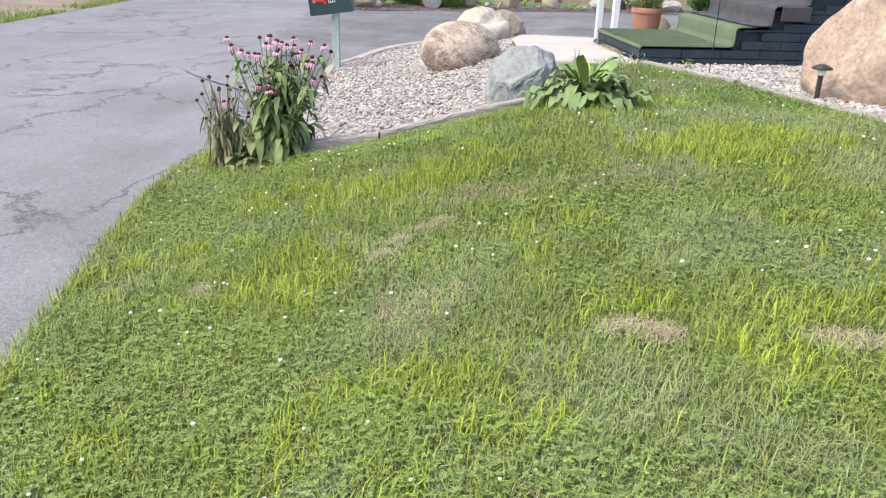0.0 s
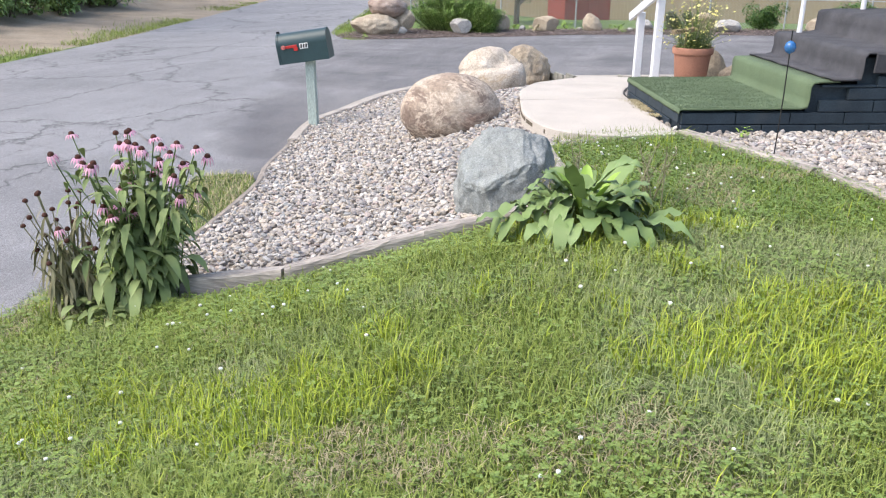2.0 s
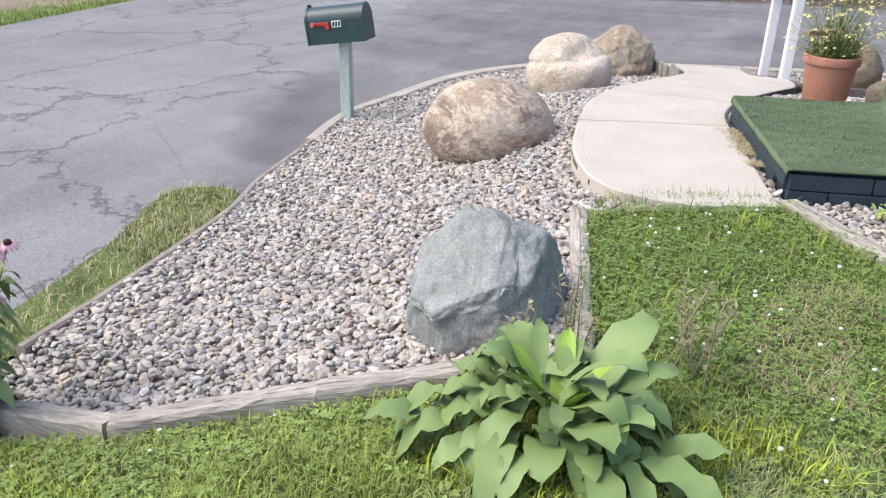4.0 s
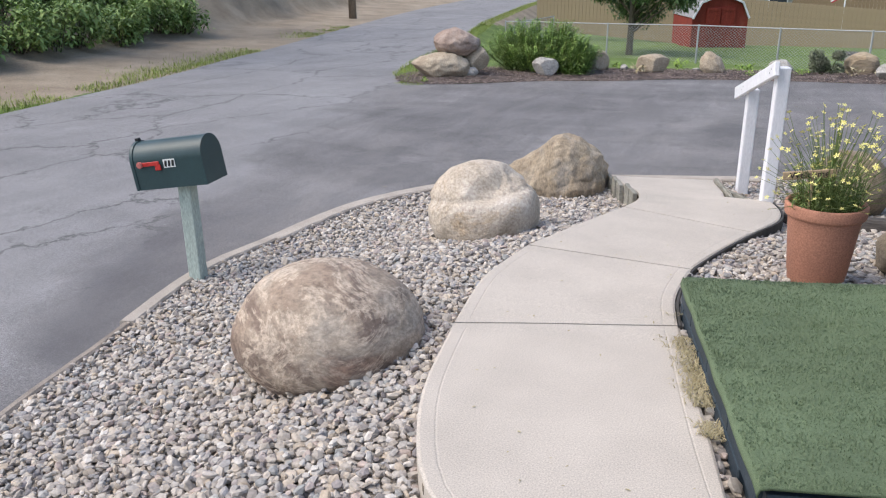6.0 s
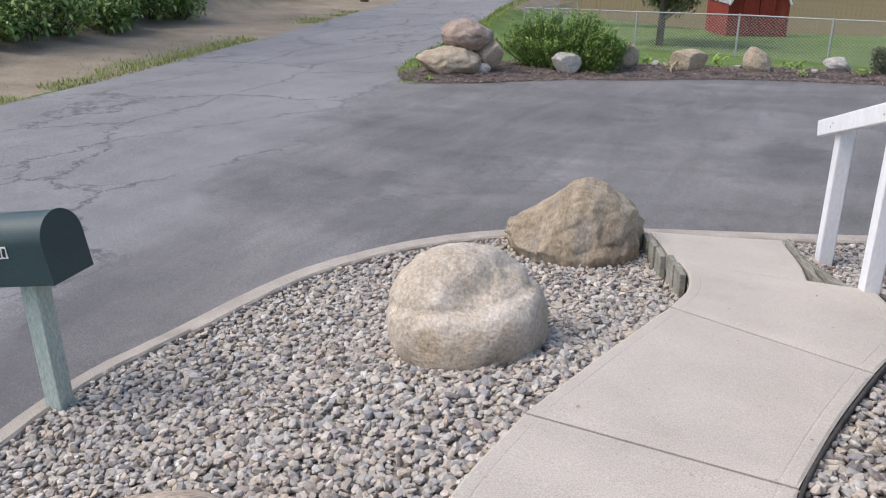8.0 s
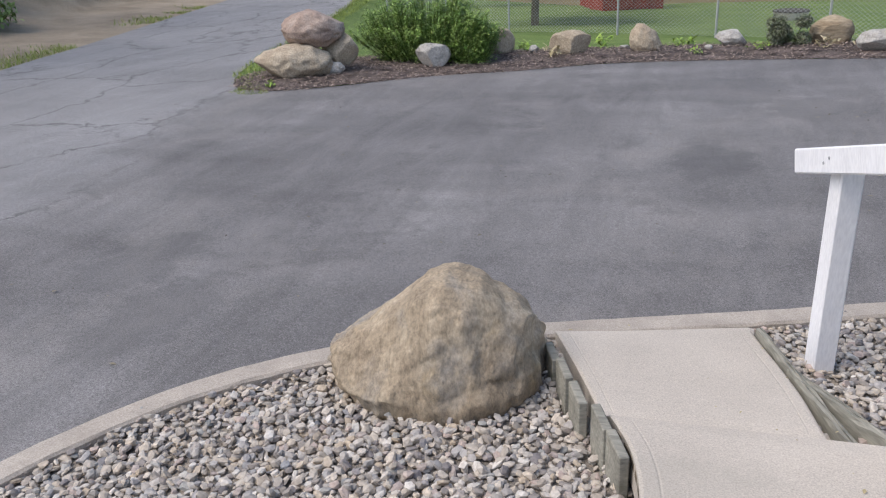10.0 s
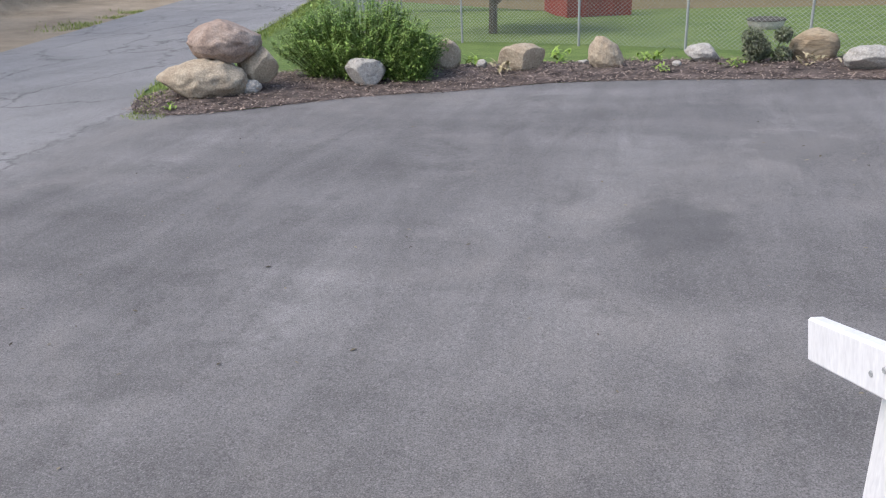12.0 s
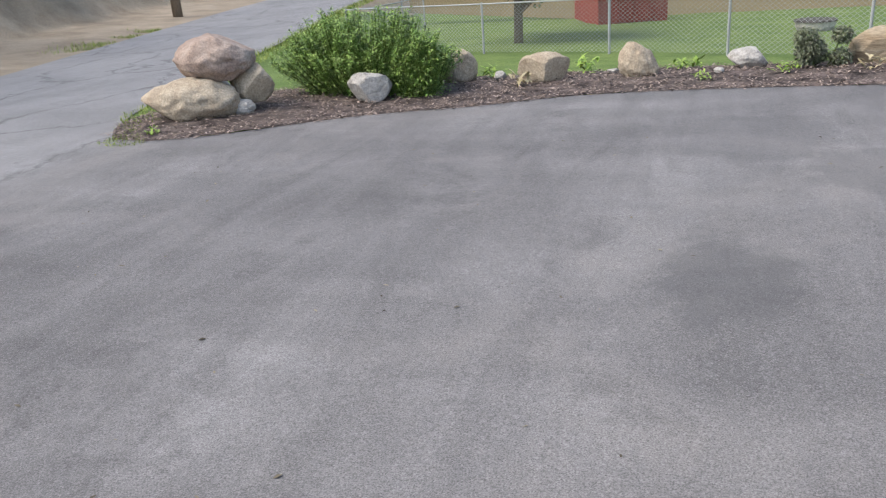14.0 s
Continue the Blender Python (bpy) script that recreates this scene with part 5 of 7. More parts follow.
M_STEM = leafy("stem", (0.09, 0.14, 0.04), (0.16, 0.20, 0.07), 0.7)
M_POTLEAF = leafy("pot_leaf", (0.13, 0.19, 0.055), (0.26, 0.32, 0.11), 0.6)
M_YELLOW = leafy("yellow_petal", (0.74, 0.66, 0.12), (0.84, 0.80, 0.42), 0.6, 0.2, 0.1)
stems, tips, leaf_b, leaf_d = bmesh.new(), [], [], []
for i in range(270):
    a, rr = r.uniform(0, 6.28), r.uniform(0, 0.15)
    p0 = Vector((rr * math.cos(a), rr * math.sin(a), 0.37))
    out = r.uniform(0.0, 0.24)
    hgt = r.uniform(0.06, 0.50) * (1.1 - 0.9 * out)
    p2 = p0 + Vector((math.cos(a) * out, math.sin(a) * out, hgt))
    p1 = (p0 + p2) / 2 + Vector((-math.cos(a) * 0.03, -math.sin(a) * 0.03, 0.03))
    tube([p0, p1, p2], [0.002, 0.0015, 0.0009], 4, stems)
    tips.append(p2)
    for q in r.uniform(0.0, 0.6, 8) ** 1.3:
        m_ = p0.lerp(p1, q * 2) if q < 0.5 else p1.lerp(p2, q * 2 - 1)
        leaf_b.append(m_)
tagged(part("stems", stems, M_STEM, pot), kind="stuff")
lb = np.array(leaf_b)
n = len(lb)
lv, lq = leaf_batch(lb, ways(r, n), r.uniform(0.1, 1.1, n), r.uniform(0.03, 0.06, n), np.full(n, 0.008), r.uniform(0.1, 0.6, n), 2)
tagged(part("leaves", array_mesh("leaves", lv, lq, True), M_POTLEAF, pot, "fine green leaves"), kind="stuff")


def star_flower(rad, petals, mat, name, width=0.5, cup=0.15):
    bm = bmesh.new()
    for k in range(petals):
        a = 6.2832 * k / petals
        f, s = Vector((math.cos(a), math.sin(a), 0)), Vector((-math.sin(a), math.cos(a), 0))
        pts = [f * 0.12 * rad, f * 0.55 * rad + s * rad * width * 0.5 + Vector((0, 0, cup * rad * 0.6)), f * rad + Vector((0, 0, cup * rad)), f * 0.55 * rad - s * rad * width * 0.5 + Vector((0, 0, cup * rad * 0.6))]
        bm.faces.new([bm.verts.new(q) for q in pts])
    bmesh.ops.create_icosphere(bm, subdivisions=1, radius=rad * 0.2)
    return bm_mesh(name, bm)


yf = star_flower(0.0165, 5, M_YELLOW, "flower", 0.55)
yf.materials.append(M_YELLOW)
for i, p2 in enumerate(tips[:265]):
    part("flower", yf, M_YELLOW, pot, m=pose(p2.x, p2.y, p2.z, r.uniform(-50, 50), r.uniform(-50, 50), r.uniform(0, 360)) @ Matrix.Scale(r.uniform(0.6, 1.15), 4))
M_SIGN = speckled("sign_wood", (0.36, 0.27, 0.17), 0.15, 10, 90, 0.8, 0.3, 0.002)
sign = thing("welcome_sign", "small wooden stake sign reading Welcome in the pot", "sign", at=(2.24, 9.72, pot_z + 0.585), turn=6)
part("board", box((0.24, 0.012, 0.042), (-0.03, 0, 0), 0.004, (0, -8, 0)), M_SIGN, sign)
part("stake", box((0.014, 0.012, 0.28), (-0.01, 0.008, -0.12), 0.002), M_SIGN, sign)
txt = bpy.data.curves.new("lettering", "FONT")
txt.body, txt.size, txt.extrude, txt.align_x, txt.align_y = "Welcome", 0.045, 0.001, "CENTER", "CENTER"
tmp = bpy.data.objects.new("lettering_tmp", txt)
scene.collection.objects.link(tmp)
bpy.context.view_layer.update()
tme = bpy.data.meshes.new_from_object(tmp.evaluated_get(bpy.context.evaluated_depsgraph_get()))
bpy.data.objects.remove(tmp)
part("lettering", tme, M_INK, sign, "dark painted word", m=pose(-0.03, -0.0085, 0, 90, 0, 0) @ pose(0, 0, 0, 0, 0, 8))

# ---- coneflowers ----
M_CFLEAF = leafy("coneflower_leaf", (0.145, 0.195, 0.07), (0.27, 0.33, 0.13), 0.6)
M_CFDRY = leafy("withered_leaf", (0.17, 0.16, 0.085), (0.30, 0.28, 0.17), 0.8, 0.15, 0.0)
M_PINKPETAL = leafy("pink_petal", (0.54, 0.22, 0.33), (0.72, 0.42, 0.50), 0.6, 0.2, 0.1)
M_CONE = speckled("cone", (0.075, 0.028, 0.018), 0.4, 60, 300, 0.8, 0.8, 0.002)


def cone_head():
    return lathe([(0.006, -0.008), (0.017, -0.004), (0.019, 0.004), (0.015, 0.015), (0.006, 0.021)], 12)


def petals_mesh(n, droop):
    r2 = np.random.default_rng(n)
    a = np.arange(n) * 6.2832 / n
    f = np.stack([np.cos(a), np.sin(a), 0 * a], 1)
    v, q = leaf_batch(f * 0.014, f, np.full(n, 0.1), r2.uniform(0.035, 0.045, n), np.full(n, 0.013), np.full(n, droop), 3, 0.1)
    me = array_mesh("petals", v, q, True)
    me.materials.append(M_PINKPETAL)
    return me


head_me = bm_mesh("cone_head", cone_head(), True)
head_me.materials.append(M_CONE)
pet_a, pet_b = petals_mesh(13, 0.9), petals_mesh(11, 1.5)


def coneflower(at, stems_n, height, spread, dry, seed, label):
    r = np.random.default_rng(seed)
    z0 = float(yard_z(np.array([at[0]]), np.array([at[1]]))[0])
    ob = thing("coneflower_clump", label, "flowering plant", "coneflowers by the street", at=(at[0], at[1], z0))
    lb, la, tops = [], [], []
    for i in range(stems_n):
        a, rr = r.uniform(0, 6.28), abs(r.normal(0, 0.5)) * spread * 0.35
        lean = Vector((math.cos(a), math.sin(a), 0)) * r.uniform(0.0, spread * 0.75)
        h = height * (1.05 - 0.55 * r.uniform() ** 1.5)
        p0 = Vector((rr * math.cos(a), rr * math.sin(a), -0.02))
        p2 = p0 + lean + Vector((0, 0, h))
        p1 = p0.lerp(p2, 0.5) + Vector((-lean.x * 0.15, -lean.y * 0.15, 0.02))
        part("stem", tube([p0, p1, p2], [0.0045, 0.0038, 0.003], 5), M_CFDRY if dry else M_STEM, ob)
        tops.append((p2, a))
        for q in r.uniform(0.03, 0.92, 22 if not dry else 16):
            lb.append(p0.lerp(p1, q * 2) if q < 0.5 else p1.lerp(p2, q * 2 - 1))
            la.append(q)
    lb, la = np.array(lb), np.array(la)
    n = len(lb)
    L = (0.20 - 0.11 * la) * r.uniform(0.7, 1.2, n) * (0.75 if dry else 1)
    v, q = leaf_batch(lb, ways(r, n), r.uniform(0.0, 0.5, n) - (0.8 if dry else 0), L, L * (0.18 if dry else 0.33), r.uniform(0.5, 1.2, n), 4, 0.3)
    tagged(part("leaves", array_mesh("leaves", v, q, True), M_CFDRY if dry else M_CFLEAF, ob, "withered brown leaves" if dry else "long dark green leaves"), kind="stuff")
    for k, (p2, a) in enumerate(tops):
        if p2.z < height * 0.5:
            continue
        hd = part("flower_head", head_me, M_CONE, ob, "dark brown spent cone" if dry else "", m=pose(*p2, r.uniform(-14, 14), r.uniform(-14, 14), r.uniform(0, 360)) @ Matrix.Scale(0.82 if not dry else 0.75, 4))
        if not dry and r.uniform() < 0.9:
            part("petals", pet_a if k % 2 else pet_b, M_PINKPETAL, hd, "drooping pink petals")
    return ob


coneflower((-0.50, 4.88), 46, 0.88, 0.40, False, 51, "tall pink coneflowers with dark cones beside the timber")
coneflower((-0.86, 4.80), 26, 0.66, 0.25, True, 52, "withered coneflowers with brown seed heads")
low = thing("low_plants", "small broad green leaves at the coneflowers' foot", "plant", at=(-0.62, 4.72, float(yard_z(np.array([-0.62]), np.array([4.72]))[0])))
r = np.random.default_rng(53)
n = 150
lv, lq = leaf_batch(np.stack([r.normal(0.05, 0.16, n), r.normal(0.05, 0.10, n), r.uniform(0, 0.10, n)], 1), ways(r, n), r.uniform(0.1, 0.7, n), r.uniform(0.05, 0.11, n), r.uniform(0.03, 0.05, n), r.uniform(0.3, 0.8, n), 4)
part("leaves", array_mesh("leaves", lv, lq, True), M_CFLEAF, low)

# ---- broad-leaved clump beside the blue boulder ----
M_BROAD = leafy("broad_leaf", (0.11, 0.175, 0.055), (0.25, 0.335, 0.125), 0.5, 0.3)
M_BROADNEW = leafy("young_leaf", (0.22, 0.36, 0.05), (0.32, 0.45, 0.09), 0.5, 0.3)
hz = float(yard_z(np.array([1.72]), np.array([5.22]))[0])
hosta = thing("broad_leaved_plant", "low clump of broad ribbed green leaves beside the boulder", "plant", at=(1.69, 5.20, hz))
r = np.random.default_rng(61)
oval = lambda q: np.sin(np.pi * np.clip(q * 0.95 + 0.05, 0, 1) ** 0.85) ** 0.55
for k in range(96):
    a = k * 2.39996 + r.uniform(-0.5, 0.5)
    ring = k / 96
    right = 0.5 + 0.5 * math.cos(a)
    f = np.array([[math.cos(a), math.sin(a), 0]])
    L = np.array([r.uniform(0.11, 0.23) + 0.10 * right * r.uniform(0, 1)])
    v, q = leaf_batch(f * np.array([[1.2, 0.8, 1]]) * (0.02 + 0.24 * ring * r.uniform(0.6, 1.15)) + np.array([[r.normal(0, 0.03), r.normal(0, 0.03), 0.12 * (1 - ring) + 0.05 + r.uniform(-0.03, 0.07)]]), f, np.array([0.95 - 0.6 * ring + r.uniform(-0.35, 0.45)]), L, L * r.uniform(0.30, 0.50), np.array([r.uniform(0.35, 1.25)]), 8, r.uniform(0.05, 0.4), oval)
    ph = r.uniform(0, 6)
    edge = np.tile(np.array([1.0, 0.0, -1.0]), len(v) // 3)
    v[:, 2] += edge * 0.009 * np.sin(np.repeat(np.arange(9), 3) * 2.1 + ph) + 0.006 * np.sin(v[:, 0] * 70 + ph)
    part("leaf", array_mesh("leaf", v, q, True), M_BROAD, hosta)
for k in range(5):
    a = k * 1.3 + 0.4
    f = np.array([[math.cos(a), math.sin(a), 0]])
    L = np.array([r.uniform(0.22, 0.32)])
    v, q = leaf_batch(f * 0.02 + np.array([[0.02, 0.0, 0.10]]), f * 0.55, np.array([1.0]), L, L * 0.42, np.array([0.25]), 6, 0.4, oval)
    part("young_leaf", array_mesh("young_leaf", v, q, True), M_BROADNEW, hosta, "upright yellow-green young leaf" if k == 0 else "")


def weed(at, n, h, spread, seed, mat, label, zf=yard_z):
    """Thin seed stalks with small scales."""
    r = np.random.default_rng(seed)
    ob = thing("weed", label, "weed", "weeds", at=(at[0], at[1], float(zf(np.array([at[0]]), np.array([at[1]]))[0])))
    st, lb = bmesh.new(), []
    for i in range(n):
        a, o = r.uniform(0, 6.28), r.uniform(0, spread)
        p0 = Vector((r.normal(0, spread * 0.4), r.normal(0, spread * 0.4), 0))
        p2 = p0 + Vector((math.cos(a) * o, math.sin(a) * o, h * r.uniform(0.6, 1.1)))
        tube([p0, p0.lerp(p2, 0.5) + Vector((0, 0, 0.02)), p2], [0.0036, 0.003, 0.0018], 4, st)
        lb += [p0.lerp(p2, q) for q in r.uniform(0.3, 1.0, 30)]
    tagged(part("stalks", st, mat, ob), kind="stuff")
    lb = np.array(lb)
    k = len(lb)
    v, q = leaf_batch(lb, ways(r, k), r.uniform(0.2, 1, k), r.uniform(0.018, 0.038, k), np.full(k, 0.009), r.uniform(0, 0.5, k), 2)
    tagged(part("seeds", array_mesh("seeds", v, q, True), mat, ob), kind="stuff")


M_SEED = leafy("seed_stalk", (0.20, 0.19, 0.10), (0.34, 0.32, 0.20), 0.8, 0.15, 0.0)
weed((1.62, 5.62), 7, 0.42, 0.12, 71, M_SEED, "dry upright seed stalks behind the broad leaves")
weed((2.02, 5.72), 9, 0.36, 0.16, 72, M_SEED, "dry upright seed stalks behind the broad leaves")
weed((1.45, 5.45), 5, 0.30, 0.08, 73, M_SEED, "dry upright seed stalks behind the broad leaves")
small = thing("weed", "small green weed growing in the gravel by the steps", "weed", "weeds", at=(2.62, 7.52, float(yard_z(np.array([2.62]), np.array([7.52]))[0])))
r = np.random.default_rng(74)
lv, lq = leaf_batch(np.stack([r.normal(0, 0.02, 22), r.normal(0, 0.015, 22), r.uniform(0, 0.08, 22)], 1), ways(r, 22), r.uniform(0.2, 1, 22), r.uniform(0.03, 0.05, 22), np.full(22, 0.02), r.uniform(0.2, 0.6, 22), 3)
part("leaves", array_mesh("leaves", lv, lq, True), M_BROADNEW, small)
tuft = scatter([(1.35, 7.1), (2.15, 7.45), (2.1, 7.52), (1.3, 7.2)], 1500, 75)
solo("edge_grass", blades_mesh("edge_tuft", tuft, ground_at(tuft), 0.075, 0.003, 0.6, 76), M_GRASS, "loose grass tufts at the walk's end", "grass", kind="stuff")
dry_p = np.stack([np.random.default_rng(77).normal(0, 0.03, 2600), np.random.default_rng(78).uniform(0, 1, 2600)], 1)
crack_p = np.array([2.13, 7.6]) + dry_p[:, 1:] * np.array([-0.40, 1.35]) + dry_p[:, :1] * np.array([0.96, 0.28]) * (0.5 + dry_p[:, 1:])
crack_p = crack_p[fbm(crack_p[:, 1] * 4, crack_p[:, 0], 79) > 0.45]
solo("dry_moss", blades_mesh("dry_moss", crack_p, walk_z(crack_p[:, 1]) + 0.001, 0.018, 0.004, 1.6, 80), M_STRAW, "dry moss and straw along the steps' foot", "moss", kind="stuff")

# ---- garden stake and path light ----
M_BLUEGLASS = speckled("blue_glass", (0.03, 0.14, 0.36), 0.2, 20, 90, 0.15, 0.05, 0.001, spec=0.6)
stake = thing("garden_stake", "thin dark garden stake with a blue glass ball", "garden ornament", at=(2.76, 6.98, float(yard_z(np.array([2.76]), np.array([6.98]))[0])))
part("rod", tube([(0, 0, -0.05), (0.005, 0, 0.4), (0.0, 0, 0.80)], 0.004, 8), M_INK, stake)
part("ball", lathe([(0.006, 0.66), (0.028, 0.675), (0.036, 0.70), (0.028, 0.725), (0.006, 0.74)], 16), M_BLUEGLASS, stake, "blue glass ball", smooth=True)
M_BRONZE = speckled("bronze_metal", (0.05, 0.042, 0.035), 0.2, 10, 90, 0.5, 0.1, 0.001)
pl = thing("path_light", "small dark metal solar path light in the gravel", "path light", at=(3.47, 6.08, float(yard_z(np.array([3.47]), np.array([6.08]))[0])))
part("stem", tube([(0, 0, -0.05), (0, 0, 0.2)], 0.02, 10), M_BRONZE, pl)
part("lens", lathe([(0.03, 0.2), (0.034, 0.24), (0.03, 0.25)], 14), M_STICKER, pl, "pale plastic lens")
part("cap", lathe([(0.075, 0.245), (0.078, 0.255), (0.03, 0.28), (0.01, 0.285)], 20), M_BRONZE, pl, smooth=True)

# ---- fallen leaves and crumbs on the hard ground ----
r = np.random.default_rng(91)
wp = scatter(WALK_POLY, 130, 92)
dp = scatter([(-2.5, 10.5), (-1.0, 13.3), (1.0, 14.2), (5, 14.5), (6, 20.5), (-3, 19.3), (-4, 14)], 230, 93)
for p_, z_, nm, m_, lab in ((wp, walk_z(wp[:, 1]) + 0.003, "walk_litter", M_STRAW, "pale crumbs and leaf bits on the walk"), (dp, drive_z(dp[:, 0], dp[:, 1]) + 0.016, "drive_litter", leafy("fallen_leaf", (0.05, 0.04, 0.03), (0.32, 0.28, 0.20), 0.8, 0.1, 0.0), "scattered fallen leaves on the driveway")):
    k = len(p_)
    L = r.uniform(0.008, 0.02, k) * (1.0 if nm == "walk_litter" else 2.2)
    v, q = leaf_batch(np.stack([p_[:, 0], p_[:, 1], z_], 1), ways(r, k), r.uniform(0, 0.25, k), L, L * r.uniform(0.3, 0.7, k), np.zeros(k), 2, 0.3)
    solo(nm, array_mesh(nm, v, q, True), m_, lab, "leaf litter", kind="stuff")

# ---- planted island across the driveway ----
ISLAND_BACK = [(14, 22.2), (9, 22.8), (5.0, 23.0), (3.0, 23.2), (0.6, 23.4), (-0.6, 23.5), (-1.9, 23.4), (-3.2, 23.2), (-4.4, 22.8), (-5.4, 21.8), (-5.75, 20.7), (-5.5, 20.0)]
island_poly = np.vstack([resample(ISLAND_FRONT, 0.4), resample(ISLAND_BACK, 0.4)])


def island_z(x, y):
    d = np.full(np.shape(x), 1e9)
    for px_, py_ in island_poly:
        d = np.minimum(d, np.hypot(np.asarray(x) - px_, np.asarray(y) - py_))
    return drive_z(x, y) + 0.004 + 0.05 * np.clip(d / 0.9, 0, 1) + 0.035 * (fbm(np.asarray(x) * 3, np.asarray(y) * 3, 55) - 0.5)


sheet("island_bed", island_poly, 0.35, island_z, M_MULCH, "raised bed of dark wood mulch", "mulch bed")
r = np.random.default_rng(101)
mp = scatter(island_poly, 24000, 102, (-5.7, 19), (6.5, 23.4))
spill = resample(ISLAND_FRONT, 0.008)
spill = spill + r.normal(0, 0.055, spill.shape) * np.array([1, 1])
mp = np.vstack([mp, spill[spill[:, 0] < 6.5]])
n = len(mp)
mz = np.where(inside(mp[:, 0], mp[:, 1], island_poly), island_z(mp[:, 0], mp[:, 1]), drive_z(mp[:, 0], mp[:, 1]) + 0.012)
mv, mq = leaf_batch(np.stack([mp[:, 0], mp[:, 1], mz + r.uniform(0.004, 0.03, n)], 1), ways(r, n), r.uniform(-0.1, 0.5, n), r.uniform(0.025, 0.06, n), r.uniform(0.014, 0.028, n), np.zeros(n), 2)
M_CHIP = leafy("wood_chip", (0.06, 0.045, 0.04), (0.42, 0.34, 0.29), 0.9, 0.1, 0.0)
solo("mulch_chips", array_mesh("mulch_chips", mv, mq), M_CHIP, "loose dark wood chips on the island bed", "mulch", kind="stuff")


def island_rock(x, y, w, h, d, mat, seed, label, facets=4, sink=0.3, squash=None, z=None, turn=0):
    zz = float(island_z(np.array([x]), np.array([y]))[0]) if z is None else z
    me = rock_mesh("boulder", (w * 0.48, d / 2, h * 0.49), seed, 0.11, facets + 1, 5, 0.85, squash, chips=0.06, chip_size=1.5)
    return boulder(me, mat, (x, y, zz + h * (0.43 - sink * 0.25)), turn, label, "boulders on the island")


island_rock(-4.72, 20.55, 1.28, 0.60, 0.72, M_SANDROCK, 201, "long low sand-coloured boulder under another", 2, sink=0.6, turn=14)
M_MAUVE = stone("mauve_boulder", (0.25, 0.18, 0.145), (0.36, 0.275, 0.225), (0.45, 0.375, 0.32), None)
island_rock(-4.50, 20.85, 1.0, 0.58, 0.78, M_MAUVE, 203, "large mauve-brown boulder stacked on two others", 1, z=-0.255, turn=4)
island_rock(-4.17, 21.0, 0.70, 0.58, 0.52, M_SANDROCK, 204, "sand-coloured boulder propping the stacked one", 4, z=-0.56)
island_rock(-4.78, 21.15, 0.60, 0.46, 0.5, M_GREYROCK, 216, "pale rock under the stacked boulder", 3)
island_rock(-4.14, 20.72, 0.34, 0.20, 0.25, M_GREYROCK, 206, "small grey stone on the mulch", 2)
island_rock(-2.80, 21.50, 0.58, 0.44, 0.44, M_GREYROCK, 207, "pale grey rounded rock before the bush", 4)
island_rock(-2.06, 22.9, 0.54, 0.52, 0.42, M_SANDROCK, 208, "sand-coloured rock beside the bush", 4, turn=40)
island_rock(-1.46, 22.8, 0.17, 0.15, 0.13, M_GREYROCK, 209, "small white stone on the mulch", 3)
island_rock(-0.84, 22.55, 0.72, 0.44, 0.40, M_SANDROCK, 210, "flat-topped tan rock on the mulch", 6)


def leanpeak(p):
    t = max(0.0, (p.z + 0.6) / 1.6)
    return Vector((p.x * (1 - 0.5 * t) - 0.28 * t, p.y * (1 - 0.3 * t), p.z))


island_rock(0.36, 22.7, 0.60, 0.52, 0.42, M_SANDROCK, 211, "pointed leaning tan rock on the mulch", 5, squash=leanpeak)
island_rock(1.64, 23.0, 0.54, 0.29, 0.4, M_GREYROCK, 212, "low pointed grey rock on the mulch", 5)
island_rock(3.02, 22.9, 0.70, 0.48, 0.4, stone("striped_rock", (0.22, 0.16, 0.10), (0.36, 0.29, 0.20), (0.44, 0.37, 0.28), None, stretch=(0.4, 0.4, 3)), 213, "broad banded tan rock on the mulch", 5)
island_rock(3.55, 22.0, 0.62, 0.34, 0.42, M_GREYROCK, 214, "rounded pale rock on the mulch", 3)
island_rock(5.6, 22.3, 0.60, 0.38, 0.42, M_SANDROCK, 215, "rounded tan rock on the mulch", 3)
island_rock(0.0, 23.0, 0.16, 0.08, 0.12, M_GREYROCK, 217, "small grey stone on the mulch", 2)
island_rock(1.3, 22.55, 0.13, 0.08, 0.12, M_GREYROCK, 218, "small grey stone on the mulch", 2)


# ---- shrubs and trees ----
def crown_leaves(centres, radii, count, size, seed, flatten=0.8, inner=0.55):
    """Leaves in clumps round several centres."""
    r = np.random.default_rng(seed)
    per = count // len(centres)
    pts = []
    for c, rad in zip(centres, radii):
        d = r.normal(0, 1, (per, 3))
        d /= np.linalg.norm(d, axis=1)[:, None]
        rr = rad * (inner + (1 - inner) * r.uniform(0, 1, per) ** 0.5) * (1 + 0.22 * np.sin(d[:, 0] * 7 + c[0] * 5) * np.sin(d[:, 1] * 6 + d[:, 2] * 5))
        q = d * rr[:, None]
        q[:, 2] *= flatten
        pts.append(q + np.array(c))
    p = np.concatenate(pts)
    n = len(p)
    L = size * r.uniform(0.6, 1.3, n)
    return leaf_batch(p, ways(r, n), r.uniform(-0.4, 0.8, n), L, L * 0.5, r.uniform(0.1, 0.9, n), 2)


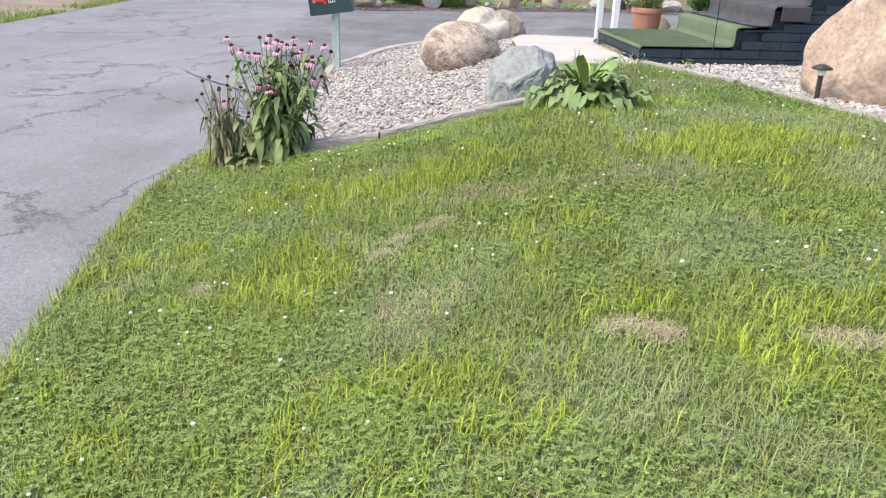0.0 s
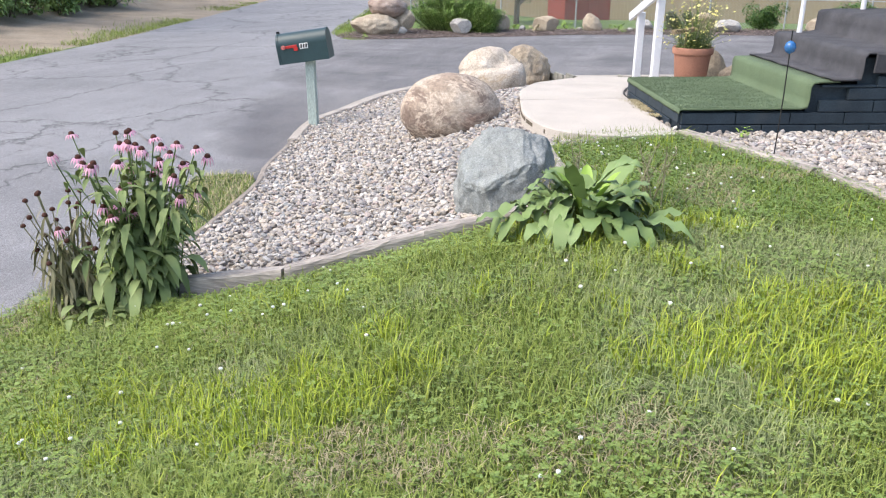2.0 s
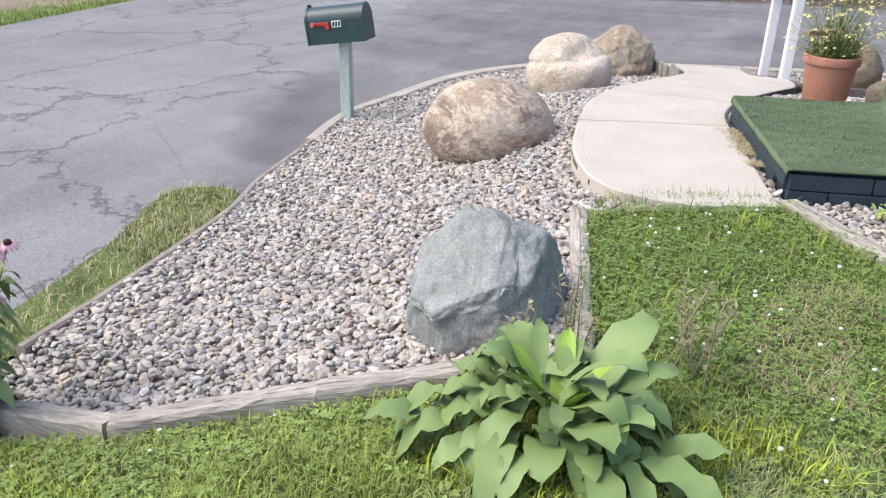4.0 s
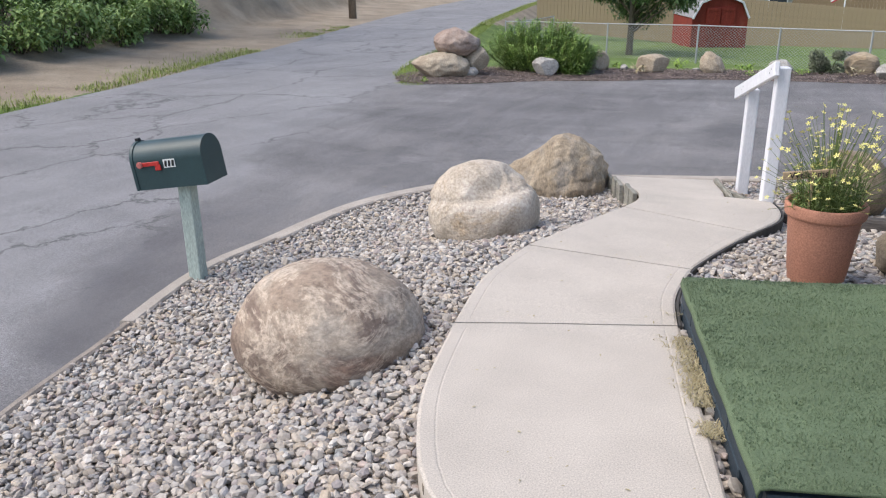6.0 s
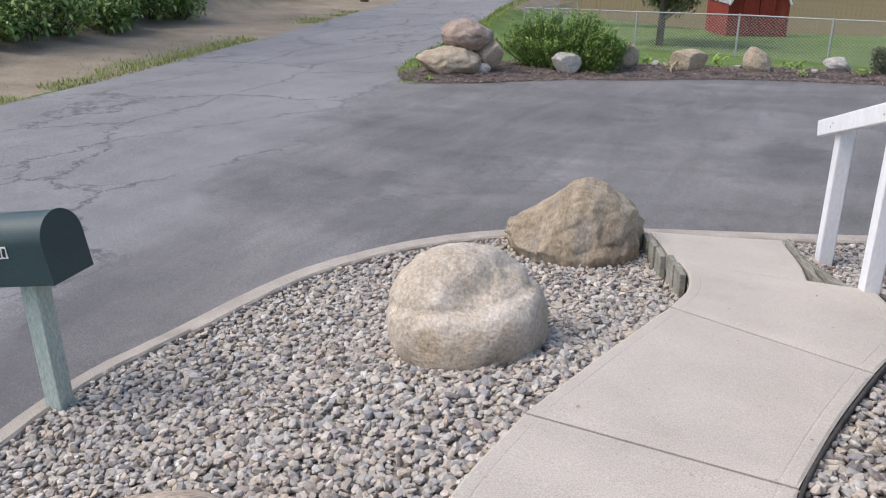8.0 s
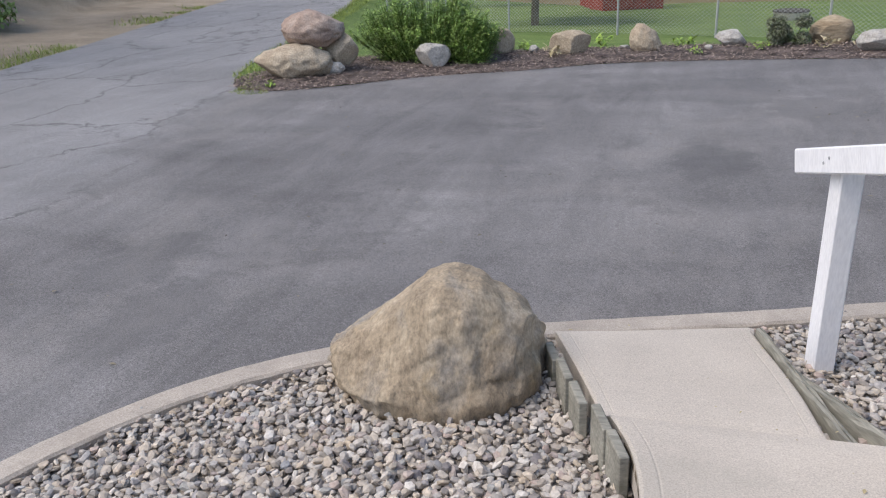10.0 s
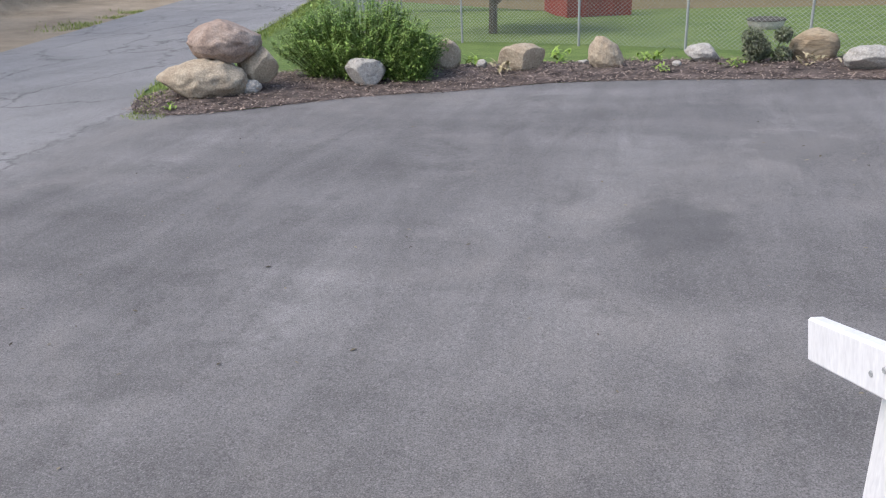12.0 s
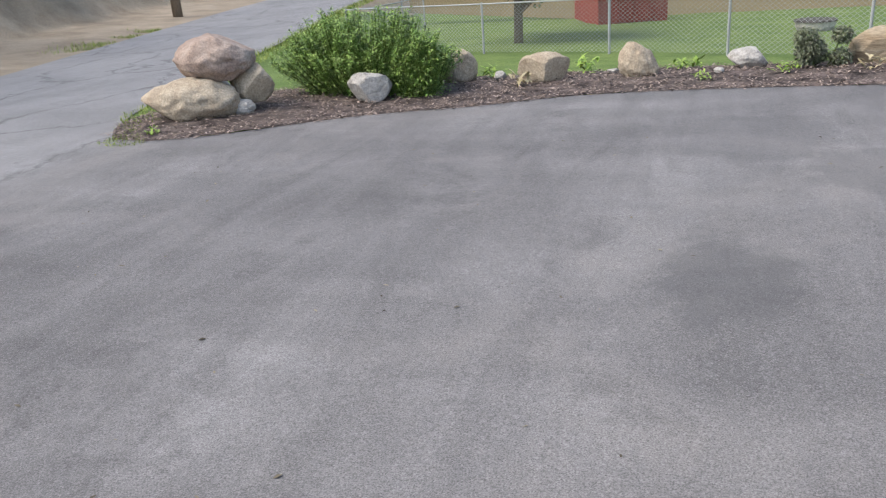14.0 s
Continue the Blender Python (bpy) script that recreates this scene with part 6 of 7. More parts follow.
def shrub(at, w, h, n, leaf, mat, seed, label, category="shrub", group="", stems_mat=None, zf=island_z):
    r = np.random.default_rng(seed)
    zz = float(zf(np.array([at[0]]), np.array([at[1]]))[0])
    ob = thing("shrub", label, category, group, at=(at[0], at[1], zz - 0.02))
    k = max(5, int(w * 9))
    cs = [(r.uniform(-w / 2, w / 2) * 0.82, r.uniform(-0.3, 0.3) * w, h * r.uniform(0.35, 0.80)) for _ in range(k)]
    cs += [(c[0], c[1], h * 0.25) for c in cs[::2]]
    rad = [h * r.uniform(0.20, 0.34) for _ in cs]
    st = bmesh.new()
    for c in cs:
        tube([(c[0] * 0.4, c[1] * 0.4, 0), (c[0] * 0.75, c[1] * 0.75, c[2] * 0.6), c], [0.012, 0.009, 0.004], 5, st)
    tagged(part("stems", st, stems_mat or M_STEM, ob), kind="stuff")
    v, q = crown_leaves(cs, rad, n, leaf, seed + 1)
    v[:, 2] = np.maximum(v[:, 2], 0.01)
    tagged(part("foliage", array_mesh("foliage", v, q, True), mat, ob), kind="stuff")
    return ob


M_BUSH = leafy("bush_leaf", (0.055, 0.12, 0.03), (0.16, 0.27, 0.06), 0.55, 0.25)
M_SAGE = leafy("sage_leaf", (0.15, 0.175, 0.11), (0.27, 0.285, 0.20), 0.75, 0.15)
M_DEEP = leafy("deep_leaf", (0.05, 0.11, 0.03), (0.13, 0.22, 0.055), 0.55, 0.25)


def feathery_shrub(at, w, d, h, stems_n, mat, seed, label):
    """Many thin upright shoots from one foot, each set with small leaves."""
    r = np.random.default_rng(seed)
    zz = float(island_z(np.array([at[0]]), np.array([at[1]]))[0])
    ob = thing("shrub", label, "shrub", at=(at[0], at[1], zz - 0.02))
    st, lp = bmesh.new(), []
    for i in range(stems_n):
        a, q = r.uniform(0, 6.28), r.uniform(0, 1) ** 0.5
        top = Vector((math.cos(a) * q * w / 2, math.sin(a) * q * d / 2, h * (1 - 0.55 * q ** 2.5) * r.uniform(0.72, 1.08)))
        p0 = Vector((top.x * 0.55, top.y * 0.55, 0))
        p1 = p0.lerp(top, 0.55) + Vector((top.x * 0.06, top.y * 0.06, 0.05))
        tube([p0, p1, top], [0.007, 0.005, 0.002], 4, st)
        for s_ in r.uniform(0.05, 1.0, 125):
            c_ = p0.lerp(p1, s_ / 0.55) if s_ < 0.55 else p1.lerp(top, (s_ - 0.55) / 0.45)
            lp.append(np.array(c_) + r.normal(0, 0.05 * (1.3 - s_), 3))
    tagged(part("stems", st, M_STEM, ob), kind="stuff")
    lp = np.array(lp)
    lp[:, 2] = np.maximum(lp[:, 2], 0.02)
    n = len(lp)
    L = r.uniform(0.028, 0.065, n)
    v, q = leaf_batch(lp, ways(r, n), r.uniform(0.0, 0.9, n), L, L * 0.5, r.uniform(0.1, 0.7, n), 2)
    tagged(part("foliage", array_mesh("foliage", v, q, True), mat, ob), kind="stuff")


M_FEATHER = leafy("feathery_leaf", (0.135, 0.235, 0.06), (0.35, 0.48, 0.14), 0.55, 0.25, 0.2)
feathery_shrub((-3.12, 22.15), 2.65, 1.5, 1.08, 380, M_FEATHER, 301, "wide bright green feathery shrub on the island")
feathery_shrub((-2.28, 21.85), 0.95, 0.6, 0.76, 110, M_FEATHER, 302, "lower green shoots beside the feathery shrub")
shrub((2.40, 22.7), 0.66, 0.52, 7500, 0.04, M_SAGE, 303, "rounded grey-green shrub with purple-brown tips")
shrub((4.6, 22.9), 1.15, 0.72, 4500, 0.06, M_DEEP, 304, "grey-green shrub at the island's far part")
shrub((6.4, 21.9), 1.3, 0.8, 4500, 0.06, M_DEEP, 305, "grey-green shrub at the island's far part")


def island_plant(x, y, n, size, mat, seed, label):
    r = np.random.default_rng(seed)
    ob = thing("small_plant", label, "plant", "small plants on the island", at=(x, y, float(island_z(np.array([x]), np.array([y]))[0])))
    v, q = leaf_batch(np.stack([r.normal(0, size * 0.25, n), r.normal(0, size * 0.25, n), r.uniform(0, size * 0.5, n)], 1), ways(r, n), r.uniform(0.4, 1.2, n), np.full(n, size * 0.5), np.full(n, size * 0.16), r.uniform(0.3, 0.9, n), 3)
    part("leaves", array_mesh("leaves", v, q, True), mat, ob)


for i, (x, y, s) in enumerate(((-1.7, 23.1, 0.28), (-0.38, 23.3, 0.34), (1.0, 23.2, 0.22), (1.1, 22.2, 0.15), (2.0, 22.3, 0.2), (0.85, 23.1, 0.2), (-4.7, 19.7, 0.15))):
    island_plant(x, y, 26, s, M_BROADNEW, 320 + i, "small yellow-green leafy plant in mulch")
for i, (x, y) in enumerate(((2.95, 22.35), (3.45, 22.3), (-1.05, 22.3))):
    island_plant(x, y, 24, 0.26, M_STRAW, 340 + i, "pale straw-like arching leaves in mulch")
tip = np.concatenate([scatter([(-5.15, 19.3), (-4.75, 19.08), (-4.5, 19.3), (-4.95, 19.9), (-5.3, 20.2)], 1500, 351), np.stack([np.interp(np.linspace(20, 60, 9000), [p[1] for p in ROAD_NEAR], [p[0] for p in ROAD_NEAR]) + np.random.default_rng(8).uniform(-0.1, 0.5, 9000), np.linspace(20, 60, 9000)], 1)])
solo("roadside_grass", blades_mesh("roadside_grass", tip, road_z(tip[:, 1]) - 0.01, np.where(tip[:, 1] < 20.3, 0.045, 0.08), 0.008, 0.8, 352), M_GRASS, "rough green grass along the road's edge", "grass", kind="stuff")
vy = np.random.default_rng(9).uniform(4, 50, 16000)
vp = np.stack([far_x(vy) - np.abs(np.random.default_rng(10).normal(0.25, 0.45, 16000)), vy], 1)
vp = vp[fbm(vp[:, 1] * 0.35, vp[:, 0] * 0.2, 353) + 0.018 * (22 - vp[:, 1]) > 0.47]
solo("roadside_grass", blades_mesh("shoulder_grass", vp, land_z(vp[:, 0], vp[:, 1]), 0.09, 0.010, 0.9, 354), M_GRASS, "patchy yellow-green grass on the road shoulder", "grass", kind="stuff")

# bank of wild shrubs across the street
M_WILD = leafy("wild_leaf", (0.14, 0.225, 0.065), (0.36, 0.47, 0.165), 0.6, 0.2)
kinds = []
for k in range(4):
    ob = shrub((-60 - 3 * k, -40), 1.7 + 0.3 * (k % 2), 1.1 + 0.2 * (k // 2), 1500, 0.15, M_WILD, 400 + k, "dense wild green shrub on the dirt bank", "shrub", "wild shrubs on the bank", M_SOIL, lambda x, y: np.asarray(x) * 0 - 0.7)
    kinds.append(ob)
r = random.Random(9)
spots = [(y, o) for y in np.arange(7, 30.5, 1.25) for o in (4.4, 5.7, 7.1, 8.6, 10.2)]
for i, (y, o) in enumerate(spots):
    y2, o2 = y + r.uniform(-0.5, 0.5), o + r.uniform(-0.5, 0.5)
    if y2 > 26 and o2 < 4.4 + (y2 - 26) * 0.6:
        continue
    x2 = float(far_x(y2)) - o2
    sc = r.uniform(0.75, 1.2)
    m = pose(x2, y2, float(land_z(np.array([x2]), np.array([y2]))[0]) - 0.1, 0, 0, r.uniform(0, 360))
    if i < 4:
        kinds[i].matrix_world = m
    else:
        copy_thing(kinds[i % 4], m)
for y2, o2 in ((31.0, 6.2), (33.5, 5.6), (35.5, 8.0), (38, 7.0), (41, 8.5), (44, 7)):
    x2 = float(far_x(y2)) - o2
    copy_thing(kinds[int(y2) % 4], pose(x2, y2, float(land_z(np.array([x2]), np.array([y2]))[0]) - 0.05, 0, 0, y2 * 40))

M_BARK = speckled("bark", (0.15, 0.125, 0.10), 0.35, 8, 60, 0.95, 1.0, 0.02, stretch=(1, 1, 0.2))
M_POLE = speckled("pole_wood", (0.20, 0.165, 0.13), 0.3, 6, 60, 0.95, 0.8, 0.01, stretch=(1, 1, 0.15))
pz = float(land_z(np.array([-16.1]), np.array([36.3]))[0])
pole = thing("utility_pole", "weathered grey-brown wooden utility pole on the dirt", "utility pole", at=(-16.1, 36.3, pz))
part("pole", tube([(0, 0, -0.3), (0, 0, 4), (0, 0, 9)], [0.17, 0.15, 0.12], 14), M_POLE, pole, smooth=True)
part("conduit", tube([(-0.19, -0.05, 0.9), (-0.18, -0.05, 5)], 0.04, 8), M_STEEL, pole)
part("meter_box", box((0.22, 0.16, 0.75), (-0.18, -0.16, 1.55), 0.01), M_STEEL, pole, "grey metal box")
part("crossarm", box((2.2, 0.1, 0.12), (0, 0, 8.4), 0.01), M_POLE, pole)


def tree(at, height, trunk_r, crown_c, crown_r, n, leaf, mat, seed, label, zf=land_z):
    r = np.random.default_rng(seed)
    ob = thing("tree", label, "tree", at=(at[0], at[1], float(zf(np.array([at[0]]), np.array([at[1]]))[0])))
    tr = tube([(0, 0, -0.2), (0.03, 0.02, height * 0.3), (-0.04, 0, height * 0.6), (0, 0, height)], [trunk_r * 1.25, trunk_r, trunk_r * 0.75, trunk_r * 0.35], 10)
    part("trunk", tr, M_BARK, ob, smooth=True)
    cs, rad = [], []
    for i in range(14):
        a = i * 2.4
        o = crown_r * r.uniform(0.3, 0.85)
        c = (math.cos(a) * o, math.sin(a) * o, crown_c + r.uniform(-0.5, 0.6) * crown_r)
        part("limb", tube([(0, 0, max(0.6, c[2] - o * 0.9)), (c[0] * 0.5, c[1] * 0.5, c[2] - o * 0.35), c], [trunk_r * 0.45, trunk_r * 0.3, 0.01], 6), M_BARK, ob)
        cs.append(c)
        rad.append(crown_r * r.uniform(0.28, 0.42))
    v, q = crown_leaves(cs, rad, n, leaf, seed + 2, 0.8, 0.3)
    tagged(part("crown", array_mesh("crown", v, q, True), mat, ob), kind="stuff")


M_TREE = leafy("tree_leaf", (0.075, 0.135, 0.055), (0.19, 0.28, 0.11), 0.5, 0.3)
tree((-2.85, 30.0), 4.4, 0.085, 2.05, 1.75, 22000, 0.12, M_TREE, 501, "young leafy shade tree behind the fence")
tree((-16.4, 19.4), 7.0, 0.16, 6.0, 2.4, 6000, 0.18, M_WILD, 511, "slim rough-barked tree on the wild bank")
tree((-19.5, 26), 8.0, 0.18, 6.5, 2.8, 6000, 0.2, M_WILD, 512, "slim rough-barked tree on the wild bank")

# ---- chain-link fence ----
fence = thing("chain_link_fence", "galvanised chain-link fence along the neighbouring lawn", "fence")
FA, FB = np.array([-6.2, 28.4]), np.array([10.0, 22.4])
FL = float(np.linalg.norm(FB - FA))
fdir = (FB - FA) / FL


def fz(p):
    return float(land_z(np.array([p[0]]), np.array([p[1]]))[0])


def fence_run(a, c, posts, mesh_to):
    d = (c - a) / np.linalg.norm(c - a)
    for s in posts:
        p = a + d * s
        part("post", tube([(p[0], p[1], fz(p) - 0.1), (p[0], p[1], fz(p) + 0.93)], 0.022, 8), M_STEEL, fence)
    line = [a + d * s for s in np.linspace(0, mesh_to, 12)]
    part("top_rail", tube([(p[0], p[1], fz(p) + 0.90) for p in line], 0.014, 8), M_STEEL, fence)
    vs, fs = [], []
    for s in np.arange(0, mesh_to, 0.085):
        for sg in (1, -1):
            p, q = a + d * s, a + d * min(max(s + sg * 1.1, 0), mesh_to)
            za, zb = fz(p) + 0.03, fz(p) + 0.03 + 0.86 * min(1, abs((min(max(s + sg * 1.1, 0), mesh_to) - s)) / 1.1)
            w = 0.0028
            k = len(vs)
            vs += [(p[0], p[1], za - w), (p[0], p[1], za + w), (q[0], q[1], zb + w), (q[0], q[1], zb - w), (p[0] + w, p[1] + w, za), (q[0] + w, q[1] + w, zb)]
            fs += [(k, k + 1, k + 2, k + 3), (k + 4, k + 1, k + 2, k + 5)]
    tagged(part("wire_mesh", array_mesh("wire_mesh", vs, fs), M_STEEL, fence), kind="stuff")


fence_run(FA, FB, [0.0, 0.95, 3.55, 6.15, *np.arange(8.15, FL, 1.95)], FL)
fence_run(FA, np.array([-6.45, 34.2]), (1.9, 3.8, 5.7), 5.75)

# ---- barn shed ----
M_BARN = speckled("barn_red", (0.22, 0.035, 0.022), 0.18, 5, 80, 0.8, 0.3, 0.004, stretch=(1, 1, 0.2), dirt=(0.26, 0.07, 0.05))
M_ROOFGREY = speckled("grey_shingle", (0.30, 0.30, 0.31), 0.2, 8, 60, 0.9, 0.5, 0.01)
sA, sB = Vector((-1.57, 33.6, 0)), Vector((0.10, 34.3, 0))
sd = sB - sA
sturn = math.degrees(math.atan2(sd.y, sd.x))
sz = fz((-1, 34.2)) - 0.03
shed = thing("barn_shed", "red wooden barn shed with gambrel roof and double doors", "shed", at=(*((sA + sB) / 2)[:2], sz), turn=sturn)
W2, DEP = sd.length / 2, 2.5
gam = [(-W2, 0), (W2, 0), (W2, 0.98), (W2 * 0.74, 1.46), (0, 1.74), (-W2 * 0.74, 1.46), (-W2, 0.98)]
bm = bmesh.new()
A_ = [bm.verts.new((x, 0, z)) for x, z in gam]
C_ = [bm.verts.new((x, DEP, z)) for x, z in gam]
for i in range(len(gam)):
    j = (i + 1) % len(gam)
    bm.faces.new((A_[i], A_[j], C_[j], C_[i]))
bm.faces.new(A_[::-1])
bm.faces.new(C_)
part("wall", bm, M_BARN, shed)
for (x0, z0), (x1, z1) in zip(gam[2:6], gam[3:7]):
    mx, mz_ = (x0 + x1) / 2, (z0 + z1) / 2
    L_ = math.hypot(x1 - x0, z1 - z0)
    part("roof_panel", box((L_ + 0.04, DEP + 0.2, 0.05), (0, 0, 0), 0.005), M_ROOFGREY, shed, m=pose(mx, DEP / 2, mz_ + 0.03, 0, -math.degrees(math.atan2(z1 - z0, x1 - x0)) + 180, 0))
    part("roof_trim", box((L_ + 0.05, 0.03, 0.06), (0, 0, 0), 0.003), M_WHITE, shed, "white roof edge", m=pose(mx, -0.11, mz_ + 0.02, 0, -math.degrees(math.atan2(z1 - z0, x1 - x0)) + 180, 0))
for sgn in (-1, 1):
    dr = part("door", box((0.46, 0.04, 1.24), (sgn * 0.24, -0.025, 0.70), 0.005), M_BARN, shed)
    for zz in (0.13, 0.70, 1.26):
        part("batten", box((0.44, 0.025, 0.08), (sgn * 0.24, -0.055, zz), 0.003), M_BARN, dr)
    for xx in (-0.19, 0.19):
        part("batten", box((0.06, 0.024, 1.22), (sgn * 0.24 + xx, -0.0545, 0.70), 0.003), M_BARN, dr)

# ---- tan board fence and the houses beyond ----
M_TAN = speckled("tan_board", (0.33, 0.26, 0.165), 0.10, 0.7, 60, 0.85, 0.2, 0.003, stretch=(1, 1, 0.3), dirt=(0.28, 0.215, 0.13), dirt_at=(0.5, 0.8))
tan = thing("privacy_fence", "tall tan-painted board fence behind the neighbouring lawn", "fence")
bme = bm_mesh("board", box((0.148, 0.03, 1.9), (0, 0, 0), 0.006))
bme.materials.append(M_TAN)
for i in range(150):
    x = -8.6 + i * 0.152
    top = float(np.interp(x, [-8.6, -0.1, 7.2, 14.5], [0.65, 0.01, -0.51, -0.95]))
    part("board", bme, M_TAN, tan, m=pose(x, 39.0, top - 0.95 + 0.006 * math.sin(i * 2.3)))
for dz in (-0.3, -1.3):
    for x0 in range(-8, 14, 2):
        z0, z1 = (float(np.interp(q, [-8.6, -0.1, 7.2, 14.5], [0.65, 0.01, -0.51, -0.95])) + dz for q in (x0, x0 + 2))
        part("rail", box((2.0, 0.04, 0.09), (0, 0, 0), 0.004), M_TAN, tan, m=pose(x0 + 1, 39.04, (z0 + z1) / 2, 0, -math.degrees(math.atan2(z1 - z0, 2)), 0))
M_PALEWALL = speckled("grey_siding", (0.36, 0.37, 0.34), 0.08, 2, 60, 0.8, 0.1, 0.002)
M_BEIGE = speckled("beige_siding", (0.46, 0.38, 0.29), 0.08, 2, 60, 0.8, 0.1, 0.002)
M_BRICKY = speckled("tan_masonry", (0.34, 0.25, 0.17), 0.5, 9, 30, 0.9, 0.4, 0.01, stretch=(0.5, 1, 1.4))
M_DARKROOF = speckled("dark_shingle", (0.13, 0.13, 0.145), 0.2, 8, 60, 0.9, 0.5, 0.01)
M_PANE = speckled("window_glass", (0.05, 0.06, 0.07), 0.2, 3, 60, 0.12, 0.02, 0.001, spec=0.6)


def far_house(x0, x1, y, base, eave, rise, depth, wall_mat, roof_mat, windows, label):
    """A house seen far off: walls, a pitched roof, a white eave board and framed windows."""
    ob = thing("house", label, "house", at=((x0 + x1) / 2, y, base))
    w, h = x1 - x0, eave - base
    part("wall", box((w, depth, h), (0, depth / 2, h / 2), 0.01), wall_mat, ob)
    bm = bmesh.new()
    ring = [(-0.3, h), (depth + 0.3, h), (depth / 2, h + rise)]
    A, C = ([bm.verts.new((sx, yy, zz)) for yy, zz in ring] for sx in (-w / 2 - 0.3, w / 2 + 0.3))
    for i in range(3):
        j = (i + 1) % 3
        bm.faces.new((A[i], A[j], C[j], C[i]))
    bm.faces.new(A[::-1])
    bm.faces.new(C)
    part("roof", bm, roof_mat, ob)
    part("fascia", box((w + 0.62, 0.03, 0.12), (0, -0.32, h + 0.0), 0.004), M_WHITE, ob, "white eave board")
    for wx, wz in windows:
        win = part("window", box((0.95, 0.06, 0.85), (wx, -0.02, wz), 0.004), M_WHITE, ob)
        part("pane", box((0.83, 0.03, 0.73), (wx, -0.045, wz), 0.002), M_PANE, win)
    return ob


far_house(-6.0, 1.25, 52.0, -1.75, 0.02, 1.9, 7.0, M_PALEWALL, M_DARKROOF, ((-2.2, 1.0), (2.6, 1.0)), "grey house with a dark shingle roof behind the fence")
far_house(1.3, 2.95, 54.5, -1.75, 0.75, 0.9, 5.0, M_BRICKY, M_ROOFGREY, (), "tan masonry house end behind the fence")
far_house(3.6, 4.5, 50.0, -1.75, -0.25, 0.4, 1.2, M_BEIGE, M_DARKROOF, (), "small playhouse with a dark roof")
far_house(5.3, 8.4, 60.0, -1.8, 1.0, 1.4, 6.0, M_BEIGE, M_ROOFGREY, ((-0.8, 2.0), (0.8, 2.0)), "beige house beyond the brown fence")
far_house(9.0, 16.0, 62.0, -1.8, 0.9, 1.6, 7.0, M_BEIGE, M_DARKROOF, ((-2.2, 1.9), (-0.6, 1.9), (1.6, 1.9)), "beige house beyond the brown fence")
far_house(-55.0, -46.0, 104.0, -0.9, 1.5, 1.9, 8.0, M_PALEWALL, M_ROOFGREY, ((-3, 1.4), (0, 1.4), (3, 1.4)), "pale distant house across the dirt lot")
far_house(-41.0, -34.0, 108.0, -0.9, 1.7, 1.9, 8.0, M_BEIGE, M_ROOFGREY, ((-2, 1.4), (2, 1.4)), "pale distant house across the dirt lot")
far_house(-31.0, -25.0, 112.0, -0.9, 1.7, 1.9, 8.0, M_PALEWALL, M_DARKROOF, ((-1.6, 1.4), (1.6, 1.4)), "pale distant house across the dirt lot")
M_BOARD = speckled("board_fence", (0.26, 0.19, 0.12), 0.2, 5, 60, 0.9, 0.4, 0.004, stretch=(1, 1, 0.2))
bf = thing("board_fence", "brown wooden board fence in the yards beyond", "fence")
bme = bm_mesh("board", box((0.145, 0.03, 1.4), (0, 0, 0), 0.004))
bme.materials.append(M_BOARD)
for i in range(85):
    part("board", bme, M_BOARD, bf, m=pose(1.1 + i * 0.155, 48.0, -1.0 + (0.12 if i < 14 else 0.0) + 0.01 * math.sin(i * 3.1)))
for dz in (-0.5, -1.4):
    part("rail", box((13.2, 0.05, 0.09), (7.6, 48.05, dz), 0.004), M_BOARD, bf)
M_FLAGRED = speckled("flag_red", (0.42, 0.05, 0.06), 0.1)
M_FLAGBLUE = speckled("flag_blue", (0.04, 0.06, 0.2), 0.1)
fl_t = thing("flag", "striped red and white flag with blue corner on a short pole", "flag", at=(3.2, 46.0, -1.7))
part("pole", tube([(0, 0, 0), (0, 0, 3.2)], 0.03, 8), M_WHITE, fl_t)
sag = pose(-0.03, 0, 1.85, 0, -32, 0)
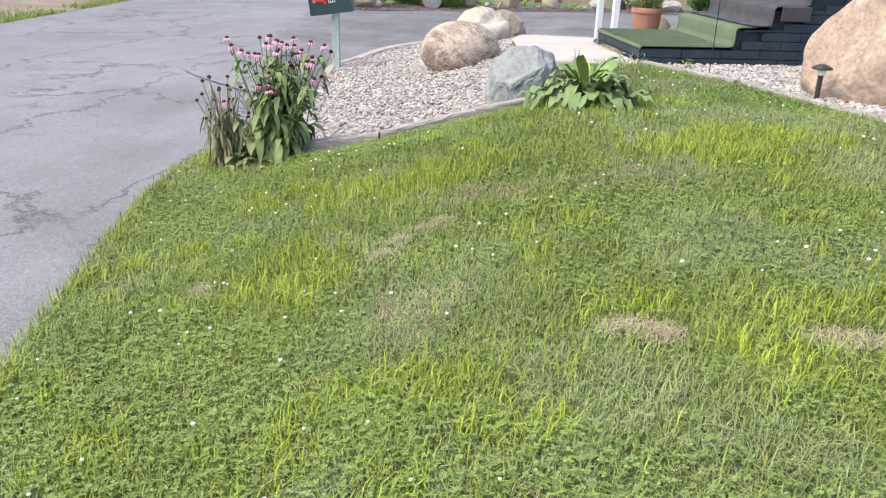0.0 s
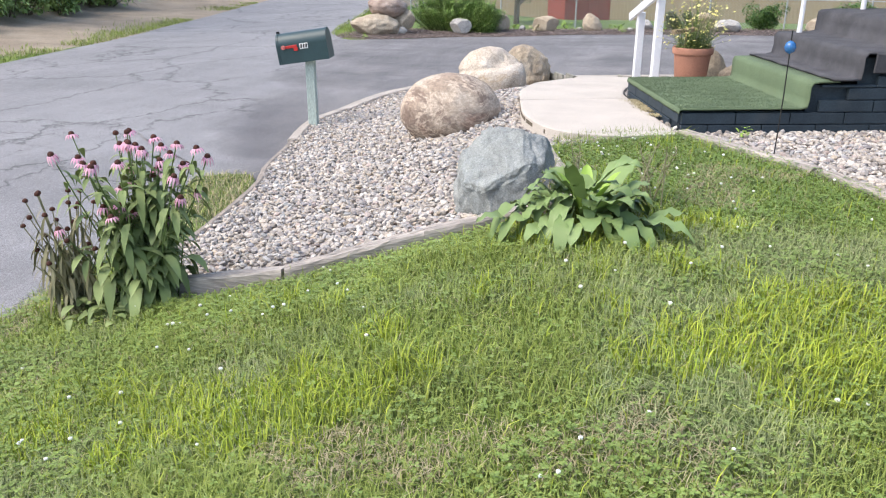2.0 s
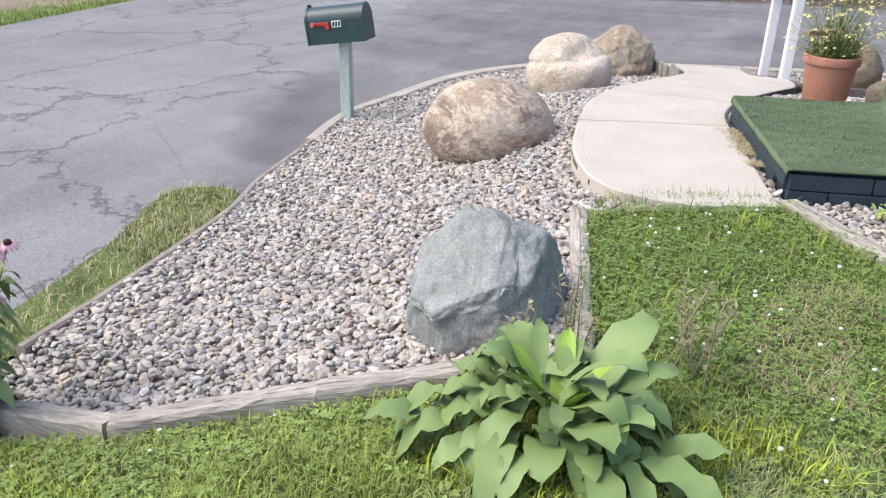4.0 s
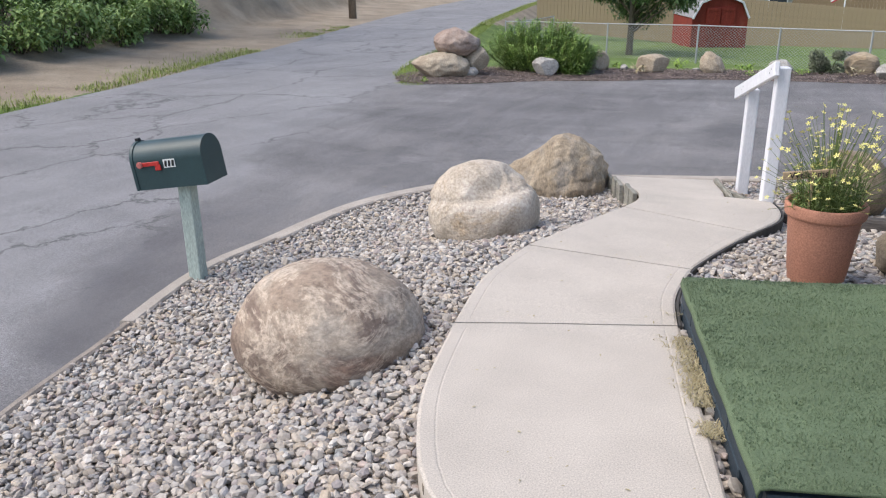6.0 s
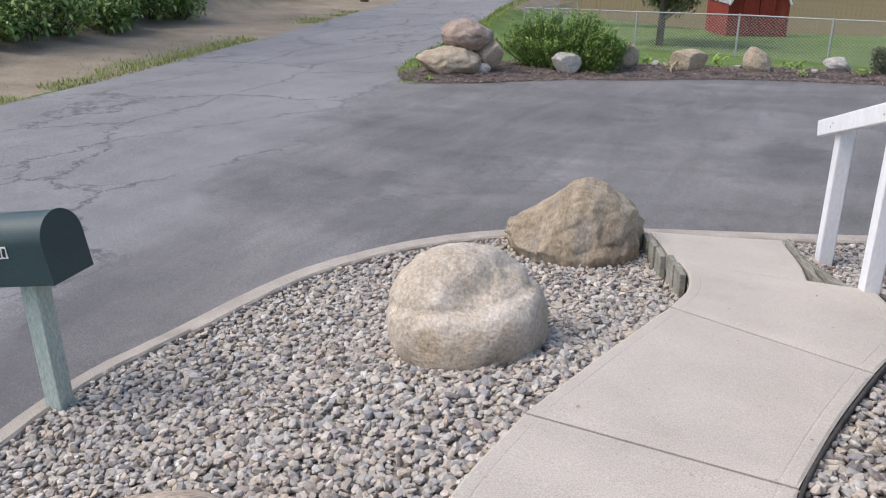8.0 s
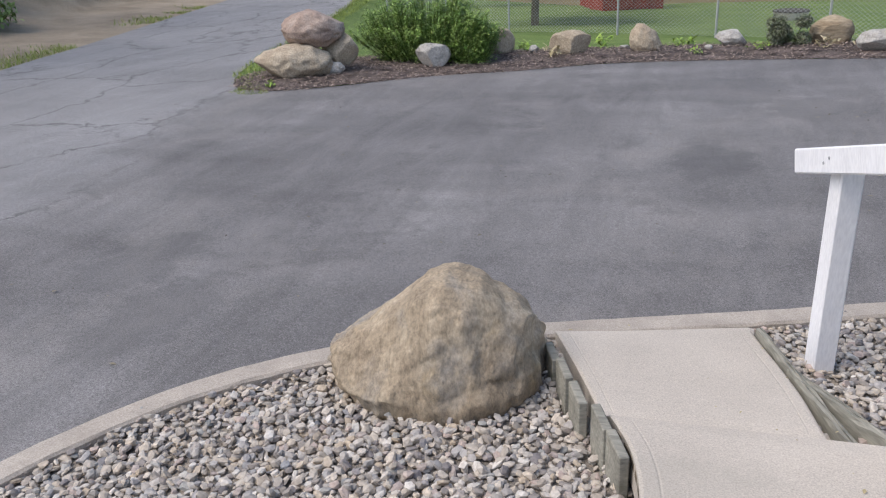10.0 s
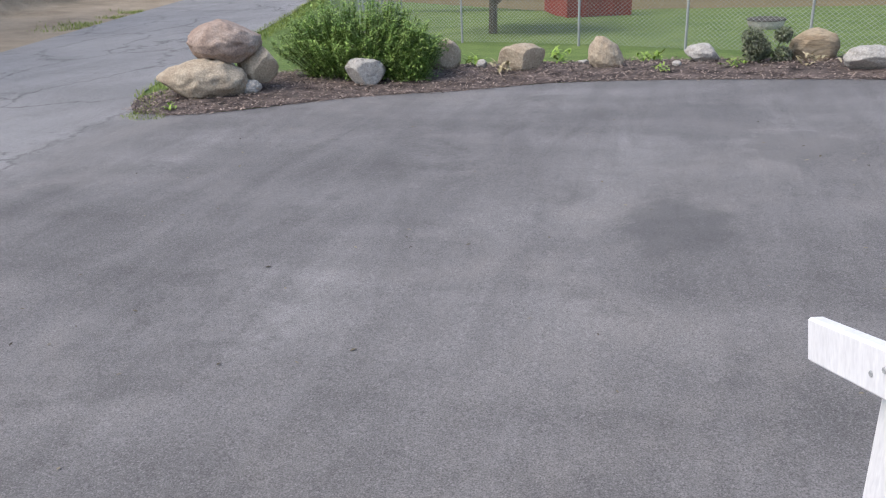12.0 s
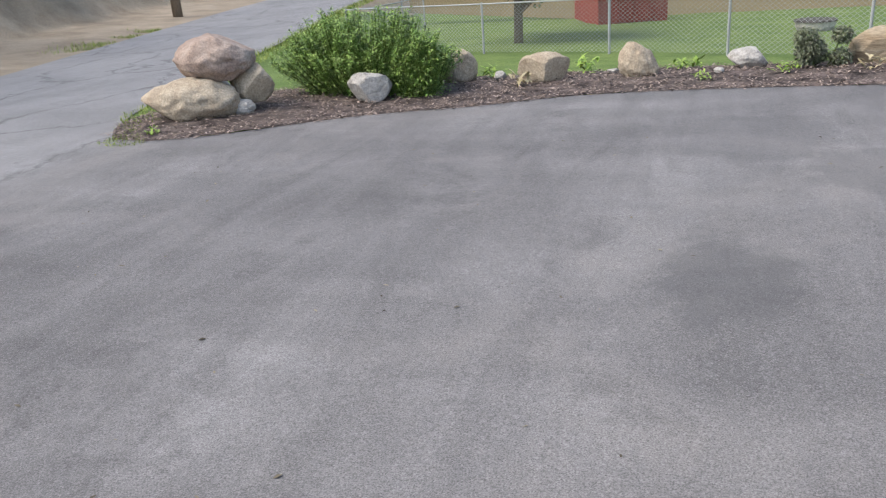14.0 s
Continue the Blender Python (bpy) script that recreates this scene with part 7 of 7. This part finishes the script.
for i in range(7):
    part("stripe", box((0.72, 0.012, 0.065), (-0.36, 0, -0.2 + i * 0.065), 0), M_FLAGRED if i % 2 == 0 else M_WHITE, fl_t, m=sag)
part("canton", box((0.30, 0.016, 0.26), (-0.16, 0, 0.09), 0), M_FLAGBLUE, fl_t, m=sag)
tree((-0.95, 49.0), 7.5, 0.2, 6.2, 2.4, 8000, 0.2, M_TREE, 521, "old forked tree before the grey house")
for i, (x, w_) in enumerate(((6.3, 2.2), (8.4, 2.0), (10.6, 2.4), (13.0, 2.2))):
    shrub((x, 55.0 + (i % 2)), w_, 1.7, 1500, 0.12, M_WILD, 530 + i, "rounded green shrub in the yards beyond", "shrub", "shrubs in the yards", M_SOIL, land_z)
r = np.random.default_rng(541)
cs = [(x, 128 + r.uniform(-8, 8), r.uniform(1.0, 6.0)) for x in np.arange(-120, 10, 2.2)]
wv, wq = crown_leaves(cs, [r.uniform(2.2, 4.2) for _ in cs], 16000, 0.75, 542, 0.9, 0.3)
wv[:, 2] = np.maximum(wv[:, 2], -0.8)
solo("far_woods", array_mesh("far_woods", wv, wq, True), M_DEEP, "dark green band of distant trees", "trees", kind="stuff")
pole2 = thing("utility_pole", "slim brown wooden utility pole beside the far road", "utility pole", at=(-19.6, 58.0, -0.8))
part("pole", tube([(0, 0, -0.3), (0, 0, 4), (0, 0, 8.5)], [0.16, 0.14, 0.11], 12), M_POLE, pole2, smooth=True)
part("guy_wire", tube([(-3.2, -0.3, 0.0), (-0.1, 0, 6.5)], 0.035, 6), speckled("yellow_guard", (0.62, 0.46, 0.06), 0.1), pole2, "yellow guarded guy wire")
plz = fz((3.2, 30.6))
ptr = thing("stone_planter", "round grey stone planter on the neighbouring lawn", "planter", at=(3.2, 30.6, plz))
part("bowl", lathe([(0.33, 0), (0.38, 0.08), (0.40, 0.2), (0.36, 0.21), (0.33, 0.15)], 20), M_GREYROCK, ptr)
part("rim", lathe([(0.37, 0.17), (0.42, 0.18), (0.41, 0.21), (0.3, 0.22)], 20), M_DARKWOOD, ptr)
